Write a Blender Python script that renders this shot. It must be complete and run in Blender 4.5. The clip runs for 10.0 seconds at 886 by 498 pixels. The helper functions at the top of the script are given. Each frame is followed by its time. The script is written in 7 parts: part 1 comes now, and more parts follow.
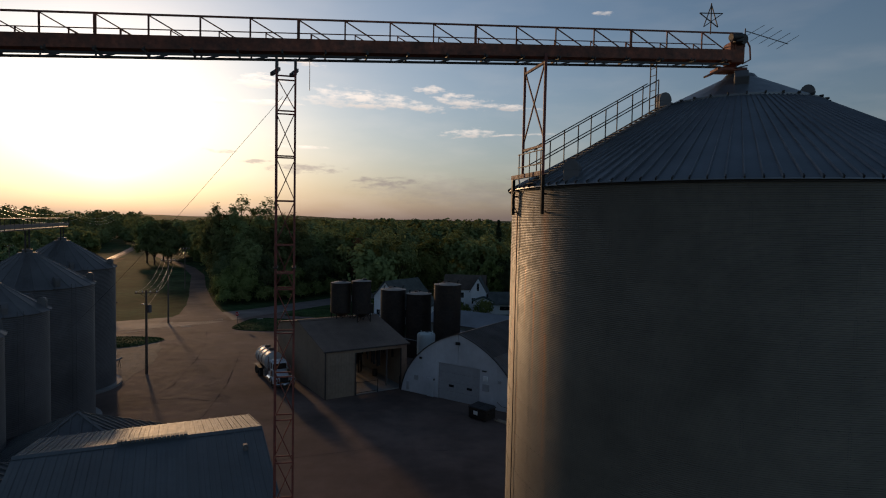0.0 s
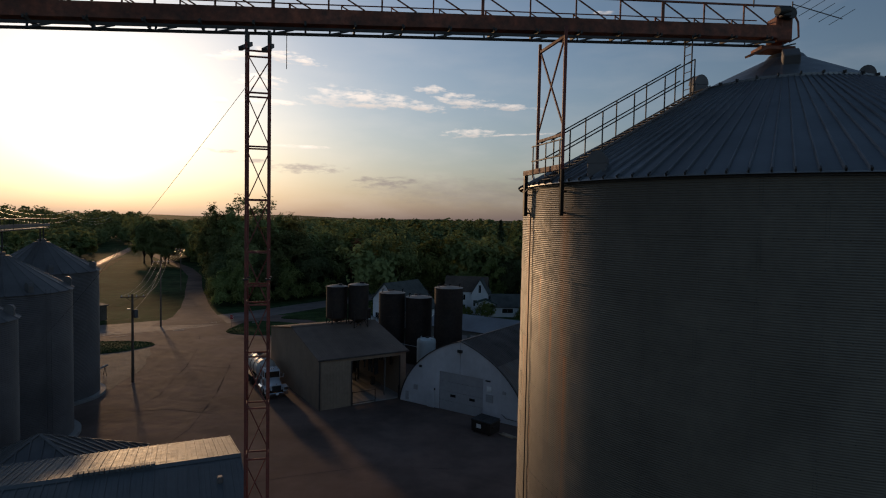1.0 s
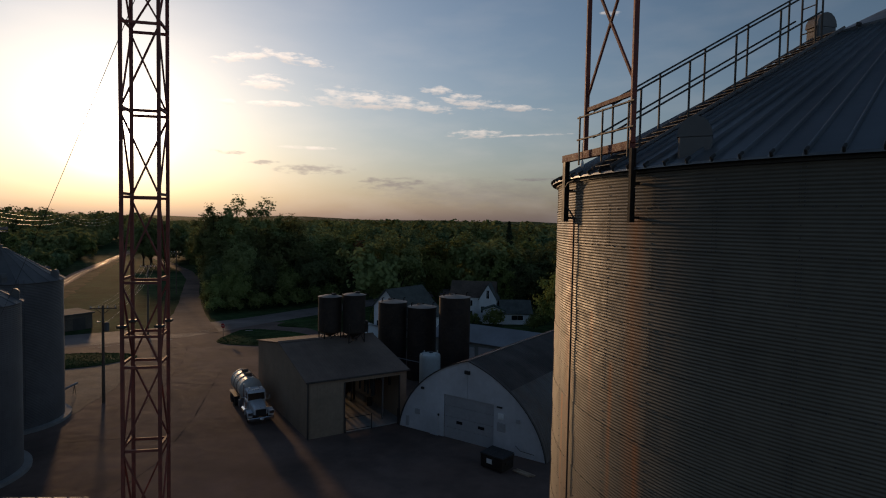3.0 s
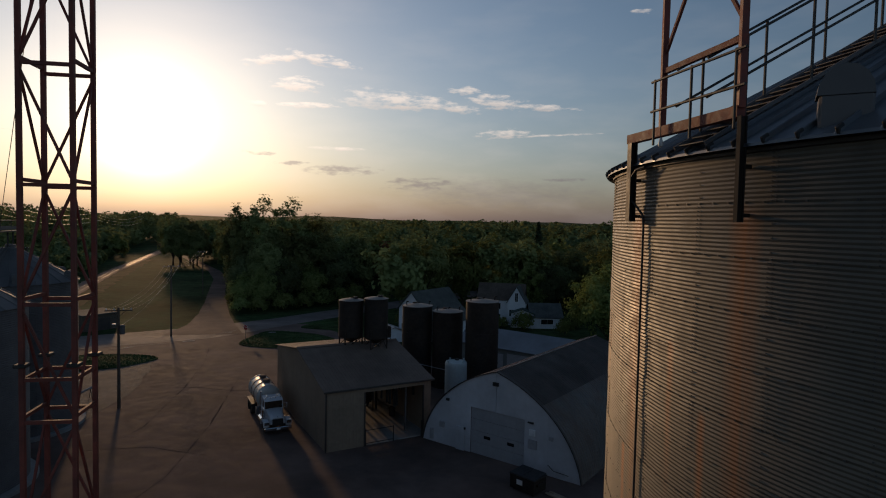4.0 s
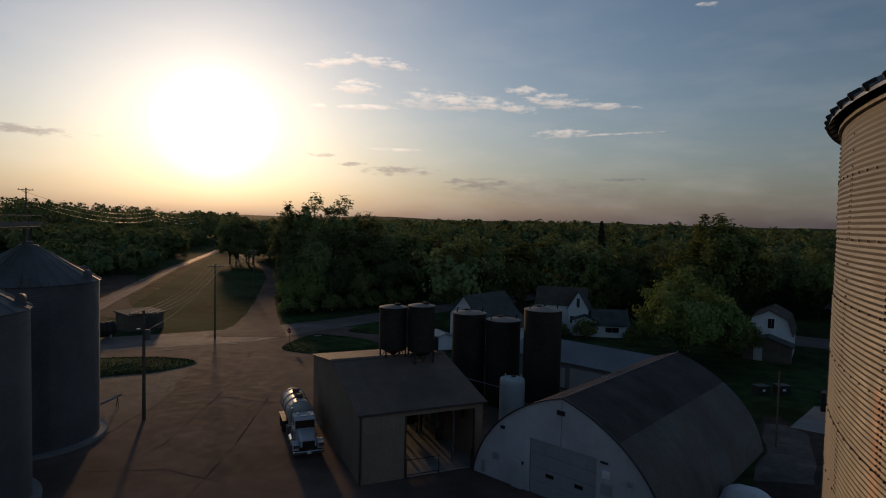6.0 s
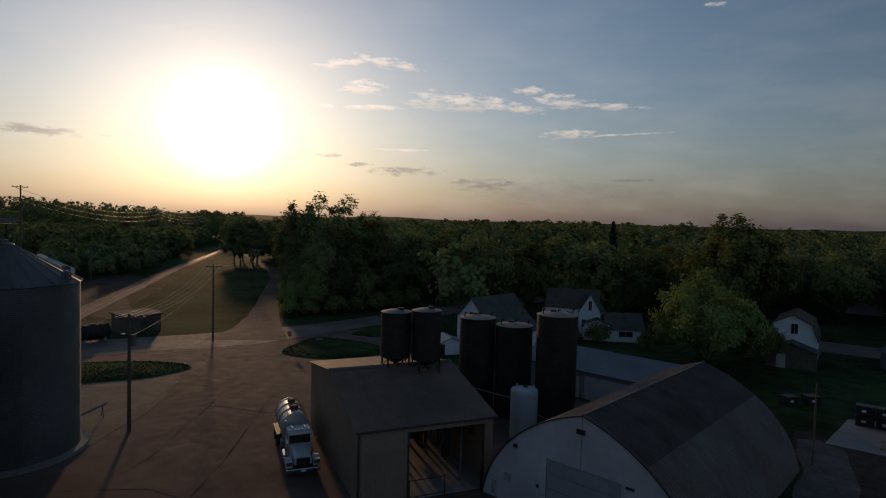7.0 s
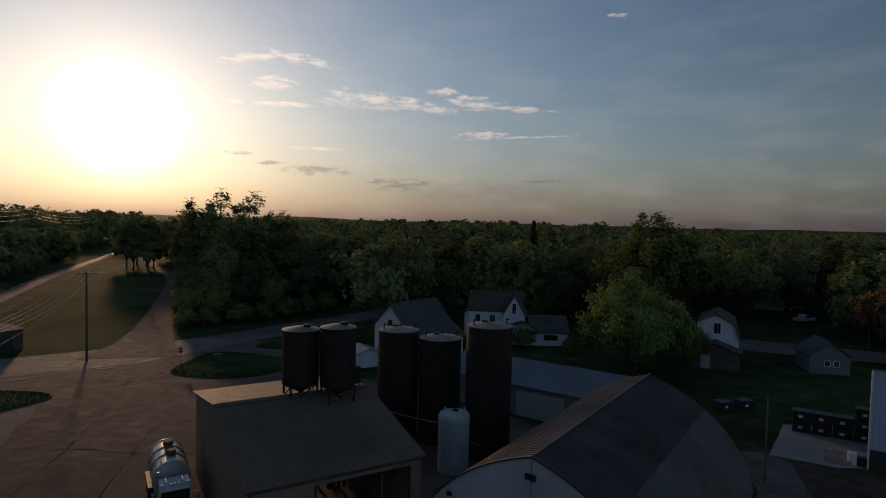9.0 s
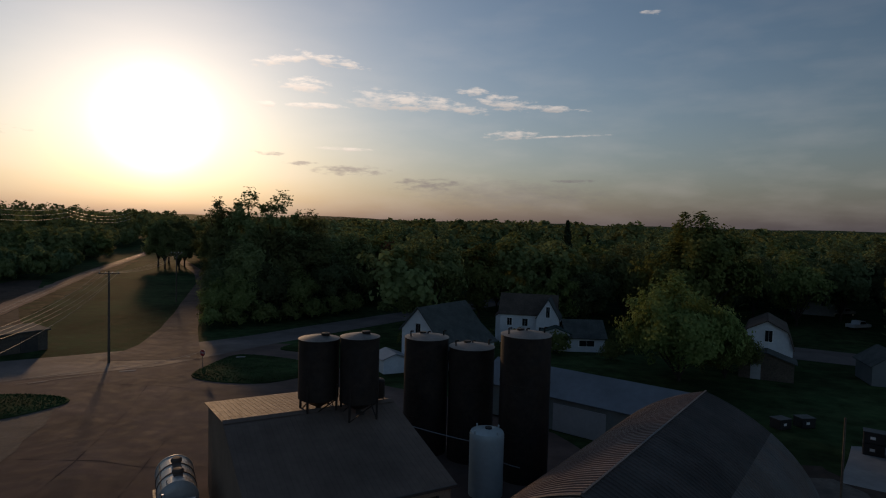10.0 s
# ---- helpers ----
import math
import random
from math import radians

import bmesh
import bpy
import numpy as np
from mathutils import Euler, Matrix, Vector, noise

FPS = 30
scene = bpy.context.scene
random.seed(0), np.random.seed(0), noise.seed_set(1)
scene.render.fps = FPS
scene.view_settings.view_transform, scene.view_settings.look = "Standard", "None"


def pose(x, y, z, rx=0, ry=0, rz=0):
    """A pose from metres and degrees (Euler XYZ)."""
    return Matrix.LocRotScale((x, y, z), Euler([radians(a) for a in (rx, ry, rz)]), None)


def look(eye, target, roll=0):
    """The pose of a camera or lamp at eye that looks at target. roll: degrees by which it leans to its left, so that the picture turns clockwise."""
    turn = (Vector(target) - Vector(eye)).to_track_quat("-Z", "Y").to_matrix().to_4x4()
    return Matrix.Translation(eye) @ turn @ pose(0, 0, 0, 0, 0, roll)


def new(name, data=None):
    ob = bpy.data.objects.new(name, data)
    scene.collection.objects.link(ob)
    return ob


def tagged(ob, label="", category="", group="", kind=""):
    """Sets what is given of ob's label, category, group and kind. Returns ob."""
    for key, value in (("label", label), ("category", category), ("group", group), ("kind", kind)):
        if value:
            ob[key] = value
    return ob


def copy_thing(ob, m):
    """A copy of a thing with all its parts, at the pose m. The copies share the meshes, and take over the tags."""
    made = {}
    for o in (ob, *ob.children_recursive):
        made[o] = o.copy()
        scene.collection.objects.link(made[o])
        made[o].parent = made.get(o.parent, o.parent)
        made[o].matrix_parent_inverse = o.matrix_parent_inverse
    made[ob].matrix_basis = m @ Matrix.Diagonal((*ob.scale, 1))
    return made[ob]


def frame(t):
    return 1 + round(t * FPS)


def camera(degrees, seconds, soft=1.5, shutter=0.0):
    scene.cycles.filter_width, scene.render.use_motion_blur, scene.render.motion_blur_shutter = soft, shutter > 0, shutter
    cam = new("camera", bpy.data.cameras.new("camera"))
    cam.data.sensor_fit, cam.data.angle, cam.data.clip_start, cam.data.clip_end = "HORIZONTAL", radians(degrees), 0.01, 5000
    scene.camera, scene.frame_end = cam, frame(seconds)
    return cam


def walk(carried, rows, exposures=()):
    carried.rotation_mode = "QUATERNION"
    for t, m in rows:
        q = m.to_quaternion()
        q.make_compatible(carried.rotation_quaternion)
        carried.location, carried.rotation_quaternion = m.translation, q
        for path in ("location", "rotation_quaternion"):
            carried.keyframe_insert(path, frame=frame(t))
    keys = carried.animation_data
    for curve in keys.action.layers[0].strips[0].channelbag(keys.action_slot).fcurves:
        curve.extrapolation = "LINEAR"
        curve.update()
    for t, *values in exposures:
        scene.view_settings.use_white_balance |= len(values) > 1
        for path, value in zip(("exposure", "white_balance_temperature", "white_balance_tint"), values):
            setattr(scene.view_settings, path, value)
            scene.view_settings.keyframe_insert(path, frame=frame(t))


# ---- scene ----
cam = camera(74.2, 10.0, soft=1.1)
PATH = [
    (0, (-1.494, 7.453, 18.762), (-1.464, 9.45, 18.668), 1.1),
    (0.5, (-1.474, 9.15, 18.815), (-1.446, 11.148, 18.722), 1.2),
    (1, (-1.471, 10.839, 18.856), (-1.444, 12.836, 18.761), 1.1),
    (1.5, (-1.443, 12.576, 18.896), (-1.432, 14.574, 18.8), 1.1),
    (2, (-1.387, 14.343, 18.959), (-1.379, 16.341, 18.864), 1.1),
    (3.3, (-1.257, 18.807, 19.047), (-1.255, 20.805, 18.955), 1.0),
    (3.5, (-1.282, 19.437, 19.042), (-1.32, 21.435, 18.95), 1.1),
    (4, (-1.258, 21.241, 19.019), (-1.346, 23.236, 18.926), 1.2),
    (4.5, (-1.267, 23.041, 18.985), (-1.417, 25.033, 18.891), 1.2),
    (5, (-1.308, 24.843, 18.936), (-1.496, 26.832, 18.84), 1.3),
    (5.5, (-1.397, 26.682, 18.822), (-1.637, 28.665, 18.725), 1.3),
    (7, (-2.118, 32.346, 18.488), (-2.417, 34.321, 18.393), 1.5),
    (7.5, (-2.479, 34.217, 18.411), (-2.781, 36.192, 18.315), 1.5),
    (8, (-2.724, 36.024, 18.396), (-2.928, 38.011, 18.302), 1.5),
    (8.5, (-3.031, 37.767, 18.375), (-3.064, 39.765, 18.285), 1.4),
    (9, (-3.163, 39.638, 18.36), (-3.177, 41.636, 18.272), 1.4),
    (9.5, (-3.288, 41.571, 18.342), (-3.34, 43.568, 18.253), 1.4),
    (10, (-3.419, 43.529, 18.291), (-3.532, 45.524, 18.2), 1.5),
]
walk(cam, [(t, look(eye, target, roll)) for t, eye, target, roll in PATH], [(0, 0.50), (1, 0.49), (2.2, 0.40), (3.5, 0.30), (5.5, 0.17), (10, 0.14)])

# ---- light ----
SUN = Vector((-0.489, 0.872, 0.139)).normalized()
world = bpy.data.worlds.new("evening_sky")
scene.world = world
world.use_nodes = True


def build_sky():
    nt = world.node_tree
    nt.nodes.clear()
    N, L = nt.nodes.new, nt.links.new

    def math_(op, a, b=None, c=None, clamp=False):
        n = N("ShaderNodeMath")
        n.operation, n.use_clamp = op, clamp
        for i, v in enumerate((a, b, c)):
            if v is None:
                continue
            if isinstance(v, (int, float)):
                n.inputs[i].default_value = v
            else:
                L(v, n.inputs[i])
        return n.outputs[0]

    def mix(kind, fac, a, b):
        n = N("ShaderNodeMix")
        n.data_type, n.blend_type = "RGBA", kind
        n.inputs[0].default_value = 1.0
        if isinstance(fac, (int, float)):
            n.inputs[0].default_value = fac
        else:
            L(fac, n.inputs[0])
        for i, v in ((6, a), (7, b)):
            if isinstance(v, tuple):
                n.inputs[i].default_value = v
            else:
                L(v, n.inputs[i])
        return n.outputs[2]

    sky = N("ShaderNodeTexSky")
    sky.sky_type, sky.sun_disc = "NISHITA", False
    sky.sun_elevation = math.asin(SUN.z)
    sky.sun_rotation = math.atan2(SUN.x, SUN.y)
    sky.air_density, sky.dust_density, sky.ozone_density = 1.0, 0.5, 1.2
    sky.altitude = 300
    way = N("ShaderNodeTexCoord").outputs["Generated"]
    dot = N("ShaderNodeVectorMath")
    dot.operation = "DOT_PRODUCT"
    L(way, dot.inputs[0])
    dot.inputs[1].default_value = SUN
    angle = math_("ARCCOSINE", math_("MINIMUM", dot.outputs["Value"], 0.99999))
    sep = N("ShaderNodeSeparateXYZ")
    L(way, sep.inputs[0])
    up = math_("MAXIMUM", sep.outputs[2], 0.0)
    el = math_("MULTIPLY", math_("ARCSINE", math_("MINIMUM", up, 0.999)), 180 / math.pi)
    az = math_("MULTIPLY", math_("ARCTAN2", sep.outputs[0], sep.outputs[1]), 180 / math.pi)
    core = math_("EXPONENT", math_("MULTIPLY", math_("POWER", math_("DIVIDE", angle, radians(2.75)), 2.0), -1.0))
    halo = math_("EXPONENT", math_("DIVIDE", angle, radians(-9.5)))
    wide = math_("EXPONENT", math_("DIVIDE", angle, radians(-24.0)))
    # air scatters least square to the sun; sky straight back raised to fill shade
    away = math_("ADD", math_("MULTIPLY", math_("POWER", dot.outputs["Value"], 2.0), PHASE[1]), math_("ADD", math_("MULTIPLY", dot.outputs["Value"], -PHASE[2]), PHASE[0]))
    base = mix("MULTIPLY", 1.0, sky.outputs[0], SKY_TINT)
    base = mix("MULTIPLY", 1.0, base, grey(nt, away))
    # dusk haze low over the land, warm towards the sun
    band = math_("EXPONENT", math_("DIVIDE", el, -6.6))
    haze = mix("MIX", math_("MULTIPLY", wide, 1.5, clamp=True), HAZE_FAR, HAZE_NEAR)
    haze = mix("MULTIPLY", 1.0, haze, grey(nt, away))
    base = mix("MIX", math_("MULTIPLY", band, 0.95), base, haze)
    # clouds: broken streaks by azimuth, height, half length, half height (degrees), slope, brightness
    flat = N("ShaderNodeCombineXYZ")
    L(math_("MULTIPLY", az, 0.62), flat.inputs[0])
    L(math_("MULTIPLY", el, 2.1), flat.inputs[1])
    tex = N("ShaderNodeTexNoise")
    tex.inputs["Scale"].default_value, tex.inputs["Detail"].default_value, tex.inputs["Roughness"].default_value = 1.0, 8, 0.62
    L(flat.outputs[0], tex.inputs["Vector"])
    rough = math_("MULTIPLY", math_("SUBTRACT", tex.outputs["Fac"], 0.50), 6.5)
    bright, dull = None, None
    for a0, e0, w, h, k, kind in CLOUDS:
        da = math_("SUBTRACT", az, a0)
        dx = math_("POWER", math_("DIVIDE", da, w), 2.0)
        dy = math_("DIVIDE", math_("SUBTRACT", math_("SUBTRACT", el, e0), math_("MULTIPLY", da, k)), h)
        m_ = math_("SUBTRACT", math_("SUBTRACT", 1.0, dx), math_("POWER", dy, 2.0))
        m_ = math_("MULTIPLY", math_("MULTIPLY", math_("ADD", m_, math_("MULTIPLY", rough, 0.4) if h > 1 else rough), 0.75 if h < 1 else 0.5, clamp=True), math_("MULTIPLY", math_("ADD", m_, 1.2), 0.8, clamp=True))
        if kind > 0:
            bright = m_ if bright is None else math_("MAXIMUM", bright, m_)
            low = math_("MULTIPLY", m_, math_("MULTIPLY", math_("SUBTRACT", 0.1, dy), 0.55, clamp=True))
            dull = low if dull is None else math_("MAXIMUM", dull, low)
        else:
            dull = m_ if dull is None else math_("MAXIMUM", dull, m_)
    lit = mix("MIX", math_("MULTIPLY", wide, 1.6, clamp=True), CLOUD_FAR, CLOUD_NEAR)
    grey_c = mix("MIX", math_("MULTIPLY", wide, 1.2, clamp=True), DULL_FAR, DULL_NEAR)
    base = mix("MIX", math_("MULTIPLY", bright, 0.72), base, lit)
    base = mix("MIX", math_("MULTIPLY", dull, 0.68), base, grey_c)
    # thin veils all round
    veil = N("ShaderNodeTexNoise")
    veil.inputs["Scale"].default_value, veil.inputs["Detail"].default_value = 0.2, 6
    L(flat.outputs[0], veil.inputs["Vector"])
    base = mix("MIX", math_("MULTIPLY", math_("MULTIPLY", math_("SUBTRACT", veil.outputs["Fac"], 0.45, clamp=True), 0.7), math_("EXPONENT", math_("DIVIDE", el, -14.0))), base, lit)
    out = mix("ADD", 1.0, base, mix("MULTIPLY", 1.0, GLOW_CORE, grey(nt, core)))
    out = mix("ADD", 1.0, out, mix("MULTIPLY", 1.0, GLOW_HALO, grey(nt, halo)))
    # thicker air near the ground dims it all
    dim = math_("SUBTRACT", 1.0, math_("MULTIPLY", math_("EXPONENT", math_("DIVIDE", el, -2.6)), 0.45))
    out = mix("MULTIPLY", 1.0, out, grey(nt, dim))
    bg = N("ShaderNodeBackground")
    bg.inputs["Strength"].default_value = SKY
    L(out, bg.inputs["Color"])
    wo = N("ShaderNodeOutputWorld")
    L(bg.outputs[0], wo.inputs[0])


def grey(nt, value):
    c = nt.nodes.new("ShaderNodeCombineColor")
    for i in range(3):
        nt.links.new(value, c.inputs[i])
    return c.outputs[0]


SKY, PHASE = 0.10, (0.745, 0.46, 0.15)
SKY_TINT = (0.63, 0.69, 0.79, 1)
GLOW_CORE, GLOW_HALO = (30.0, 26.5, 23.5, 1), (5.0, 3.7, 3.1, 1)
HAZE_NEAR, HAZE_FAR = (3.7, 2.45, 2.15, 1), (1.12, 1.04, 1.30, 1)
CLOUD_NEAR, CLOUD_FAR = (9.5, 8.0, 6.8, 1), (4.6, 4.3, 4.2, 1)
DULL_NEAR, DULL_FAR = (3.6, 2.9, 2.5, 1), (1.25, 1.2, 1.4, 1)
CLOUDS = ((-18.6, 14.5, 2.8, 0.5, 0.18, 1), (-14.4, 14.7, 3.2, 0.5, -0.12, 1), (-16.7, 12.4, 2.2, 0.85, 0.0, 1), (-20.2, 10.45, 0.9, 0.3, 0.0, 1), (-15.8, 10.55, 3.0, 0.3, 0.02, 1),
          (-10.0, 11.5, 2.8, 1.0, 0.05, 1), (-6.6, 11.4, 3.8, 0.85, -0.05, 1), (-2.4, 11.0, 3.0, 0.5, -0.1, 1), (-0.6, 12.45, 1.6, 0.45, 0.0, 1), (2.4, 11.5, 2.6, 0.8, -0.1, 1), (6.8, 10.95, 3.6, 0.3, -0.08, 1),
          (3.2, 8.5, 2.6, 0.5, 0.02, 1), (8.6, 8.4, 3.6, 0.12, 0.03, 1), (15.6, 18.9, 1.0, 0.22, -0.1, 1), (-13.0, 6.7, 2.4, 0.2, 0.0, 1),
          (-20.2, 6.0, 1.8, 0.22, 0.0, 0), (-17.0, 5.2, 1.6, 0.22, 0.0, 0), (-12.6, 4.7, 3.4, 0.5, 0.02, 0), (2.5, 2.9, 10.5, 1.5, -0.02, 0), (-4.5, 3.6, 4.0, 0.6, 0.0, 0), (9.0, 4.2, 2.6, 0.2, 0.0, 0), (-45.0, 6.4, 6.0, 0.4, 0.0, 0))
build_sky()
sun = new("sun", bpy.data.lights.new("sun", "SUN"))
sun.data.energy, sun.data.angle, sun.data.color = 1.2, radians(2.6), (1.0, 0.60, 0.30)
sun.matrix_world = look(SUN * 300, (0, 0, 0))


# ---- materials ----
def material(name, color, rough=0.7, metal=0.0, vary=0.25, grain=4.0, stain=0.35, bump=0.0, bump_scale=40.0, second=None, object_vary=0.0, spec=0.5):
    """A principled surface with variation at two scales, fine relief and a difference from piece to piece."""
    m = bpy.data.materials.new(name)
    m.use_nodes = True
    nt = m.node_tree
    N, L = nt.nodes.new, nt.links.new
    b = nt.nodes["Principled BSDF"]
    b.inputs["Metallic"].default_value = metal
    b.inputs["Specular IOR Level"].default_value = spec
    pos = N("ShaderNodeNewGeometry").outputs["Position"]

    def nz(scale, detail, rough_=0.6):
        n = N("ShaderNodeTexNoise")
        n.inputs["Scale"].default_value, n.inputs["Detail"].default_value, n.inputs["Roughness"].default_value = scale, detail, rough_
        L(pos, n.inputs["Vector"])
        return n.outputs["Fac"]

    def mr(v, a, b_):
        n = N("ShaderNodeMapRange")
        n.inputs["From Min"].default_value, n.inputs["From Max"].default_value = 0.3, 0.7
        n.inputs["To Min"].default_value, n.inputs["To Max"].default_value = a, b_
        L(v, n.inputs["Value"])
        return n.outputs[0]

    def mul(a, b_):
        n = N("ShaderNodeMath")
        n.operation = "MULTIPLY"
        L(a, n.inputs[0])
        L(b_, n.inputs[1])
        return n.outputs[0]

    fine, wide = nz(grain, 6), nz(grain * 0.13, 4)
    f = mul(mr(fine, 1 - vary, 1 + vary), mr(wide, 1 - stain, 1 + stain))
    if object_vary:
        r = N("ShaderNodeObjectInfo").outputs["Random"]
        n = N("ShaderNodeMapRange")
        n.inputs["To Min"].default_value, n.inputs["To Max"].default_value = 1 - object_vary, 1 + object_vary
        L(r, n.inputs["Value"])
        f = mul(f, n.outputs[0])
    mx = N("ShaderNodeMix")
    mx.data_type, mx.blend_type = "RGBA", "MULTIPLY"
    mx.inputs[0].default_value = 1
    c = N("ShaderNodeMix")
    c.data_type = "RGBA"
    c.inputs[6].default_value = (*color, 1)
    c.inputs[7].default_value = (*(second or color), 1)
    L(mr(nz(grain * 0.35, 5), 0, 1), c.inputs[0])
    L(c.outputs[2], mx.inputs[6])
    cc = N("ShaderNodeCombineColor")
    for i in range(3):
        L(f, cc.inputs[i])
    L(cc.outputs[0], mx.inputs[7])
    L(mx.outputs[2], b.inputs["Base Color"])
    L(mr(fine, max(0.05, rough - 0.1), min(1, rough + 0.1)), b.inputs["Roughness"])
    if bump:
        bn = N("ShaderNodeBump")
        bn.inputs["Strength"].default_value = bump
        bn.inputs["Distance"].default_value = 0.03
        L(nz(bump_scale, 4), bn.inputs["Height"])
        L(bn.outputs[0], b.inputs["Normal"])
    return m


def leaf_material(name, color, second):
    """Leaves: half reflecting, half letting light through, each clump a little different."""
    m = bpy.data.materials.new(name)
    m.use_nodes = True
    nt = m.node_tree
    nt.nodes.clear()
    N, L = nt.nodes.new, nt.links.new
    g_ = N("ShaderNodeNewGeometry")
    mx = N("ShaderNodeMix")
    mx.data_type = "RGBA"
    mx.inputs[6].default_value, mx.inputs[7].default_value = (*color, 1), (*second, 1)
    L(g_.outputs["Random Per Island"], mx.inputs[0])
    hue = N("ShaderNodeHueSaturation")
    r = N("ShaderNodeObjectInfo").outputs["Random"]
    mr = N("ShaderNodeMapRange")
    mr.inputs["To Min"].default_value, mr.inputs["To Max"].default_value = 0.62, 1.38
    L(r, mr.inputs["Value"])
    L(mr.outputs[0], hue.inputs["Value"])
    mh = N("ShaderNodeMapRange")
    mh.inputs["To Min"].default_value, mh.inputs["To Max"].default_value = 0.475, 0.515
    L(r, mh.inputs["Value"])
    L(mh.outputs[0], hue.inputs["Hue"])
    L(mx.outputs[2], hue.inputs["Color"])
    d, t, s = N("ShaderNodeBsdfDiffuse"), N("ShaderNodeBsdfTranslucent"), N("ShaderNodeMixShader")
    L(hue.outputs[0], d.inputs["Color"])
    L(hue.outputs[0], t.inputs["Color"])
    s.inputs[0].default_value = 0.32
    L(d.outputs[0], s.inputs[1])
    L(t.outputs[0], s.inputs[2])
    o = N("ShaderNodeOutputMaterial")
    L(s.outputs[0], o.inputs[0])
    return m


def glass_material(name, color, rough=0.08):
    m = bpy.data.materials.new(name)
    m.use_nodes = True
    b = m.node_tree.nodes["Principled BSDF"]
    b.inputs["Base Color"].default_value = (*color, 1)
    b.inputs["Roughness"].default_value = rough
    b.inputs["Specular IOR Level"].default_value = 0.5
    return m


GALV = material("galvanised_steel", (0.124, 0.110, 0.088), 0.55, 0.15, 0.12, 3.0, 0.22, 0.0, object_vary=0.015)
GALV_ROOF = material("galvanised_roof", (0.15, 0.16, 0.175), 0.40, 0.5, 0.12, 2.5, 0.25, object_vary=0.02)
GALV_OLD = material("weathered_galvanised_steel", (0.118, 0.112, 0.113), 0.65, 0.12, 0.15, 2.0, 0.25, object_vary=0.02)
RUST = material("rusty_red_steel", (0.28, 0.09, 0.05), 0.75, 0.2, 0.4, 6.0, 0.35, 0.3, 60, second=(0.10, 0.05, 0.035))
RED = material("red_oxide_paint", (0.20, 0.046, 0.03), 0.7, 0.0, 0.3, 8.0, 0.3, second=(0.15, 0.04, 0.03))
DARK = material("dark_steel", (0.05, 0.045, 0.042), 0.6, 0.4, 0.3, 8.0, 0.3)
BOLT = material("bolt_heads", (0.09, 0.085, 0.08), 0.6, 0.3)
TAN = material("tan_sheet_metal", (0.27, 0.205, 0.152), 0.7, 0.0, 0.1, 3.0, 0.15, object_vary=0.04, spec=0.25)
BROWN_ROOF = material("brown_metal_roof", (0.165, 0.118, 0.094), 0.75, 0.0, 0.12, 3.0, 0.2, object_vary=0.05, spec=0.2)
DARK_TRIM = material("dark_brown_trim", (0.06, 0.05, 0.045), 0.6, 0.1)
WHITE_WALL = material("white_painted_sheet", (0.54, 0.55, 0.59), 0.55, 0.0, 0.06, 2.0, 0.14, object_vary=0.03)
DOOR = material("grey_overhead_door", (0.36, 0.36, 0.38), 0.55, 0.0, 0.08, 3.0, 0.1)
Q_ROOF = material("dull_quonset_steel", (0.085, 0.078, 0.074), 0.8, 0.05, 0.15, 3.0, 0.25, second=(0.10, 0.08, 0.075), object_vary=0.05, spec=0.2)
BLACK_TANK = material("black_tank_paint", (0.026, 0.022, 0.021), 0.6, 0.0, 0.3, 3.0, 0.3, second=(0.040, 0.028, 0.022), spec=0.2)
TANK_TOP = material("weathered_tank_top", (0.17, 0.15, 0.135), 0.6, 0.2, 0.25, 5.0, 0.3)
POLY = material("white_poly_tank", (0.45, 0.5, 0.5), 0.45, 0.0, 0.06, 3.0, 0.12)
STAINLESS = material("stainless_steel", (0.52, 0.50, 0.47), 0.42, 0.2, 0.08, 6.0, 0.1)
TRUCK_WHITE = material("white_truck_paint", (0.55, 0.56, 0.59), 0.35, 0.0, 0.04, 5.0, 0.06)
RUBBER = material("black_rubber", (0.02, 0.02, 0.02), 0.85)
GLASS = glass_material("dark_window_glass", (0.015, 0.017, 0.02))
WINDSCREEN = glass_material("dark_windscreen", (0.008, 0.009, 0.011), 0.25)
CHROME = material("chrome", (0.7, 0.7, 0.7), 0.15, 1.0, 0.03)
ASPHALT = material("worn_asphalt", (0.172, 0.118, 0.099), 0.9, 0, 0.12, 0.9, 0.30, 0.05, 30, second=(0.118, 0.088, 0.077), spec=0.06)
STREET = material("pale_street", (0.20, 0.16, 0.145), 0.85, 0, 0.1, 1.0, 0.28, 0.1, 25, second=(0.15, 0.125, 0.115), spec=0.13)
GRAVEL = material("packed_gravel", (0.17, 0.14, 0.12), 0.9, 0, 0.25, 2.0, 0.3, 0.5, 20, second=(0.10, 0.09, 0.08), spec=0.13)
CONCRETE = material("pale_concrete", (0.30, 0.29, 0.28), 0.85, 0, 0.1, 1.5, 0.2, 0.2, 30, spec=0.15)
GRASS = material("mown_grass", (0.036, 0.063, 0.025), 0.95, 0, 0.45, 0.5, 0.5, 0.5, 9, second=(0.050, 0.068, 0.029), spec=0.01)
BLADES = material("grass_blades", (0.05, 0.095, 0.035), 0.9, 0, 0.3, 0.5, 0.3, second=(0.07, 0.10, 0.038), spec=0.1)
BALLAST = material("rail_ballast", (0.27, 0.165, 0.12), 0.95, 0, 0.3, 1.5, 0.2, 0.6, 12, spec=0.12)
RAIL = material("worn_rail_steel", (0.26, 0.19, 0.16), 0.45, 0.7)
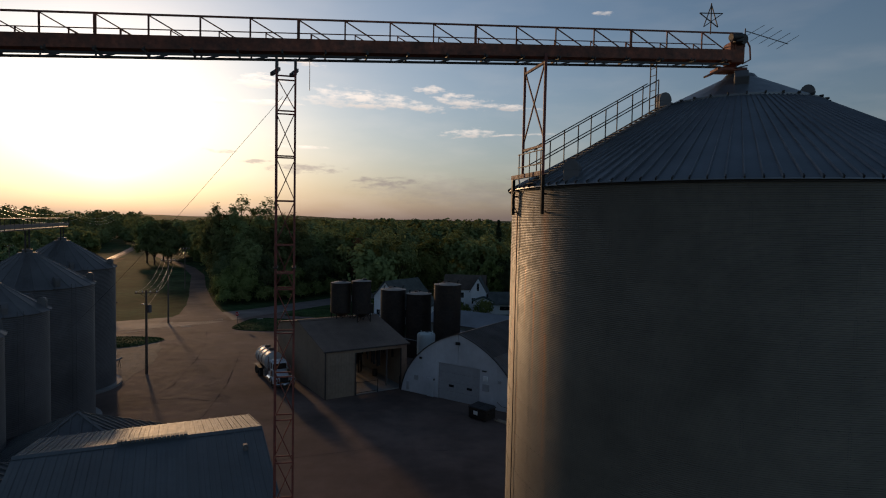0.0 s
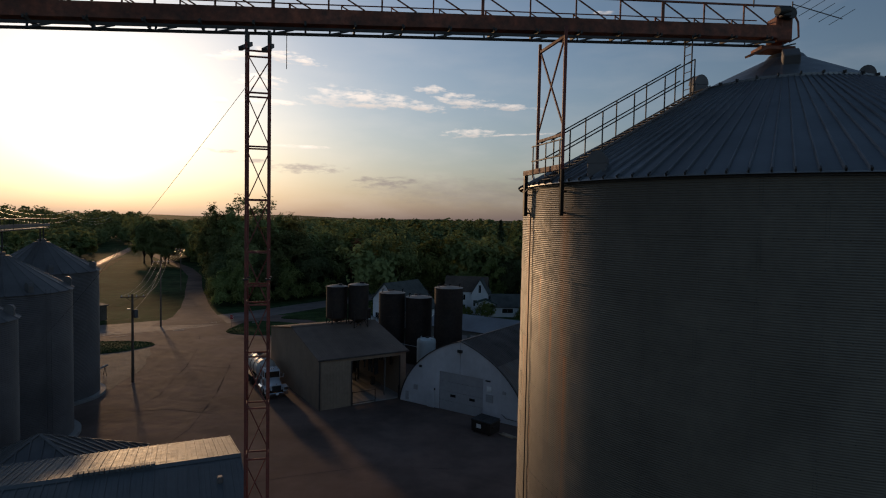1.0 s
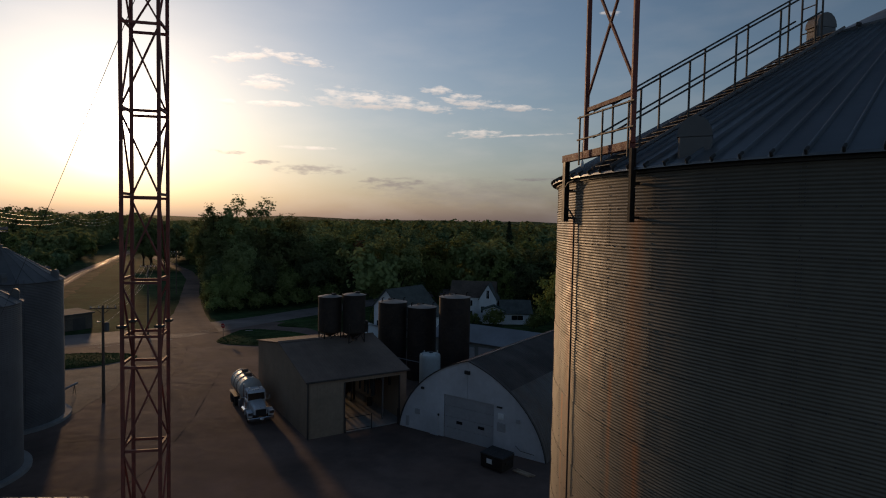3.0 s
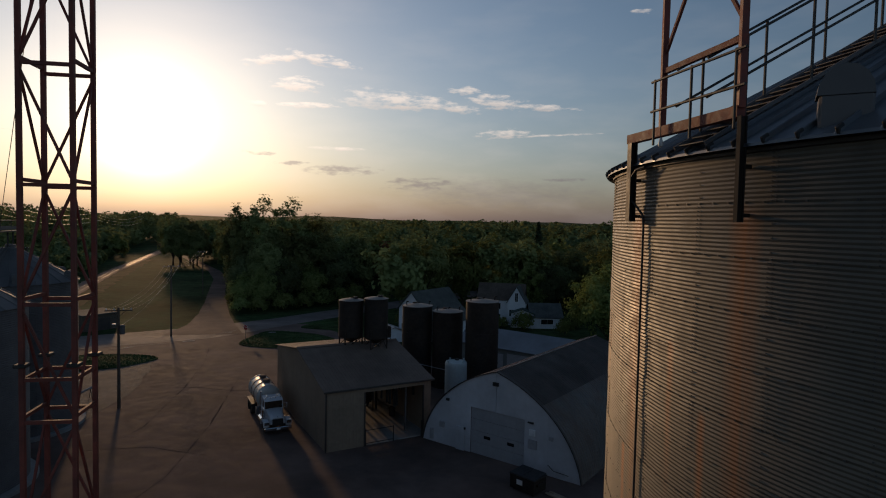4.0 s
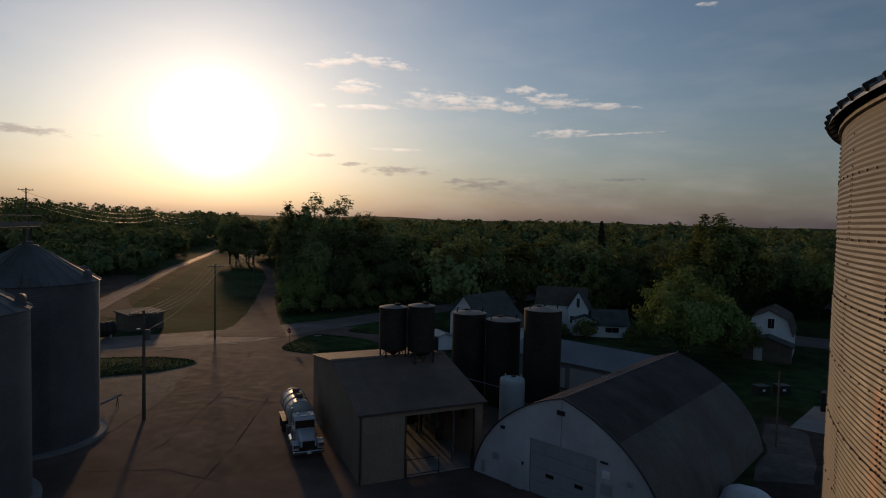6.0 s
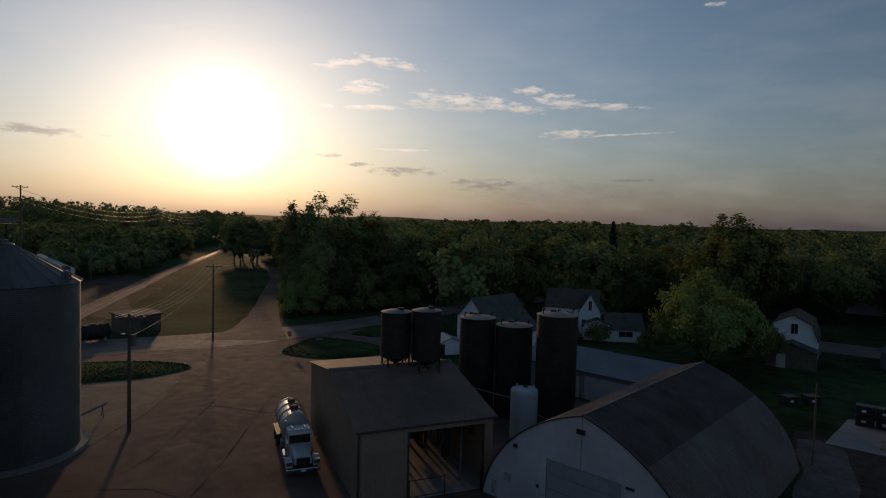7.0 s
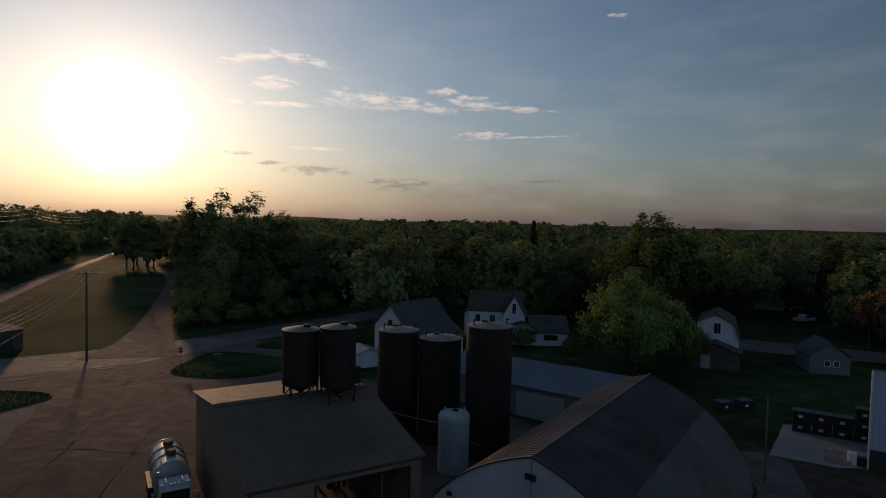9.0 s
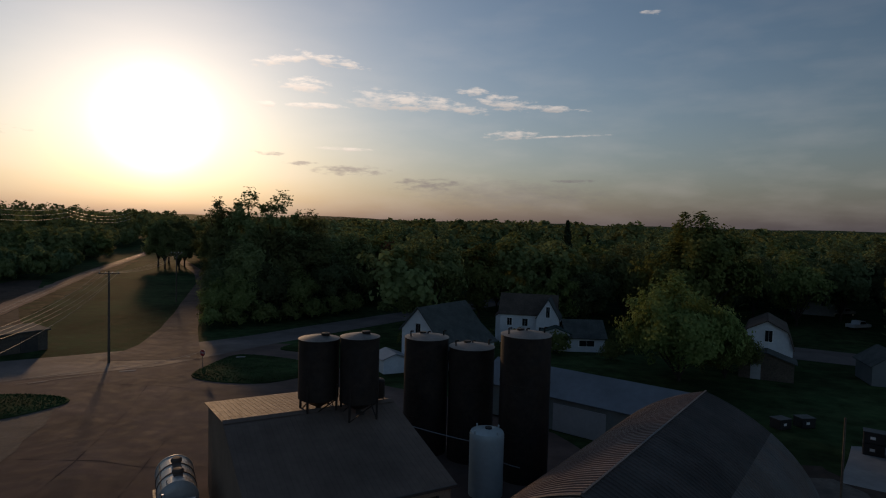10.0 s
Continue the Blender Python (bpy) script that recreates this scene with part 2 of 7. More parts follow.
STRAW = material("dry_trackside_grass", (0.19, 0.125, 0.07), 0.95, 0, 0.45, 0.6, 0.5, 0.5, 9, second=(0.07, 0.07, 0.03), spec=0.01)
DIRT = material("brown_packed_dirt", (0.085, 0.06, 0.047), 0.95, 0, 0.3, 1.0, 0.3, 0.3, 14, second=(0.055, 0.043, 0.036), spec=0.05)
TAR = material("tar_crack", (0.10, 0.074, 0.064), 0.9, 0, 0.2, 3, 0.2, spec=0.0)
WOOD = material("grey_weathered_wood", (0.12, 0.095, 0.075), 0.85, 0, 0.3, 5, 0.2, spec=0.2)
BARK = material("bark", (0.06, 0.048, 0.038), 0.95, 0, 0.3, 4, 0.2, 0.5, 15, spec=0.1)
LEAF = leaf_material("leaves", (0.153, 0.183, 0.072), (0.225, 0.248, 0.102))
LEAF_LIGHT = leaf_material("light_green_leaves", (0.145, 0.181, 0.057), (0.212, 0.238, 0.083))
LEAF_PALE = leaf_material("pale_leaves", (0.15, 0.183, 0.06), (0.223, 0.242, 0.088))
LEAF_DEEP = leaf_material("deep_green_leaves", (0.124, 0.159, 0.073), (0.19, 0.222, 0.106))
LEAF_OLIVE = leaf_material("olive_leaves", (0.145, 0.166, 0.066), (0.21, 0.23, 0.095))
LEAF_RED = leaf_material("russet_leaves", (0.14, 0.085, 0.045), (0.19, 0.12, 0.06))
NEEDLE = leaf_material("needles", (0.036, 0.05, 0.029), (0.06, 0.072, 0.041))
SIDING = material("white_clapboard", (0.66, 0.67, 0.70), 0.6, 0, 0.06, 3, 0.1)
PALE_SIDING = material("pale_grey_siding", (0.42, 0.44, 0.46), 0.6, 0, 0.06, 3, 0.1)
SHINGLE = material("dark_shingles", (0.085, 0.09, 0.085), 0.85, 0, 0.25, 5, 0.25, spec=0.2)
SHINGLE_BROWN = material("brown_shingles", (0.10, 0.075, 0.06), 0.85, 0, 0.25, 5, 0.25, spec=0.2)
SLATE_SHEET = material("slate_blue_sheet_metal", (0.098, 0.11, 0.118), 0.65, 0.1, 0.1, 3, 0.15, object_vary=0.03, spec=0.3)
BLUE_SHEET = material("pale_blue_sheet_metal", (0.46, 0.56, 0.70), 0.5, 0.1, 0.05, 3, 0.08)
GREY_ROOF = material("pale_grey_metal_roof", (0.27, 0.28, 0.30), 0.5, 0.25, 0.1, 3, 0.15, object_vary=0.04)
SIGN_RED = material("stop_sign_red", (0.45, 0.03, 0.03), 0.5, 0, 0.05)
SIGN_WHITE = material("sign_white", (0.75, 0.75, 0.75), 0.5, 0, 0.03)
BLACK_PLASTIC = material("black_plastic", (0.02, 0.02, 0.022), 0.5, 0, 0.2)
TAN_LOG = material("pale_lumber", (0.33, 0.25, 0.18), 0.8, 0, 0.2)


# ---- shapes ----
class Shape:
    """Collects faces of one mesh."""

    def __init__(self):
        self.v, self.f = [], []

    def add(self, verts, faces, m=None):
        o = len(self.v)
        self.v += [tuple(m @ Vector(p)) for p in verts] if m else [tuple(p) for p in verts]
        self.f += [tuple(i + o for i in q) for q in faces]
        return self

    def box(self, size, m=None, bevel=0.0):
        """A box of that size on its centre, with chamfered upright and lying edges."""
        x, y, z = (s / 2 for s in size)
        if not bevel:
            vs = [(a * x, b * y, c * z) for c in (-1, 1) for a, b in ((-1, -1), (1, -1), (1, 1), (-1, 1))]
            fs = [(3, 2, 1, 0), (4, 5, 6, 7), (0, 1, 5, 4), (1, 2, 6, 5), (2, 3, 7, 6), (3, 0, 4, 7)]
            return self.add(vs, fs, m)
        b = min(bevel, x * 0.8, y * 0.8, z * 0.8)
        ring = [(-x + b, -y), (x - b, -y), (x, -y + b), (x, y - b), (x - b, y), (-x + b, y), (-x, y - b), (-x, -y + b)]
        inner = [(-x + b, -y + b), (x - b, -y + b), (x - b, -y + b), (x - b, y - b), (x - b, y - b), (-x + b, y - b), (-x + b, y - b), (-x + b, -y + b)]
        vs = [(p[0], p[1], -z) for p in inner] + [(p[0], p[1], -z + b) for p in ring] + [(p[0], p[1], z - b) for p in ring] + [(p[0], p[1], z) for p in inner]
        fs = [(6, 4, 2, 0), (24, 26, 28, 30)]
        for k in range(3):
            for i in range(8):
                j = (i + 1) % 8
                fs.append((k * 8 + i, k * 8 + j, k * 8 + 8 + j, k * 8 + 8 + i))
        return self.add(vs, fs, m)

    def tube(self, a, b, r, seg=8, r2=None, caps=True):
        a, b = Vector(a), Vector(b)
        d = b - a
        q = d.to_track_quat("Z", "Y").to_matrix()
        r2 = r if r2 is None else r2
        vs = []
        for p, rr in ((a, r), (b, r2)):
            for i in range(seg):
                t = 2 * math.pi * (i + 0.5) / seg
                vs.append(tuple(p + q @ Vector((rr * math.cos(t), rr * math.sin(t), 0))))
        fs = [(i, (i + 1) % seg, seg + (i + 1) % seg, seg + i) for i in range(seg)]
        if caps:
            fs += [tuple(range(seg - 1, -1, -1)), tuple(range(seg, 2 * seg))]
        return self.add(vs, fs)

    def bar(self, a, b, w, h):
        """A square-edged bar from a to b, w wide and h high."""
        a, b = Vector(a), Vector(b)
        d = b - a
        z = d.normalized()
        side = z.cross(Vector((0, 0, 1)))
        side = side.normalized() if side.length > 1e-3 else Vector((1, 0, 0))
        up = side.cross(z)
        vs = [tuple(p + side * (i * w / 2) + up * (j * h / 2)) for p in (a, b) for i, j in ((-1, -1), (1, -1), (1, 1), (-1, 1))]
        return self.add(vs, [(3, 2, 1, 0), (4, 5, 6, 7), (0, 1, 5, 4), (1, 2, 6, 5), (2, 3, 7, 6), (3, 0, 4, 7)])

    def turn(self, profile, seg=32, m=None, close=False):
        """A profile of (radius, height) turned round z."""
        n = len(profile)
        vs = [(r * math.cos(2 * math.pi * i / seg), r * math.sin(2 * math.pi * i / seg), z) for i in range(seg) for r, z in profile]
        fs = [(i * n + k, ((i + 1) % seg) * n + k, ((i + 1) % seg) * n + k + 1, i * n + k + 1) for i in range(seg) for k in range(n - 1)]
        return self.add(vs, fs, m)

    def prism(self, outline, depth, m=None):
        """An outline in the xz plane, made depth thick along y."""
        n = len(outline)
        vs = [(x, 0, z) for x, z in outline] + [(x, depth, z) for x, z in outline]
        fs = [tuple(range(n)), tuple(range(2 * n - 1, n - 1, -1))] + [(i, n + i, n + (i + 1) % n, (i + 1) % n) for i in range(n)]
        return self.add(vs, fs, m)

    def mesh(self, name, smooth=False):
        me = bpy.data.meshes.new(name)
        me.from_pydata(self.v, [], self.f)
        bm = bmesh.new()
        bm.from_mesh(me)
        if len(bm.faces) < 60000:
            bmesh.ops.recalc_face_normals(bm, faces=bm.faces)
        bm.to_mesh(me)
        bm.free()
        if smooth:
            me.polygons.foreach_set("use_smooth", [True] * len(me.polygons))
            me.set_sharp_from_angle(angle=radians(35))
        return me


def part(name, shape, mat, parent=None, label="", smooth=False, m=None):
    """One mesh object under a thing or a part; shape may be a mesh to share."""
    me = shape if isinstance(shape, bpy.types.Mesh) else shape.mesh(name, smooth)
    if not me.materials:
        me.materials.append(mat)
    ob = new(name, me)
    if m is not None:
        ob.matrix_basis = m
    if parent is not None:
        ob.parent = parent
    if label:
        tagged(ob, label)
    return ob


def thing(name, label, category, m=None, group="", kind=""):
    ob = new(name)
    ob.empty_display_size = 0.3
    if m is not None:
        ob.matrix_basis = m
    return tagged(ob, label, category, group, kind)


def solid(name, shape, mat, label, category, kind="", smooth=False, group="", m=None):
    return tagged(part(name, shape, mat, None, "", smooth, m), label, category, group, kind)


def frame_of(x, y, angle, z=0.0):
    """A pose at (x, y) with its x axis turned by angle in radians."""
    return Matrix.Translation((x, y, z)) @ Matrix.Rotation(angle, 4, "Z")


def gz(y):
    """The ground falls gently beyond the yard."""
    s = min(1.0, max(0.0, (y - 70) / 75))
    return -1.7 * s * s * (3 - 2 * s)


# ---- ground and roads ----
def sheet(rows, z, step=2.5, wobble=0.0, cells=8):
    """A level sheet between left and right edges given at some y, lying z over the ground."""
    s = Shape()
    ys, prev = [], None
    y = rows[0][0]
    while y < rows[-1][0]:
        ys.append(y)
        y += step
    ys.append(rows[-1][0])
    for y in ys:
        for (y0, a0, b0), (y1, a1, b1) in zip(rows, rows[1:]):
            if y0 <= y <= y1:
                k = (y - y0) / (y1 - y0)
                a, b = a0 + k * (a1 - a0), b0 + k * (b1 - b0)
                break
        a += wobble * noise.noise((y * 0.23, 1.3, a0 * 0.01))
        b += wobble * noise.noise((y * 0.23, 7.7, b0 * 0.01))
        cur = len(s.v)
        s.v += [(a + (b - a) * i / cells, y, gz(y) + z) for i in range(cells + 1)]
        if prev is not None:
            s.f += [(prev + i, prev + i + 1, cur + i + 1, cur + i) for i in range(cells)]
        prev = cur
    return s


def ribbon(points, z, step=3.0, cells=4, wobble=0.3):
    """A strip along (x, y, width) points."""
    s, prev = Shape(), None
    line = []
    for (x0, y0, w0), (x1, y1, w1) in zip(points, points[1:]):
        n = max(1, int(math.hypot(x1 - x0, y1 - y0) / step))
        line += [(x0 + (x1 - x0) * i / n, y0 + (y1 - y0) * i / n, w0 + (w1 - w0) * i / n) for i in range(n)]
    line.append(points[-1])
    for i, (x, y, w) in enumerate(line):
        a, b = line[max(0, i - 2)], line[min(len(line) - 1, i + 2)]
        d = Vector((b[0] - a[0], b[1] - a[1], 0)).normalized()
        side = Vector((d.y, -d.x, 0))
        cur = len(s.v)
        for k in range(cells + 1):
            e = (k / cells - 0.5) * (w + wobble * noise.noise((x * 0.3, y * 0.3, 3.0 if k else 9.0)))
            px_, py_ = x + side.x * e, y + side.y * e
            s.v.append((px_, py_, gz(py_) + z))
        if prev is not None:
            s.f += [(prev + k, prev + k + 1, cur + k + 1, cur + k) for k in range(cells)]
        prev = cur
    return s


def build_ground():
    s = Shape()
    xs = sorted({v for k in range(0, 13) for v in (10 * k, -10 * k)} | {v for k in (150, 200, 300, 500, 900, 1600, 2800, 4600) for v in (k, -k)})
    ys = [-4600, -2500, -1200, -500, -200, -80, -30, 0, 20, 40, 60] + [65 + 4 * k for k in range(23)] + [170, 200, 260, 350, 500, 800, 1300, 2200, 3400, 4700]
    n = len(xs)
    for y in ys:
        s.v += [(x, y, gz(y)) for x in xs]
    s.f = [(j * n + i, j * n + i + 1, (j + 1) * n + i + 1, (j + 1) * n + i) for j in range(len(ys) - 1) for i in range(n - 1)]
    solid("ground", s, GRASS, "dark green grass reaching to the horizon", "ground", "structure")
    solid("road", sheet([(-70, -75, 70), (20, -75, 60), (50, -60, 16), (62, -50, 14), (74, -47, 12.5), (88, -47, 7), (97, -62, 3), (106, -64, -4), (111, -60, -15), (116, -52, -19), (122, -50, -23), (128, -46, -27), (134, -42, -32)], 0.03, 2.0, 1.2, 12), ASPHALT,
          "worn reddish-brown asphalt and gravel yard with dark cracks", "yard", "structure")
    solid("road", ribbon([(-150, 40, 11), (-110, 72, 11), (-64, 106, 12.5), (-48.5, 120, 13), (-38.7, 135.5, 8.4), (-30.7, 148, 8.2), (-18, 166, 8), (0, 190, 8), (20, 222, 8)], 0.05), STREET, "pale worn asphalt cross street", "road", "structure")
    solid("road", ribbon([(-46.5, 119, 13), (-50, 130, 8.5), (-55.5, 143.6, 6.2), (-62.3, 160, 5.0), (-70.8, 180, 4.3), (-84, 213, 4.3), (-98.5, 241, 4.2), (-122, 277, 4.2), (-165, 345, 4.2)], 0.07), ASPHALT, "narrow asphalt lane between grass and trees", "road", "structure")
    solid("road", ribbon([(32, 150, 10), (48.8, 142.4, 11.5), (66.8, 133.8, 11), (110, 112, 10), (160, 88, 10)], 0.05), STREET, "grey village street beyond the lawns", "road", "structure")
    solid("road", ribbon([(-76, 132, 5), (-92, 142, 13), (-107, 157, 17), (-121, 182, 15), (-133, 206, 7)], 0.04), DIRT, "dark worn lot between the railway and a farm shed", "lot", "structure")
    solid("pavement", sheet([(60, 9, 31), (70, 13.6, 31), (80, 18.6, 30.5), (84, 20.2, 29.2), (86.5, 20.8, 27), (89, 21.6, 24.6), (91, 22.6, 24.2)], 0.03, 1.5, 0.9), DIRT, "brown packed dirt beside the arched building", "dirt", "structure")
    solid("pavement", sheet([(74, 15.6, 20), (80, 18.8, 22.4), (86, 21.0, 24.6), (88.4, 21.8, 24.0)], 0.045, 1.0, 0.7), GRAVEL, "pale gravel drive along the arched building", "drive", "structure")
    solid("pavement", sheet([(85.2, 28.0, 31), (86, 26.6, 33), (87.4, 23.8, 34), (90, 25.6, 36), (93, 27.8, 37), (96.2, 30, 37)], 0.06), CONCRETE, "pale concrete pad behind the arched building", "pad", "structure")
    solid("pavement", sheet([(60, -60, -38.5), (72, -60, -36.5), (82, -58, -36.5), (90, -56, -40), (97, -56, -43.2)], 0.05, 2.0, 1.0), GRAVEL, "packed pale gravel apron round the old bins", "gravel", "structure")
    solid("pavement", ribbon([(-57, 82, 5), (-82, 128, 5), (-102.3, 174, 5), (-125, 225, 5), (-152, 290, 4)], 0.03, 2.0, 6, 3.0), STRAW, "dry straw-coloured verge along the railway", "verge", "structure")
    for k, pts in enumerate((((-37, 84.5, 0.1), (-31, 84.9, 0.14), (-27, 84.2, 0.1), (-21.5, 85.0, 0.08)), ((-31, 60, 0.09), (-30.2, 72, 0.1), (-32.5, 84, 0.12), (-36, 97, 0.1), (-40.5, 108, 0.1)), ((-24, 52, 0.08), (-22.8, 62, 0.1), (-24.6, 73, 0.1), (-28.5, 90, 0.1)),
                             ((-45, 106, 0.14), (-38, 106.5, 0.1), (-32, 105, 0.08)), ((-14, 52, 0.1), (-6, 55, 0.08), (0, 54.5, 0.1)), ((-33, 66, 0.08), (-27, 67.4, 0.12), (-22, 66.2, 0.08)))):
        solid("crack", ribbon([(a + 0.5 * noise.noise((b * 0.4, k * 3.1, 0)), b, w * 0.45) for a, b, w in pts], 0.036, 0.5, 1, 0.3), TAR, "dark tarred crack in the yard's asphalt", "crack", "structure")
    for pts in (((-54.6, 106.6, 0.16), (-50.6, 111.4, 0.12), (-47.4, 115.4, 0.16)), ((-53.4, 104.2, 0.12), (-50.0, 108.2, 0.16), (-47.3, 111.0, 0.12)), ((-46.6, 113.4, 0.14), (-44.6, 118.4, 0.1), (-42.8, 124.6, 0.14)), ((-52.4, 104.8, 0.3), (-51.2, 106.2, 0.3))):
        solid("paint_line", ribbon(pts, 0.082, 0.8, 1, 0.12), CONCRETE, "worn pale line across the crossing's asphalt", "road marking", "structure")
    # railway
    solid("road", ribbon([(-61, 75, 5), (-86.6, 128, 5), (-107, 174, 5), (-116.5, 195, 5), (-130.5, 227, 4.6), (-164, 313, 4.6), (-258, 545, 5)], 0.10, wobble=1.0), BALLAST, "pale brown ballast strip of a railway", "railway bed", "structure")


build_ground()


# ---- grain bins ----
BIN_X, BIN_Y, BIN_R, BIN_EAVE, BIN_PEAK = 11.98, 33.7, 9.93, 20.2, 26.0
BRIDGE_A, BRIDGE_B = Vector((12.1, 33.35, 25.72)), Vector((-26.0, 25.1, 23.27))
BRIDGE_DIR = (BRIDGE_B - BRIDGE_A).normalized()


def rust_streaks(mat, spots):
    """Adds rust that runs down a round wall below (angle, half width, top, length)."""
    nt = mat.node_tree
    N, L = nt.nodes.new, nt.links.new
    b = nt.nodes["Principled BSDF"]
    old = b.inputs["Base Color"].links[0].from_socket
    sep = N("ShaderNodeSeparateXYZ")
    L(N("ShaderNodeNewGeometry").outputs["Position"], sep.inputs[0])

    def m_(op, a, b_=None, clamp=False):
        n = N("ShaderNodeMath")
        n.operation, n.use_clamp = op, clamp
        for i, v in enumerate((a, b_)):
            if isinstance(v, (int, float)):
                n.inputs[i].default_value = v
            elif v is not None:
                L(v, n.inputs[i])
        return n.outputs[0]

    ang = m_("ARCTAN2", m_("SUBTRACT", sep.outputs[1], BIN_Y), m_("MULTIPLY", m_("SUBTRACT", sep.outputs[0], BIN_X), -1.0))
    nz = N("ShaderNodeTexNoise")
    nz.inputs["Scale"].default_value = 1.0
    nz.inputs["Detail"].default_value = 7
    st = N("ShaderNodeCombineXYZ")
    L(m_("MULTIPLY", ang, 55.0), st.inputs[0])
    L(m_("MULTIPLY", sep.outputs[2], 0.25), st.inputs[1])
    L(st.outputs[0], nz.inputs["Vector"])
    total = None
    for a, w, top, length in spots:
        side = m_("SUBTRACT", 1.0, m_("DIVIDE", m_("ABSOLUTE", m_("SUBTRACT", ang, a)), w), clamp=True)
        down = m_("DIVIDE", m_("SUBTRACT", top, sep.outputs[2]), length)
        fade = m_("MULTIPLY", m_("SUBTRACT", 1.0, down, clamp=True), m_("MULTIPLY", m_("ADD", down, 0.02), 30.0, clamp=True))
        v = m_("MULTIPLY", side, fade)
        total = v if total is None else m_("MAXIMUM", total, v)
    fac = m_("MULTIPLY", total, m_("MULTIPLY", m_("SUBTRACT", nz.outputs["Fac"], 0.22), 3.6, clamp=True), clamp=True)
    mx = N("ShaderNodeMix")
    mx.data_type = "RGBA"
    mx.inputs[7].default_value = (0.30, 0.11, 0.035, 1)
    L(fac, mx.inputs[0])
    L(old, mx.inputs[6])
    L(mx.outputs[2], b.inputs["Base Color"])
    inv = m_("MULTIPLY", m_("SUBTRACT", 1.0, fac), 0.15)
    L(inv, b.inputs["Metallic"])


def corrugated(radius, height, span, seg, waves, amp):
    """A curved sheet with lying corrugations, spanning an angle about z."""
    s, n = Shape(), waves * 4
    for k in range(n + 1):
        r = radius + amp * math.sin(2 * math.pi * k / 4)
        for i in range(seg + 1):
            t = span * (i / seg - 0.5)
            s.v.append((r * math.cos(t), r * math.sin(t), height * k / n))
    w = seg + 1
    s.f = [(k * w + i, k * w + i + 1, (k + 1) * w + i + 1, (k + 1) * w + i) for k in range(n) for i in range(seg)]
    return s


def roof_vent(r=0.32):
    """A half-round gooseneck vent, opening towards -y."""
    s = Shape()
    n = 9
    prof = [(-r * math.cos(math.pi * i / (n - 1)), r * 1.25 * math.sin(math.pi * i / (n - 1))) for i in range(n)]
    pts = [(0.0, y, 0.5 + z) for y, z in prof]
    w = r * 0.68
    vs = [(-w, y, z) for _, y, z in pts] + [(w, y, z) for _, y, z in pts]
    fs = [(i, i + 1, n + i + 1, n + i) for i in range(n - 1)] + [tuple(range(n)), tuple(range(2 * n - 1, n - 1, -1))]
    s.add(vs, fs)
    s.box((2 * w - 0.01, r * 1.9, 0.75), pose(0, r * 0.04, 0.14), 0.03)
    return s


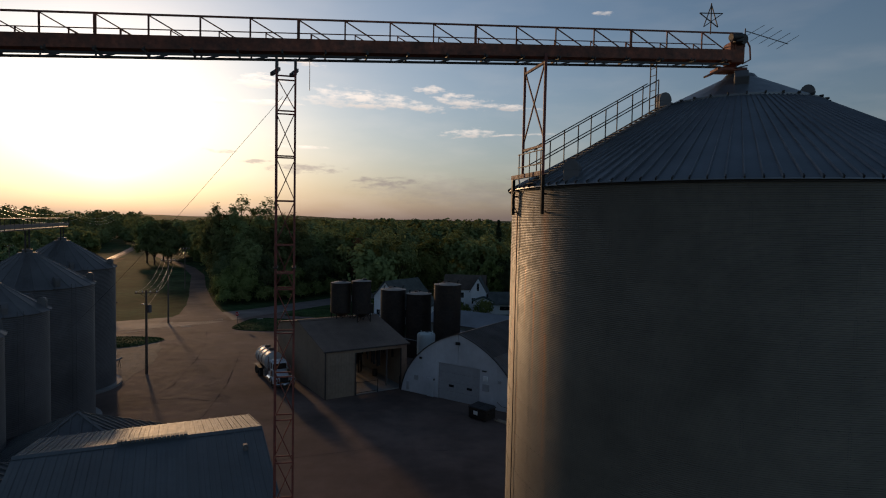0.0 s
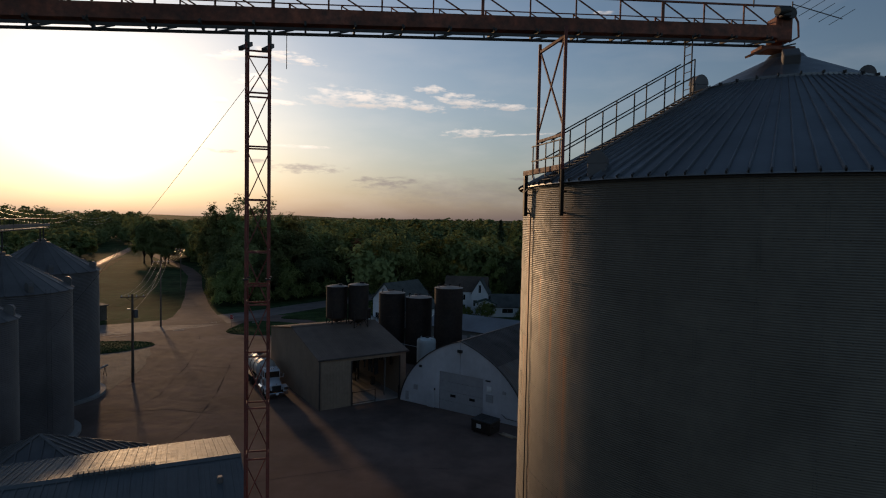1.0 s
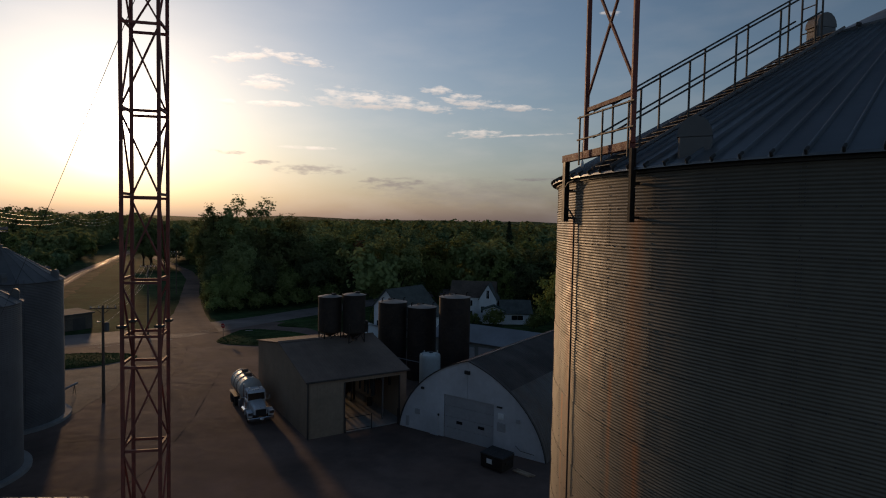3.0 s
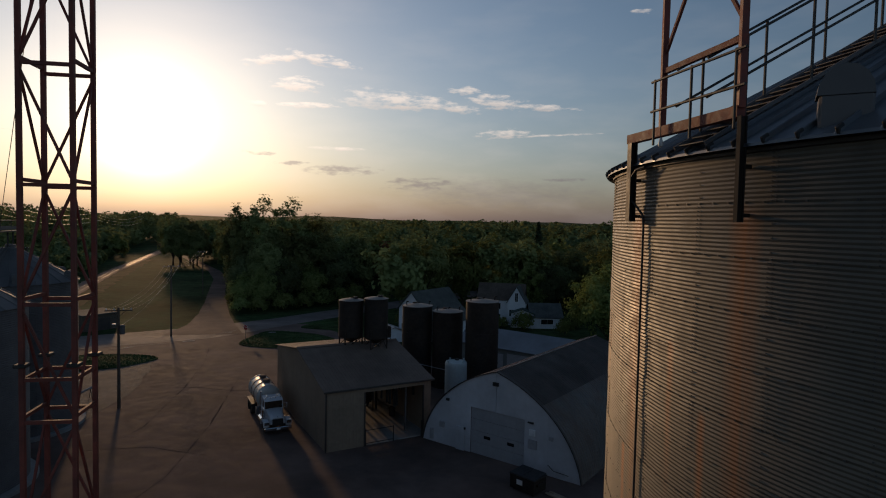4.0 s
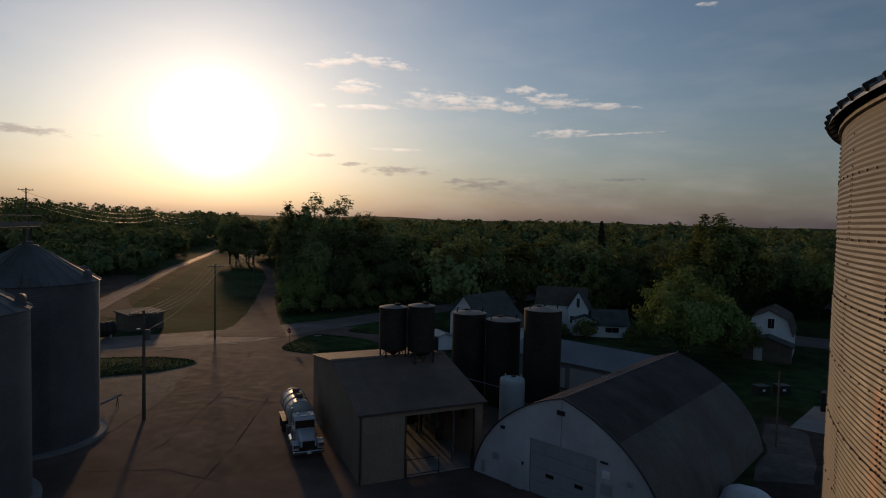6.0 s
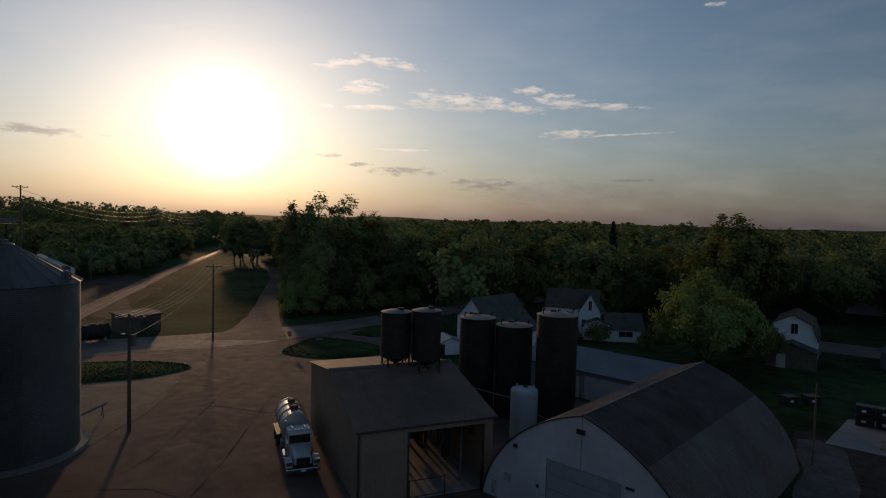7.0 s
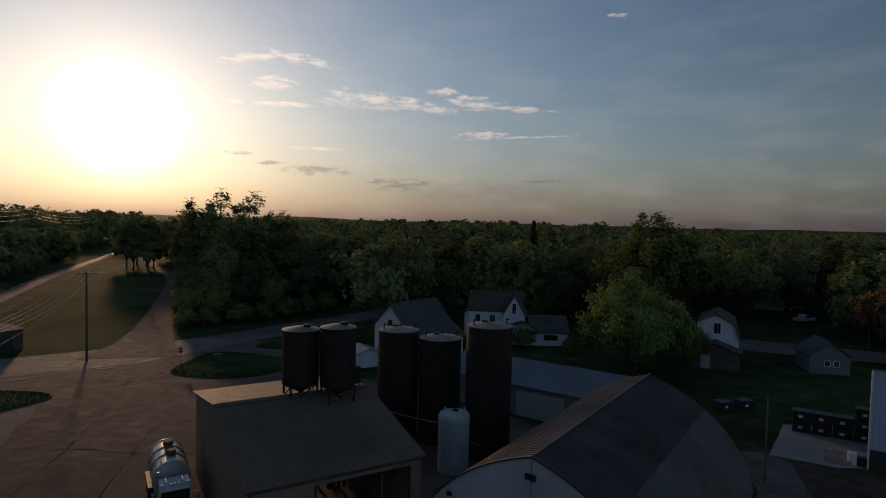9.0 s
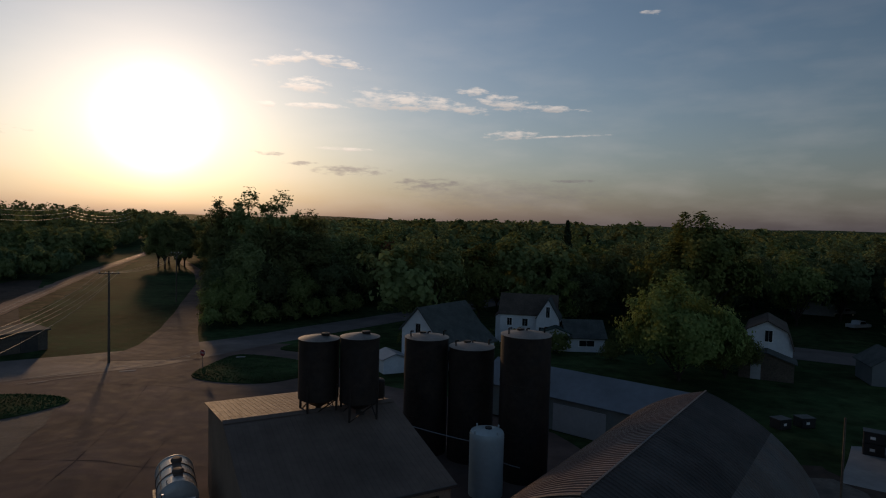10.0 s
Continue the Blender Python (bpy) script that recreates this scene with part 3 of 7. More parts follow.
def big_bin():
    m = pose(BIN_X, BIN_Y, 0)
    g = thing("grain_bin", "huge corrugated galvanised grain bin with ribbed cone roof and rust streaks", "grain bin", m)
    rings, around = 25, 22
    h, span = BIN_EAVE / rings, 2 * math.pi / around
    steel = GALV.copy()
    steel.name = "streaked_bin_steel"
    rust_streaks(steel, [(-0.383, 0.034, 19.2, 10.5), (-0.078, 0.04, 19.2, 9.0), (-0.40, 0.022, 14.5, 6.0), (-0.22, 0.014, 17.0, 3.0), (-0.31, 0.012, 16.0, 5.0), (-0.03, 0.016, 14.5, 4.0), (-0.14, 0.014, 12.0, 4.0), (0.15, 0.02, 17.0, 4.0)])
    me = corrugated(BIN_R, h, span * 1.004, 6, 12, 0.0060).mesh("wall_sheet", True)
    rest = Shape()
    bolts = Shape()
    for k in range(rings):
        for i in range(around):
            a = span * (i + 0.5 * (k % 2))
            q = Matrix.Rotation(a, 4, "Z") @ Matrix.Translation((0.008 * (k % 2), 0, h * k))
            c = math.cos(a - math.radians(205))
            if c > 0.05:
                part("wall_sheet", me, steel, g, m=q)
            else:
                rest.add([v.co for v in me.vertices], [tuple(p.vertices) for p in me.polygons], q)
            # bolted laps, upright and lying, on the side that is walked past
            if c > 0.25:
                e = a + span / 2
                for j in range(12):
                    for off in (-0.04, 0.04):
                        z = h * (k + (j + 0.25) / 12)
                        t = e + off / BIN_R
                        bolts.box((0.012, 0.022, 0.022), Matrix.Rotation(t, 4, "Z") @ Matrix.Translation((BIN_R + 0.012, 0, z)))
                for j in range(9):
                    t = a + span * (j / 9 - 0.5)
                    bolts.box((0.012, 0.03, 0.03), Matrix.Rotation(t, 4, "Z") @ Matrix.Translation((BIN_R + 0.012, 0, h * (k + 1))))
                for j in (0.5,):
                    for q2 in range(3):
                        bolts.box((0.012, 0.022, 0.022), Matrix.Rotation(a + span * (j - 0.5), 4, "Z") @ Matrix.Translation((BIN_R + 0.013, 0, h * (k + (q2 + 0.5) / 4))))
    tagged(part("wall_sheet", rest, steel, g, "corrugated sheets on the far side", True), kind="stuff")
    tagged(part("bolt", bolts, BOLT, g, "rows of dark bolt heads"), kind="stuff")
    # base ring
    s = Shape().turn([(BIN_R + 0.02, 0), (BIN_R + 0.35, 0), (BIN_R + 0.35, 0.18), (BIN_R + 0.02, 0.18)], 72)
    part("foundation_ring", s, CONCRETE, g, "concrete ring under the wall")
    # roof: ribbed panels, cap and its own ring
    n = 126
    span = 2 * math.pi / n
    r0, z0, r1, z1 = BIN_R + 0.17, BIN_EAVE + 0.02, 3.2, 24.05
    s = Shape()
    rows, cols = 5, [(-0.5, 0.0), (-0.12, 0.0), (0.36, 0.0), (0.43, 0.075), (0.47, 0.085), (0.51, 0.075), (0.52, 0.0)]
    for k in range(rows + 1):
        f = k / rows
        r, z = r0 + f * (r1 - r0), z0 + f * (z1 - z0)
        for c, up in cols:
            t = span * c
            s.v.append((r * math.cos(t), r * math.sin(t), z + up * (1 - 0.45 * f)))
    w = len(cols)
    s.f = [(k * w + i, k * w + i + 1, (k + 1) * w + i + 1, (k + 1) * w + i) for k in range(rows) for i in range(w - 1)]
    # turned-down lip at the eave
    o = len(s.v)
    s.v += [((r0 + 0.01) * math.cos(span * c), (r0 + 0.01) * math.sin(span * c), z0 - 0.045) for c, up in cols]
    s.f += [(o + i, o + i + 1, i + 1, i) for i in range(w - 1)]
    me = s.mesh("roof_panel")
    for i in range(n):
        part("roof_panel", me, GALV_ROOF, g, m=Matrix.Rotation(span * i, 4, "Z"))
    # dark clips where each rib meets the eave
    clip = Shape().box((0.15, 0.045, 0.10), pose(0, 0, 0, 0, 30, 0), 0.012).mesh("rib_clip")
    for i in range(n):
        part("rib_clip", clip, DARK, g, m=Matrix.Rotation(span * (i + 0.47), 4, "Z") @ Matrix.Translation((r0 - 0.02, 0, z0 + 0.045)))
    s = Shape().turn([(3.36, 23.94), (3.36, 24.06), (3.05, 24.18), (0.75, 25.32), (0.6, 25.5), (0.0, 25.55)], 32)
    part("roof_cap", s, GALV_ROOF, g, "upper cone of the roof with a rolled edge")
    lip = Shape().box((0.16, 0.05, 0.10), None, 0.01).mesh("cap_clip")
    for i in range(32):
        part("cap_clip", lip, DARK, g, m=Matrix.Rotation(2 * math.pi * i / 32, 4, "Z") @ Matrix.Translation((3.38, 0, 24.06)))
    part("eave_ring", Shape().turn([(BIN_R + 0.02, 20.10), (BIN_R + 0.05, 20.11), (BIN_R + 0.05, 20.16), (BIN_R + 0.02, 20.16)], 96), DARK, g, "dark ring under the eave")
    vent = roof_vent(0.29).mesh("roof_vent", True)
    slope = math.degrees(math.atan2(z1 - z0, r0 - r1))
    for deg, r, big in ((331, 2.6, 1.0), (60, 3.5, 1.0), (120, 3.5, 1.0), (190, 3.7, 1.0), (208.5, 9.6, 1.08), (300, 9.6, 1.3), (30, 9.3, 1.3), (120, 9.3, 1.3)):
        zz = min(z0 + (r0 - r) / (r0 - r1) * (z1 - z0), 24.1)
        part("roof_vent", vent, GALV_OLD, g, "half-round sheet metal vent", m=Matrix.Rotation(radians(deg), 4, "Z") @ Matrix.Translation((r, 0, zz - (0.3 if r > 9 else 0.12))) @ Matrix.Rotation(radians(90 - (55 if r > 9 else 0)), 4, "Z") @ Matrix.Scale(big, 4))
    hatch = Shape().box((0.8, 0.55, 0.45), None, 0.03).mesh("hatch_box")
    part("hatch_box", hatch, GALV_OLD, g, m=Matrix.Rotation(radians(245), 4, "Z") @ Matrix.Translation((1.7, 0, 25.0)) @ Matrix.Rotation(radians(30), 4, "Y"))
    return g


def small_bin(x, y, r, eave, peak, seg, label, turn=0.0):
    """A lesser bin: corrugated rings, ribbed roof, filler cap, eave vents."""
    g = thing("grain_bin", label, "grain bin", pose(x, y, 0, 0, 0, turn), "row of old grain bins")
    rings = round(eave / 1.12)
    h = eave / rings
    around = seg
    span = 2 * math.pi / around
    me = corrugated(r, h, span * 1.003, 6, 8, 0.014).mesh("wall_sheet", True)
    for k in range(rings):
        for i in range(around):
            part("wall_sheet", me, GALV_OLD, g, m=Matrix.Rotation(span * (i + 0.5 * (k % 2)), 4, "Z") @ Matrix.Translation((0.006 * (k % 2), 0, h * k)))
    part("foundation_ring", Shape().turn([(r, 0), (r + 0.55, 0), (r + 0.55, 0.3), (r, 0.3)], 40), CONCRETE, g, "concrete ring under the wall")
    n = seg * 2
    span = 2 * math.pi / n
    s = Shape()
    cols = [(-0.5, 0), (0.40, 0), (0.46, 0.07), (0.5, 0.07), (0.53, 0)]
    for k in range(4):
        f = k / 3
        rr, z = r + 0.18 + f * (0.7 - r - 0.18), eave - 0.05 + f * (peak - eave - 0.25)
        s.v += [(rr * math.cos(span * c), rr * math.sin(span * c), z + up * (1 - 0.5 * f)) for c, up in cols]
    w = len(cols)
    s.f = [(k * w + i, k * w + i + 1, (k + 1) * w + i + 1, (k + 1) * w + i) for k in range(3) for i in range(w - 1)]
    me = s.mesh("roof_panel")
    for i in range(n):
        part("roof_panel", me, GALV_OLD, g, m=Matrix.Rotation(span * i, 4, "Z"))
    part("filler_cap", Shape().turn([(0.85, peak - 0.42), (0.7, peak - 0.22), (0.4, peak - 0.18), (0.4, peak + 0.05), (0.0, peak + 0.12)], 20), GALV_OLD, g, "capped filling hole")
    vent = roof_vent(0.3).mesh("roof_vent", True)
    for deg in (-60, 0, 60, 120, 180, 240):
        part("roof_vent", vent, GALV_OLD, g, m=Matrix.Rotation(radians(deg + 12), 4, "Z") @ Matrix.Translation((r - 0.35, 0, eave + 0.05)) @ Matrix.Rotation(radians(90), 4, "Z"))
    # stepped ladder rungs with side rails over the roof
    s = Shape()
    for side in (-0.22, 0.22):
        s.bar((r + 0.1, side, eave + 0.1), (0.8, side, peak - 0.1), 0.04, 0.05)
    for k in range(12):
        f = (k + 0.5) / 12
        s.bar((r + 0.1 + f * (0.7 - r), -0.22, eave + 0.12 + f * (peak - eave - 0.2)), (r + 0.1 + f * (0.7 - r), 0.22, eave + 0.12 + f * (peak - eave - 0.2)), 0.03, 0.03)
    part("roof_ladder", s, GALV_OLD, g, m=Matrix.Rotation(radians(-75), 4, "Z"))
    s = Shape()
    for side in (-0.2, 0.2):
        s.tube((r + 0.2, side, 0.6), (r + 0.2, side, eave + 0.3), 0.02, 6)
    for k in range(int(eave / 0.3) - 2):
        s.tube((r + 0.2, -0.2, 0.8 + 0.3 * k), (r + 0.2, 0.2, 0.8 + 0.3 * k), 0.013, 5)
    part("wall_ladder", s, GALV_OLD, g, m=Matrix.Rotation(radians(-35), 4, "Z"))
    return g


big_bin()
small_bin(-41.4, 70.8, 5.0, 13.1, 16.2, 12, "old galvanised grain bin with cone roof beside the yard")
small_bin(-36.9, 58.9, 5.0, 12.6, 15.6, 12, "old galvanised grain bin with dull ribbed roof", 17)
small_bin(-32.9, 49.2, 3.5, 11.8, 14.0, 9, "narrower old galvanised grain bin with ribbed roof", 8)
small_bin(-30.0, 40.6, 3.5, 11.6, 13.8, 9, "narrower old galvanised grain bin beside the metal-roofed sheds", 31)


# ---- conveyor bridge, its tower and frames ----
def bridge_point(x, up=0.0, side=0.0):
    """The point of the bridge's underside at that x; side runs towards the far edge."""
    f = (x - BRIDGE_A.x) / (BRIDGE_B.x - BRIDGE_A.x)
    p = BRIDGE_A + (BRIDGE_B - BRIDGE_A) * f
    n = Vector((BRIDGE_DIR.y, -BRIDGE_DIR.x, 0)).normalized()
    n = n if n.y > 0 else -n
    return p + n * side + Vector((0, 0, up))


def conveyor_bridge():
    g = thing("conveyor_bridge", "rusty red conveyor bridge with handrails high over the yard", "conveyor", Matrix.Translation(BRIDGE_A))
    inv = Matrix.Translation(-BRIDGE_A)

    def P(x, up=0.0, side=0.0):
        return inv @ bridge_point(x, up, side)

    left, right = -26.0, 11.75
    s = Shape()
    s.bar(P(left, 0.58, 0.275), P(right, 0.58, 0.275), 0.62, 0.46)
    part("trough", s, RUST, g, "closed rusty conveyor trough")
    s = Shape()
    for side in (-0.05, 0.5):
        s.bar(P(left, 0.17, side), P(right - 0.6, 0.17, side), 0.08, 0.08)
    part("bottom_chord", s, DARK, g)
    x = right - 0.9
    while x > left:
        part("cross_beam", Shape().bar(P(x, 0.26, -0.3), P(x, 0.26, 0.6), 0.06, 0.1), DARK, g)
        part("hanger", Shape().bar(P(x, 0.26, -0.02), P(x, 0.42, -0.02), 0.06, 0.05), DARK, g)
        x -= 1.5
    s = Shape()
    s.bar(P(left, 0.64, 0.87), P(right - 0.3, 0.64, 0.87), 0.58, 0.05)
    part("walkway", s, DARK, g, "grating walkway beside the trough")
    post = 0
    x = 11.44
    while x > left:
        part("post", Shape().bar(P(x, 0.8, -0.05), P(x, 1.5, -0.05), 0.10 if post % 4 == 3 else 0.05, 0.05), RUST, g)
        part("brace", Shape().bar(P(x, 1.48, -0.05), P(min(x + 1.1, right), 0.8, -0.05), 0.035, 0.04), RUST, g)
        part("post", Shape().bar(P(x + 0.45, 0.6, 1.15), P(x + 0.45, 1.36, 1.15), 0.06 if post % 4 == 3 else 0.035, 0.05), RUST, g)
        part("brace", Shape().bar(P(x + 0.45, 1.33, 1.15), P(min(x + 1.2, right), 0.9, 1.15), 0.03, 0.035), RUST, g)
        part("bracket", Shape().bar(P(x + 0.6, 0.12, -0.1), P(x + 0.05, 0.0, -0.12), 0.04, 0.05).bar(P(x + 0.05, 0.14, -0.1), P(x + 0.03, -0.02, -0.12), 0.04, 0.05), DARK, g)
        x -= 1.64
        post += 1
    part("top_rail", Shape().bar(P(left, 1.5, -0.05), P(right, 1.5, -0.05), 0.06, 0.06), RUST, g)
    for up in (1.36, 1.14):
        part("far_rail", Shape().tube(P(left, up, 1.15), P(right - 0.4, up, 1.15), 0.022, 6), RUST, g)
    # drive head over the bin
    s = Shape().box((0.62, 0.75, 0.95), Matrix.Translation(P(right - 0.1, 0.7, 0.3)), 0.05)
    part("drive_head", s, RUST, g)
    s = Shape().tube(P(right - 0.7, 1.25, -0.25), P(right - 0.2, 1.3, -0.25), 0.16, 14).box((0.35, 0.3, 0.3), Matrix.Translation(P(right - 0.3, 1.2, -0.2)), 0.04).tube(P(right - 0.1, 1.2, -0.3), P(right - 0.1, 1.2, 0.3), 0.22, 14)
    part("motor", s, DARK, g, "dark drive motor with belt guard", True)
    s = Shape().box((1.3, 0.8, 0.14), Matrix.Translation(P(right - 0.3, -0.02, 0.35)), 0.02)
    s.bar(P(right - 0.8, 0.0, 0.1), P(right - 1.6, -0.35, 0.1), 0.25, 0.08)
    part("spout", s, RUST, g, "orange-red spout into the roof")
    s = Shape().bar(P(right + 0.1, 1.5, 0), P(right + 0.45, 0.95, 0), 0.05, 0.05).bar(P(right + 0.45, 0.95, 0), P(right + 0.5, 0.4, 0), 0.05, 0.05).bar(P(right + 0.5, 0.4, 0), P(right + 0.1, 0.2, 0), 0.05, 0.05)
    part("end_brace", s, RUST, g)
    return g


def support_tower():
    cx, cy, half, th = -7.025, 29.234, 0.33, 0.21
    top = bridge_point(cx, 0.0).z
    g = thing("support_tower", "slender red lattice tower carrying the conveyor bridge", "lattice tower", frame_of(cx, cy, th))
    corners = [(-half, -half), (half, -half), (half, half), (-half, half)]
    for x, y in corners:
        part("leg", Shape().bar((x, y, 0), (x, y, top - 0.35), 0.06, 0.06), RED, g)
        part("foot_plate", Shape().box((0.3, 0.3, 0.03), pose(x, y, 0.045), 0.005), RED, g)
    z = 1.58
    heights = [0.3]
    while z < top - 1.0:
        heights.append(z)
        z += 1.62
    heights.append(top - 0.6)
    for n, z in enumerate(heights):
        for i in range(4):
            a, b = corners[i], corners[(i + 1) % 4]
            dz = 0.07 if i % 2 else 0.0
            part("cross_bar", Shape().bar((*a, z + dz), (*b, z + dz), 0.04, 0.05), RED, g)
            if n + 1 < len(heights):
                hi = heights[n + 1]
                lo_, up_ = (a, b) if (n + i) % 2 else (b, a)
                part("diagonal", Shape().bar((*lo_, z + 0.05), (*up_, hi - 0.05), 0.03, 0.032), RED, g)
    # doubled joint rings with bolted flanges
    for z in (heights[-6] + 0.59, heights[3] + 0.3):
        for i in range(4):
            a, b = corners[i], corners[(i + 1) % 4]
            part("joint_bar", Shape().bar((*a, z), (*b, z), 0.04, 0.05), RED, g)
            part("flange", Shape().box((0.16, 0.16, 0.05), pose(*a, z + 0.2), 0.01), DARK, g)
    # head: two inclined channels that hold the bridge
    for y in (-half, half):
        part("head_beam", Shape().bar((half * (1 if y > 0 else -1) - 0.15, -half - 0.2, top - 0.62), (half * (1 if y > 0 else -1) + 0.05, half + 0.35, top - 0.12), 0.1, 0.12), DARK, g)
        for x in (-half, half):
            part("stub", Shape().bar((x, y * 0.7, top - 0.4), (x, y * 0.7, top + 0.06), 0.09, 0.09), DARK, g)
    return g


def on_bin(deg, r, z):
    """A point by its angle on the big bin."""
    return Vector((BIN_X + r * math.cos(radians(deg)), BIN_Y + r * math.sin(radians(deg)), z))


def bin_support_frame():
    """Brackets hung on the bin's wall, a beam across them, two legs up to the bridge."""
    a, b = Vector((2.64, 29.88, 0)), Vector((1.89, 32.88, 0))
    g = thing("bridge_support_frame", "red steel frame on dark wall brackets at the bin's eave", "support frame", pose(a.x, a.y, 19))
    o = Vector((a.x, a.y, 19))
    for p in (a, b):
        q = Vector((p.x, p.y, 0)) - o
        inward = (Vector((BIN_X, BIN_Y, 0)) - Vector((p.x, p.y, 0))).normalized()
        s = Shape()
        q = Vector((BIN_X, BIN_Y, 0)) - inward * (BIN_R + 0.27) - o
        lie = Matrix.Translation(q) @ Matrix.Rotation(math.atan2(inward.y, inward.x), 4, "Z")
        wide = 0.08 if p is a else 0.22
        for off in (0.02, 0.12):
            s.box((0.025, wide, 1.52), lie @ pose(off, 0, 19.86), 0.004)
        s.box((0.1, 0.03, 1.5), lie @ pose(0.07, 0, 19.85))
        for up in (19.2, 19.9):
            s.box((0.14, 0.05, 0.06), lie @ pose(0.19, 0, up))
        part("bracket", s, BLACK_TANK, g, "black wall bracket")
    d = (b - a).normalized()
    part("beam", Shape().bar(a - o + d * 0.08 + Vector((0, 0, 20.70)), b - o + d * 0.12 + Vector((0, 0, 20.70)), 0.14, 0.17), RED, g, "faded red beam")
    legs = []
    for f, low in ((0.03, 20.75), (0.68, 20.75)):
        p = a + (b - a) * f
        top = bridge_point(p.x, 0.0).z
        part("leg", Shape().bar(p - o + Vector((0, 0, low)), p - o + Vector((0, 0, top + 0.1)), 0.1, 0.1), RED, g)
        legs.append(p - o)
    p, q = legs
    part("brace", Shape().bar(p + Vector((0, 0, 22.0)), q + Vector((0, 0, 25.0)), 0.05, 0.05), RED, g)
    part("brace", Shape().bar(q + Vector((0, 0, 22.0)), p + Vector((0, 0, 25.0)), 0.05, 0.05), RED, g)
    part("tie", Shape().bar(p + Vector((0, 0, 21.75)), q + Vector((0, 0, 21.75)), 0.08, 0.09), RED, g)
    part("tie", Shape().bar(p + Vector((0, 0, 24.9)), q + Vector((0, 0, 24.9)), 0.08, 0.09), RED, g)
    return g


def roof_stair():
    """Handrailed steps that climb the bin's roof from the eave."""
    deg = 196.0
    g = thing("roof_stair", "dark steel roof stair with pipe handrails on the bin's cone", "stair", pose(BIN_X, BIN_Y, 0, 0, 0, deg))
    r0, r1, z0, z1 = BIN_R + 0.2, 3.1, 20.32, 24.35

    def at(f, side, up):
        return (r0 + f * (r1 - r0), side, z0 + f * (z1 - z0) + up)

    for side in (-0.38, 0.38):
        part("stringer", Shape().bar(at(0, side, 0.0), at(0.9, side, 0.0), 0.04, 0.06), GALV_OLD, g)
        for up in (1.3, 0.7):
            part("rail", Shape().tube(at(0.0, side, up), at(0.80, side, up), 0.022, 6), DARK, g)
        for k in range(5):
            f = 0.07 + 0.175 * k + (0.03 if side > 0 else 0.0)
            part("post", Shape().tube(at(f, side, 0.0), at(f, side, 1.3), 0.024, 6), DARK, g)
    for k in range(26):
        part("tread", Shape().box((0.18, 0.62, 0.02), Matrix.Translation(at((k + 0.5) / 29, 0, -0.03)), 0.004), GALV_OLD, g)
    # landing at the eave
    for y in (-1.0, 0.0, 1.0):
        part("post", Shape().tube((r0 + 0.0, y, 20.45), (r0 + 0.0, y, 21.6), 0.022, 6), DARK, g)
    for up in (21.57, 21.05):
        part("rail", Shape().tube((r0 + 0.0, -1.1, up), (r0 + 0.0, 1.2, up), 0.024, 6), DARK, g)
    # upright ladder from the stair's head to the bridge
    for y in (-0.2, 0.2):
        part("ladder_rail", Shape().tube((r1 + 1.4, y, 23.4), (r1 + 1.4, y, 25.75), 0.025, 6), DARK, g)
    for k in range(6):
        part("rung", Shape().tube((r1 + 1.4, -0.2, 23.85 + 0.31 * k), (r1 + 1.4, 0.2, 23.85 + 0.31 * k), 0.016, 6), DARK, g)
    return g


conveyor_bridge()
support_tower()
bin_support_frame()
roof_stair()


# ---- load-out shed ----
SHED_M = frame_of(-12.52, 67.6, 0.554)


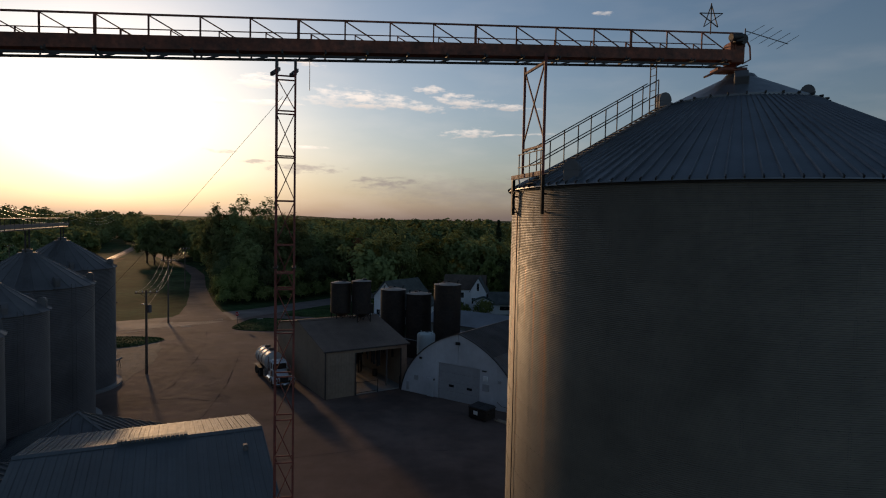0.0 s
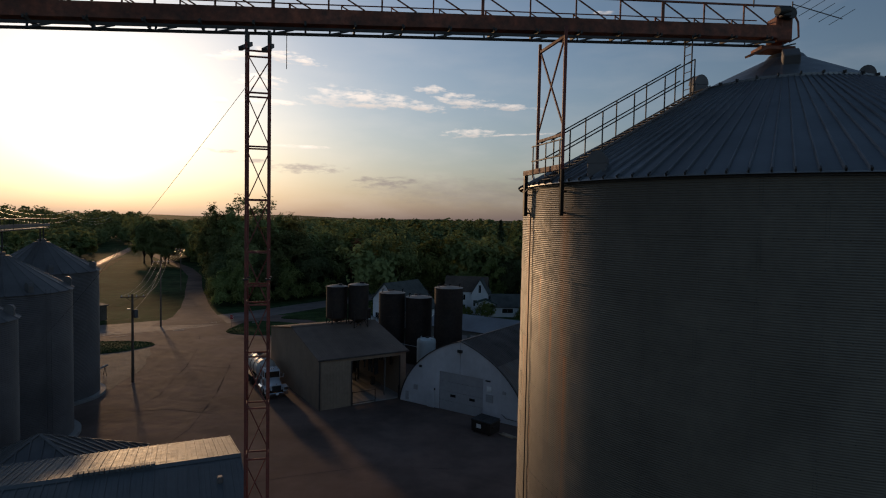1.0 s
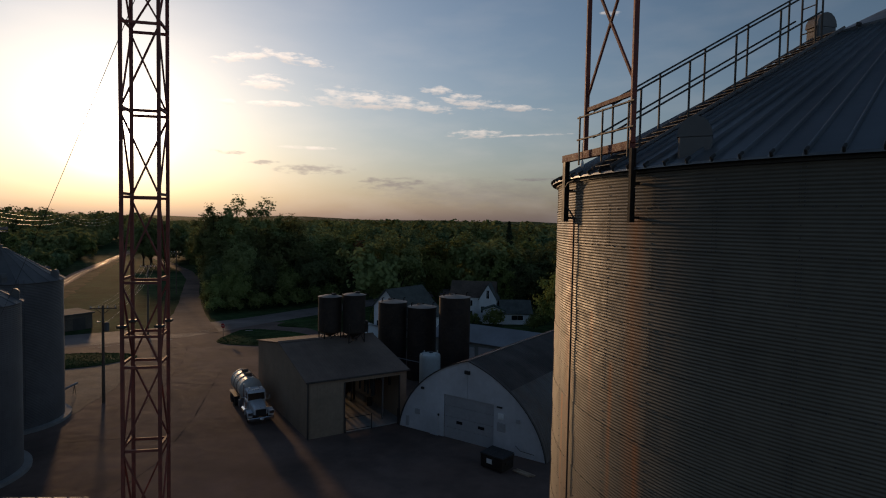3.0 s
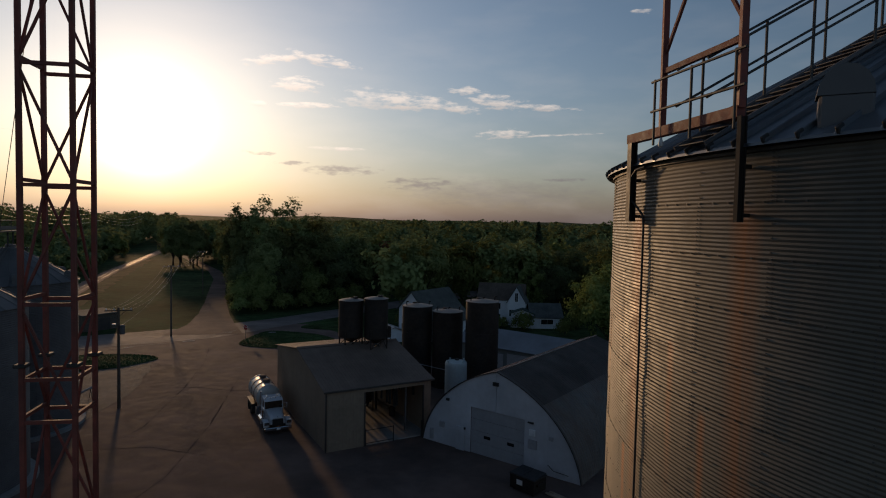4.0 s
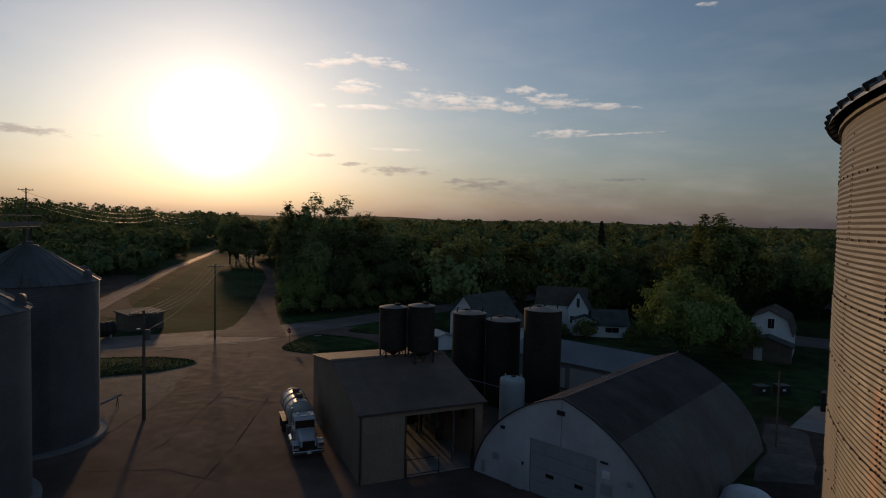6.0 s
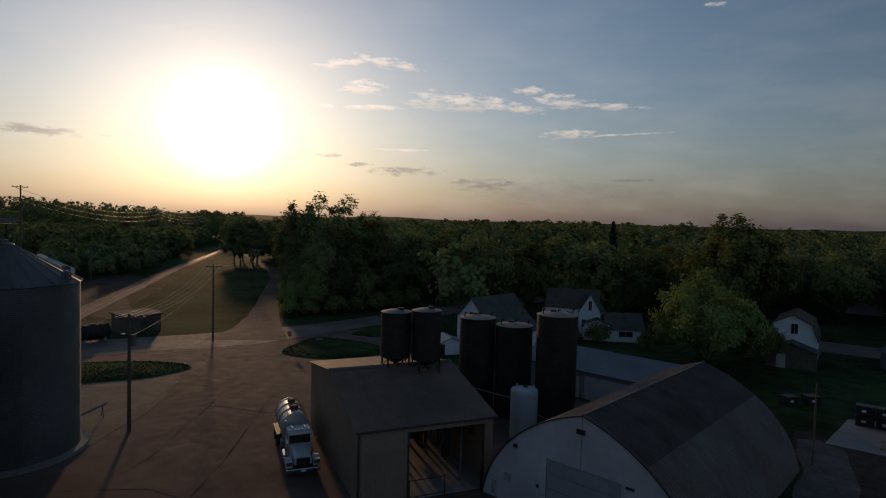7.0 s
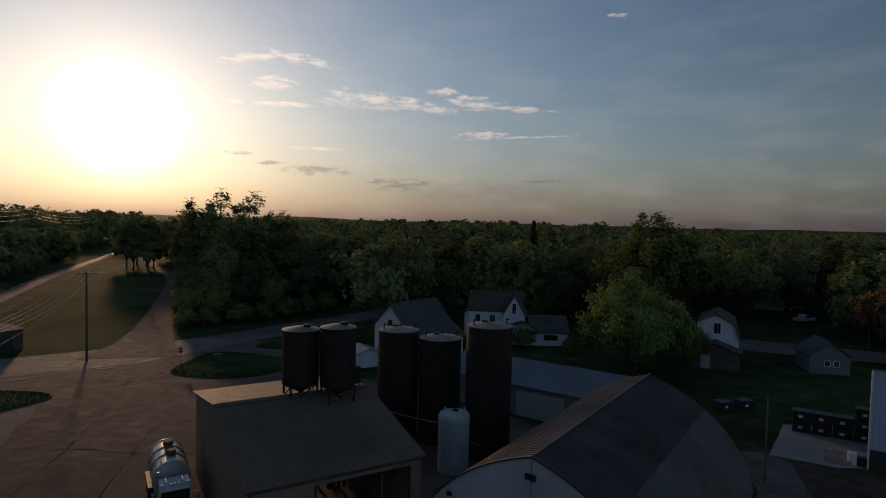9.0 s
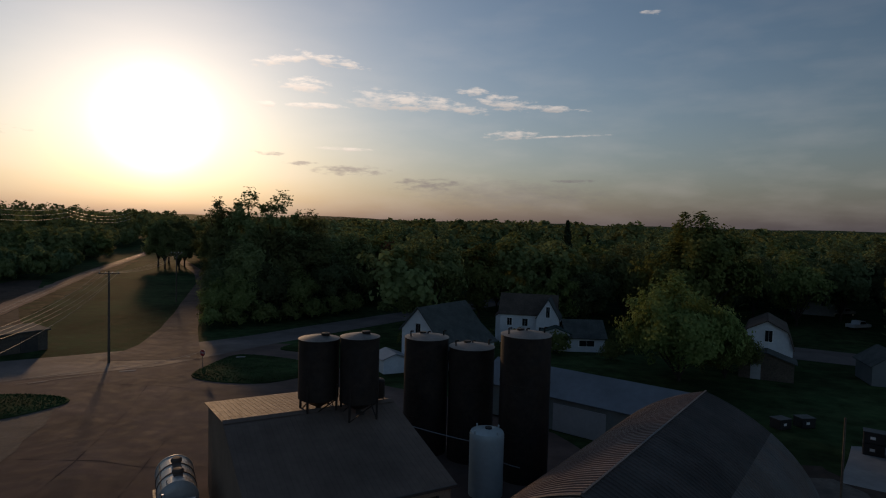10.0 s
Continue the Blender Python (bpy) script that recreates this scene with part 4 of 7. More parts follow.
def load_shed():
    """Open-fronted tan shed, 9.6 m wide and 16.1 m deep; x along the front, y to the back."""
    W, D, H, R, HB = 9.6, 16.2, 5.05, 7.0, 5.75
    t = 0.12
    g = thing("load_out_shed", "tan sheet metal load-out shed with brown roof and open bay", "shed", SHED_M)
    gate = 3.35

    def ribbed(length, tops, t0, z0=0.0):
        """An upright ribbed sheet wall: one folded skin, thick by t0, from z0 to tops(x)."""
        s = Shape()
        n = max(1, round(length / 0.3))
        xs = []
        for i in range(n):
            a = length * i / n
            w = length / n
            xs += [(a, 0.0), (a + w * 0.78, 0.0), (a + w * 0.84, 0.014), (a + w * 0.94, 0.014)]
        xs.append((length, 0.0))
        for x, d in xs:
            s.v += [(x, -d, z0), (x, -d, tops(x)), (x, t0, z0), (x, t0, tops(x))]
        for i in range(len(xs) - 1):
            o = 4 * i
            s.f += [(o, o + 4, o + 5, o + 1), (o + 2, o + 3, o + 7, o + 6), (o + 1, o + 5, o + 7, o + 3), (o, o + 2, o + 6, o + 4)]
        o = 4 * (len(xs) - 1)
        s.f += [(0, 1, 3, 2), (o, o + 2, o + 3, o + 1)]
        return s

    def panel(name, x0, x1, z0, z1, y):
        return part(name, ribbed(x1 - x0, lambda x: z1, t, z0), TAN, g, m=pose(x0, y, 0))

    panel("front_wall", 0, gate, 0, H, 0)
    panel("front_header", gate, W, H - 0.45, H, 0)
    panel("corner_pier", W - 0.75, W, 0, H - 0.45, 0)
    # assumed rear opening, wide and low so sun lights the floor, not the apron
    panel("back_wall", 0, 3.2, 0, HB, D)
    panel("back_wall", 8.8, W, 0, HB, D)
    panel("back_header", 3.2, 8.8, 2.35, HB, D)
    part("floor_slab", Shape().box((W - 0.3, D - 0.1, 0.12), pose(W / 2, D / 2 + 0.02, 0.03), 0.01), CONCRETE, g, "pale concrete floor")
    def rake(y):
        return (H + (R - H) * y / (D / 2) if y < D / 2 else R + (HB - R) * (y - D / 2) / (D / 2)) - 0.06

    left_gable, right_gable = ribbed(D, lambda u: rake(D - u), t), ribbed(D, rake, t)
    part("side_wall", left_gable, TAN, g, m=Matrix.Translation((0, D, 0)) @ Matrix.Rotation(radians(-90), 4, "Z"))
    part("side_wall", right_gable, TAN, g, m=Matrix.Translation((W, 0, 0)) @ Matrix.Rotation(radians(90), 4, "Z"))
    # roof sheets with standing ribs
    n = 17
    for low, yc, turn in ((H, D / 4 - 0.12, 1), (HB, D * 0.75 + 0.12, -1)):
        pitch = math.atan2(R - low, D / 2)
        L_ = (D / 2 + 0.25) / math.cos(pitch)
        s = Shape().box((0.595, L_, 0.035))
        for i in (-0.28, 0.0):
            s.box((0.04, L_, 0.012), pose(i, 0, 0.022))
        me = s.mesh("roof_sheet")
        for k in range(n):
            part("roof_sheet", me, BROWN_ROOF, g, m=Matrix.Translation((-0.25 + (W + 0.5) * (k + 0.5) / n, yc, (low + R) / 2 + 0.02)) @ Matrix.Rotation(turn * pitch, 4, "X"))
    part("ridge_cap", Shape().prism([(-0.3, -0.09), (0, 0.03), (0.3, -0.09), (0, 0.0)], W + 0.5, Matrix.Translation((-0.25, D / 2, R + 0.13)) @ Matrix.Rotation(radians(-90), 4, "Z")), BROWN_ROOF, g)
    for x in (-0.02, gate, W - 0.75):
        part("corner_trim", Shape().box((0.1, 0.16, H - (0 if x < 0 else 0.45)), pose(x, -0.03, (H - (0 if x < 0 else 0.45)) / 2), 0.01), DARK_TRIM, g)
    part("eave_trim", Shape().box((W + 0.5, 0.1, 0.16), pose(W / 2, -0.24, H - 0.02), 0.01), DARK_TRIM, g)
    return g


def yard_gate():
    g = thing("tube_gate", "dark pipe gate across the shed's open bay", "gate", SHED_M)
    for x in (3.45, 6.0, 8.7):
        part("post", Shape().tube((x, -0.05, 0), (x, -0.05, 1.45), 0.045, 8), DARK, g)
    for z in (0.25, 1.35):
        part("rail", Shape().tube((3.45, -0.05, z), (6.0, -0.05, z), 0.03, 8), DARK, g)
    return g


load_shed()
yard_gate()


# ---- arched building ----
Q_M = Matrix.Translation((1.22, 67.6, 0)) @ Matrix.Rotation(math.atan2(-0.563, 0.826), 4, "Z")
Q_HALF, Q_H, Q_LEN = 7.4, 7.12, 20.3


def arch(f):
    """The pointed arch: f runs from -1 (left foot) over 0 (ridge) to 1 (right foot)."""
    s = abs(f)
    a0, a1 = radians(6), radians(69)
    a = a1 + (a0 - a1) * s
    x = math.cos(a) - math.cos(a1)
    z = math.sin(a) - math.sin(a0)
    return (math.copysign(x / (math.cos(a0) - math.cos(a1)) * Q_HALF, f), z / (math.sin(a1) - math.sin(a0)) * Q_H)


Q_RED = material("reddish_roof_steel", (0.15, 0.10, 0.085), 0.5, 0.3, 0.2, 2.0, 0.3, second=(0.13, 0.075, 0.06), object_vary=0.05)
Q_PALE = material("pale_roof_steel", (0.130, 0.128, 0.126), 0.75, 0.05, 0.15, 1.2, 0.3, second=(0.13, 0.095, 0.08), object_vary=0.05)


def arched_building():
    g = thing("quonset_building", "arched steel farm building with a white front and overhead door", "farm building", Q_M)
    n = 44
    # white front: upright sheets cut to the arch, round the doorway
    d0, d1, dh = -2.45, 2.6, 3.85
    x = -Q_HALF + 0.03

    def height(x):
        lo, hi = 0.0, 1.0
        for _ in range(30):
            m = (lo + hi) / 2
            if arch(m)[0] < abs(x):
                lo = m
            else:
                hi = m
        return arch(lo)[1]

    w = 0.92
    xs = sorted([d0, d1, 0.0] + [-Q_HALF + w * k for k in range(17)] + [Q_HALF])
    for a, b in zip(xs, xs[1:]):
        if b - a < 0.05:
            continue
        z0 = dh if d0 - 0.01 <= a and b <= d1 + 0.01 else 0.0
        cols = [a + (b - a) * k / 3 for k in range(4)]
        s = Shape()
        tops = [max(z0 + 0.01, height(c) - 0.02) for c in cols]
        out = [(a, z0)] + [(b, z0)] + [(c, t) for c, t in zip(reversed(cols), reversed(tops))]
        s.prism(out, 0.10)
        part("front_sheet", s, WHITE_WALL, g, m=Matrix.Translation((0, 0.004 * (xs.index(a) % 2), 0)))
    # overhead door
    dr = part("overhead_door", Shape().box((d1 - d0, 0.06, 0.02), pose((d0 + d1) / 2, 0.14, dh - 0.01)), DOOR, g)
    for k in range(4):
        part("door_section", Shape().box((d1 - d0 - 0.06, 0.06, dh / 4 - 0.02), pose((d0 + d1) / 2, 0.12, dh / 8 + dh / 4 * k), 0.012), DOOR, dr)
    for xx in (-0.85, 1.35):
        part("pane", Shape().box((0.62, 0.03, 0.26), pose(xx, 0.085, 1.55), 0.01), GLASS, dr, "small dark window")
    # roof: arched ribbed strips, redder left of the ridge, darker then paler right
    strips = 58
    wid = Q_LEN / strips

    def strip(f0, f1, m):
        s = Shape()
        for k in range(m + 1):
            f = f0 + (f1 - f0) * k / m
            xx, zz = arch(f)
            x2, z2 = arch(min(1, f + 0.02))
            x1, z1 = arch(max(-1, f - 0.02))
            nx, nz_ = -(z2 - z1), (x2 - x1)
            ln = math.hypot(nx, nz_) or 1
            nx, nz_ = nx / ln, nz_ / ln
            for y, up in ((0, 0), (wid * 0.28, 0), (wid * 0.38, 0.045), (wid * 0.60, 0.045), (wid * 0.70, 0), (wid * 1.001, 0)):
                s.v.append((xx + nx * up, y, zz + nz_ * up))
        s.f = [(k * 6 + i, k * 6 + i + 1, k * 6 + 7 + i, k * 6 + 6 + i) for k in range(m) for i in range(5)]
        return s.mesh("roof_strip", True)

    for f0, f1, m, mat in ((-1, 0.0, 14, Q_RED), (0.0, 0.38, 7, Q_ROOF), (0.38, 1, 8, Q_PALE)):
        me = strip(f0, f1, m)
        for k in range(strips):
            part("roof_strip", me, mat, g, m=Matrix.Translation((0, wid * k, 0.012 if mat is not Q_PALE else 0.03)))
    s = Shape()
    pts = [arch(-1 + 2 * k / n) for k in range(n + 1)]
    for a, b in zip(pts, pts[1:]):
        s.bar((a[0], -0.02, a[1] + 0.03), (b[0], -0.02, b[1] + 0.03), 0.16, 0.09)
    part("front_trim", s, DARK_TRIM, g, "dark edge trim")
    part("ridge_cap", Shape().bar((0, 0.1, Q_H + 0.08), (0, Q_LEN, Q_H + 0.08), 0.11, 0.04), GALV_OLD, g, "pale metal ridge cap")
    out = [(a, b - 0.03) for a, b in pts]
    part("back_wall", Shape().prism(out, 0.1, Matrix.Translation((0, Q_LEN - 0.12, 0))), WHITE_WALL, g)

    def fixture(name, x, z, sx, sz, mat, label=""):
        part(name, Shape().box((sx, 0.14, sz), pose(x, -0.07, z), 0.02), mat, g, label)

    fixture("vent", -0.05, 6.15, 0.55, 0.3, BLACK_PLASTIC, "dark vent below the ridge")
    fixture("lamp", -4.75, 4.0, 0.3, 0.22, BLACK_PLASTIC, "dark wall lamp")
    fixture("lamp", -3.0, 1.9, 0.2, 0.2, BLACK_PLASTIC)
    fixture("meter_box", -5.3, 1.75, 0.5, 0.5, DOOR)
    fixture("walk_door", -3.4, 1.0, 0.85, 2.0, WHITE_WALL, "white walk door")
    fixture("panel", -6.4, 0.7, 0.35, 0.9, DOOR)
    fixture("air_unit", 3.35, 2.1, 0.75, 0.7, DOOR, "grey box beside the door")
    fixture("lamp", 3.15, 3.75, 0.5, 0.12, BLACK_PLASTIC)
    fixture("notice", 3.3, 3.0, 0.5, 0.5, SIGN_WHITE)
    fixture("vent", 4.9, 2.9, 0.35, 0.3, DOOR)
    part("hose", Shape().tube((4.7, -0.12, 0.9), (5.2, -0.12, 0.55), 0.025, 6).tube((5.2, -0.12, 0.55), (6.4, -0.12, 0.5), 0.025, 6), BLACK_PLASTIC, g)
    return g


arched_building()


# ---- tanks ----
def hopper_tank(x, y, r, top, label):
    """A black hopper tank on legs over the shed's ridge."""
    g = thing("hopper_tank", label, "tank", pose(x, y, 0), "hopper tanks over the shed")
    roof = 6.55
    lo = roof + 1.1
    part("shell", Shape().turn([(r, lo), (r, top)], 40), BLACK_TANK, g, smooth=True)
    part("hopper", Shape().turn([(0.3, lo - 0.5), (r, lo)], 40), BLACK_TANK, g, smooth=True)
    part("hoop", Shape().turn([(r, top - 0.08), (r + 0.03, top - 0.08), (r + 0.03, top)], 40), BLACK_TANK, g)
    part("lid", Shape().turn([(r + 0.03, top), (r * 0.6, top + 0.12), (0.0, top + 0.2)], 40), TANK_TOP, g, "pale weathered cone top", True)
    part("hatch", Shape().turn([(0.25, top + 0.1), (0.25, top + 0.3), (0.0, top + 0.33)], 16, pose(0.35, 0.1, 0)), BLACK_TANK, g)
    for k in range(4):
        t = radians(45 + 90 * k + 30)
        px_, py_ = (r + 0.02) * math.cos(t), (r + 0.02) * math.sin(t)
        part("leg", Shape().bar((px_, py_, roof - 0.35), (px_, py_, lo + 0.9), 0.12, 0.12), BLACK_TANK, g)
        t2 = t + radians(90)
        part("brace", Shape().bar((px_, py_, roof + 0.1), ((r + 0.02) * math.cos(t2), (r + 0.02) * math.sin(t2), lo), 0.05, 0.05), BLACK_TANK, g)
    part("valve", Shape().tube((0, 0, roof + 0.05), (0, 0, lo - 0.4), 0.16, 12).box((0.5, 0.3, 0.25), pose(0.1, 0, roof + 0.3), 0.03), DARK, g)
    return g


def upright_tank(x, y, r, top, label):
    z0 = gz(y)
    g = thing("storage_tank", label, "tank", pose(x, y, z0), "black storage tanks")
    t = top - z0
    part("shell", Shape().turn([(r, 0), (r, t)], 48), BLACK_TANK, g, smooth=True)
    for z in (t * 0.34, t * 0.67, t - 0.06):
        part("hoop", Shape().turn([(r, z), (r + 0.03, z), (r + 0.03, z + 0.06), (r, z + 0.06)], 48), BLACK_TANK, g)
    part("lid", Shape().turn([(r + 0.04, t), (r * 0.5, t + 0.16), (0.0, t + 0.25)], 48), TANK_TOP, g, "pale weathered top", True)
    for a, d, h in ((200, 0.75, 0.5), (20, 0.8, 0.45), (80, 0.2, 0.35)):
        px_, py_ = d * r * math.cos(radians(a)), d * r * math.sin(radians(a))
        part("vent_pipe", Shape().tube((px_, py_, t), (px_, py_, t + h), 0.06, 8).tube((px_, py_, t + h), (px_ + 0.22, py_, t + h), 0.06, 8), BLACK_TANK, g)
    part("manhole", Shape().turn([(0.28, t + 0.1), (0.28, t + 0.32), (0, t + 0.34)], 16, pose(-0.2 * r, 0.3 * r, 0)), BLACK_TANK, g)
    return g


def roof_drum():
    g = thing("roof_drum", "small dark drum on a stand beside the hopper tanks", "drum", SHED_M @ pose(8.9, 8.1, 6.95))
    part("shell", Shape().turn([(0.0, 0.35), (0.36, 0.4), (0.38, 0.45), (0.38, 1.45), (0.3, 1.55), (0.0, 1.6)], 20), BLACK_TANK, g, smooth=True)
    for k in range(3):
        a = radians(120 * k)
        part("leg", Shape().bar((0.32 * math.cos(a), 0.32 * math.sin(a), 0.05), (0.32 * math.cos(a), 0.32 * math.sin(a), 0.6), 0.06, 0.06), DARK, g)


roof_drum()
hopper_tank(-12.61, 77.75, 1.2, 11.2, "black hopper tank with pale top, nearer the road")
hopper_tank(-10.11, 77.52, 1.15, 11.45, "black hopper tank with pale top, beside its twin")
upright_tank(-7.2, 90.5, 1.78, 9.0, "tall black steel storage tank with pipe vents")
upright_tank(-3.53, 89.4, 1.78, 8.6, "shorter black steel storage tank between two others")
upright_tank(0.41, 86.2, 1.83, 10.3, "tallest black steel storage tank of three")


def poly_tank():
    g = thing("poly_tank", "translucent white plastic tank behind the shed", "tank", pose(-2.33, 82.84, gz(82.84)))
    r, t = 1.17, 4.45
    prof = [(r, 0)]
    for k in range(8):
        z = t * (k + 1) / 9
        prof += [(r, z - 0.05), (r + 0.006, z), (r, z + 0.05)]
    prof += [(r, t - 0.25), (r * 0.93, t - 0.08), (r * 0.5, t + 0.05), (0, t + 0.1)]
    part("shell", Shape().turn(prof, 40), POLY, g, smooth=True)
    part("lid", Shape().turn([(0.24, t), (0.24, t + 0.18), (0, t + 0.2)], 20, pose(0.1, 0, 0)), BLACK_PLASTIC, g)
    for k in range(4):
        a = radians(40 + 90 * k)
        part("lug", Shape().box((0.12, 0.12, 0.22), pose(r * 0.9 * math.cos(a), r * 0.9 * math.sin(a), t + 0.02), 0.03), POLY, g)
    return g


poly_tank()


# ---- yard things ----
def tank_truck():
    """Conventional tank truck; x forward from the front bumper, y to its left."""
    g = thing("tank_truck", "white tank truck with a banded stainless tank parked by the shed", "truck", frame_of(-17.66, 71.4, math.atan2(-0.861, 0.508)))
    cab = part("cab", Shape().box((1.5, 1.72, 0.95), pose(-2.75, 0, 1.3), 0.08), TRUCK_WHITE, g)
    part("cab_roof", Shape().prism([(-3.5, 2.42), (-2.12, 2.42), (-2.2, 2.52), (-2.5, 2.6), (-3.5, 2.6)], 1.66, pose(0, -0.83, 0)), TRUCK_WHITE, cab)
    part("back_panel", Shape().box((0.08, 1.64, 0.72), pose(-3.46, 0, 2.08), 0.02), TRUCK_WHITE, cab)
    for y in (-0.81, 0.81):
        part("pillar", Shape().bar((-1.98, y, 1.74), (-2.16, y, 2.46), 0.07, 0.09), TRUCK_WHITE, cab)
        part("pillar", Shape().bar((-2.85, y, 1.74), (-2.9, y, 2.46), 0.06, 0.12), TRUCK_WHITE, cab)
        part("side_window", Shape().prism([(-3.4, 1.78), (-2.05, 1.78), (-2.2, 2.42), (-3.4, 2.42)], 0.02, pose(0, y * 0.97 - 0.01, 0)), WINDSCREEN, cab)
    part("windscreen", Shape().prism([(-2.02, 1.76), (-1.97, 1.76), (-2.13, 2.44), (-2.18, 2.44)], 1.56, pose(0, -0.78, 0)), WINDSCREEN, cab, "dark windscreen")
    for y in (-0.4, 0.4):
        part("wiper", Shape().bar((-1.95, y, 1.8), (-1.99, y + 0.3, 1.98), 0.02, 0.02), BLACK_PLASTIC, cab)
    hood = part("hood", Shape().add([(-2.0, -0.76, 1.0), (-2.0, 0.76, 1.0), (-2.0, 0.72, 1.68), (-2.0, 0.45, 1.78), (-2.0, -0.45, 1.78), (-2.0, -0.72, 1.68),
                                     (-0.25, -0.62, 0.85), (-0.25, 0.62, 0.85), (-0.25, 0.58, 1.28), (-0.3, 0.4, 1.4), (-0.3, -0.4, 1.4), (-0.25, -0.58, 1.28)],
                                    [(0, 1, 2, 3, 4, 5), (11, 10, 9, 8, 7, 6), (0, 6, 7, 1), (1, 7, 8, 2), (2, 8, 9, 3), (3, 9, 10, 4), (4, 10, 11, 5), (5, 11, 6, 0)]), TRUCK_WHITE, g)
    part("ornament", Shape().box((0.1, 0.04, 0.08), pose(-0.36, 0, 1.45), 0.01), CHROME, hood)
    arc = [(radians(8 + 164 * k / 8), 0.66) for k in range(9)]
    for y in (-0.97, 0.97):
        line = [(-1.0 + r * math.cos(t), 0.52 + r * math.sin(t)) for t, r in arc]
        inner = [(-1.0 + (r - 0.08) * math.cos(t), 0.52 + (r - 0.08) * math.sin(t)) for t, r in reversed(arc)]
        fender = part("fender", Shape().prism(line + inner, 0.5, pose(0, y - 0.25, 0)), TRUCK_WHITE, g)
        part("lamp_pod", Shape().box((0.3, 0.5, 0.34), pose(-0.3, y, 0.98), 0.05), TRUCK_WHITE, fender)
        part("headlight", Shape().box((0.05, 0.4, 0.22), pose(-0.14, y, 0.98), 0.01), BLACK_PLASTIC, fender, "dark rectangular headlight surround")
        for off in (-0.09, 0.09):
            part("lens", Shape().tube((-0.12, y + off, 0.98), (-0.1, y + off, 0.98), 0.07, 10), CHROME, fender)
    part("grille", Shape().box((0.08, 0.95, 0.62), pose(-0.22, 0, 1.0), 0.03), BLACK_PLASTIC, g, "black grille")
    for k in range(5):
        part("grille_bar", Shape().box((0.02, 0.85, 0.02), pose(-0.17, 0, 0.76 + 0.12 * k)), DARK, g)
    part("bumper", Shape().box((0.2, 2.35, 0.28), pose(-0.04, 0, 0.5), 0.05), CHROME, g, "chrome bumper")
    part("plate", Shape().box((0.02, 0.32, 0.16), pose(0.07, 0, 0.5), 0.005), SIGN_WHITE, g)
    part("visor", Shape().box((0.3, 1.62, 0.05), pose(-2.02, 0, 2.47, 0, 14, 0), 0.02), TRUCK_WHITE, g)
    for y in (-0.68, -0.22, 0, 0.22, 0.68):
        part("roof_lamp", Shape().box((0.16, 0.11, 0.1), pose(-2.36, y, 2.62), 0.03), CHROME, g, "small chrome roof lamp")
    for y in (-0.45, 0.45):
        part("air_horn", Shape().tube((-3.2, y, 2.68), (-2.6, y, 2.68), 0.04, 8), CHROME, g)
    for y in (-1.22, 1.22):
        part("mirror", Shape().box((0.06, 0.18, 0.4), pose(-1.85, y, 1.95), 0.02).tube((-1.95, y * 0.68, 1.75), (-1.85, y, 1.78), 0.018, 6).tube((-2.05, y * 0.68, 2.2), (-1.85, y, 2.12), 0.018, 6), CHROME, g)
    part("exhaust_stack", Shape().tube((-3.68, -0.82, 0.9), (-3.68, -0.82, 2.95), 0.07, 10), CHROME, g, smooth=True)
    part("chassis", Shape().box((8.4, 0.85, 0.26), pose(-4.7, 0, 0.82), 0.02), DARK, g)
    for y in (-0.9, 0.9):
        part("fuel_tank", Shape().tube((-3.3, y, 0.68), (-2.2, y, 0.68), 0.28, 16), CHROME, g, smooth=True)
    part("air_cleaner", Shape().tube((-1.75, -0.95, 1.15), (-1.75, -0.95, 1.75), 0.15, 14), CHROME, g, smooth=True)
    # tank with bands, hatches and walkway
    r, z, x0, x1 = 1.08, 2.15, -8.75, -4.15
    length = x1 - x0
    prof = [(0.0, 0.0), (0.6, 0.04), (0.9, 0.12), (r, 0.26), (r, length - 0.26), (0.9, length - 0.12), (0.6, length - 0.04), (0.0, length)]
    t = part("tank_barrel", Shape().turn(prof, 40, Matrix.Translation((x0, 0, z)) @ Matrix.Rotation(radians(90), 4, "Y")), STAINLESS, g, "dull stainless barrel", True)
    for k in range(4):
        x = x0 + 0.26 + (length - 0.62) * k / 3
        part("band", Shape().turn([(r + 0.004, 0), (r + 0.045, 0.02), (r + 0.045, 0.09), (r + 0.004, 0.11)], 40, Matrix.Translation((x, 0, z)) @ Matrix.Rotation(radians(90), 4, "Y")), BROWN_ROOF if k % 3 else STAINLESS, t, smooth=True)
    part("spill_box", Shape().box((2.6, 0.5, 0.12), pose(-6.5, 0.05, z + r), 0.02), BROWN_ROOF, t, "brown spill tray along the top")
    for x in (-7.3, -5.6):
        part("hatch", Shape().turn([(0.32, 0), (0.32, 0.16), (0.22, 0.24), (0, 0.25)], 20, pose(x, 0.05, z + r + 0.05)), BROWN_ROOF, t, "brown round hatch")
    part("side_rail", Shape().tube((x0 + 0.4, -r * 0.8, z + r * 0.62), (x1 - 0.4, -r * 0.8, z + r * 0.62), 0.03, 6), DARK, t)
    part("ladder", Shape().bar((-4.5, -0.98, 0.9), (-4.5, -0.55, z + r), 0.04, 0.04).bar((-4.9, -0.98, 0.9), (-4.9, -0.55, z + r), 0.04, 0.04), STAINLESS, t)
    part("end_valve", Shape().box((0.1, 0.4, 0.12), pose(x1 + 0.02, 0.1, z + 0.1), 0.02), BLACK_PLASTIC, t)
    for x in (-4.9, -8.0):
        part("saddle", Shape().box((0.3, 1.3, 0.4), pose(x, 0, 1.1), 0.03), DARK, t)
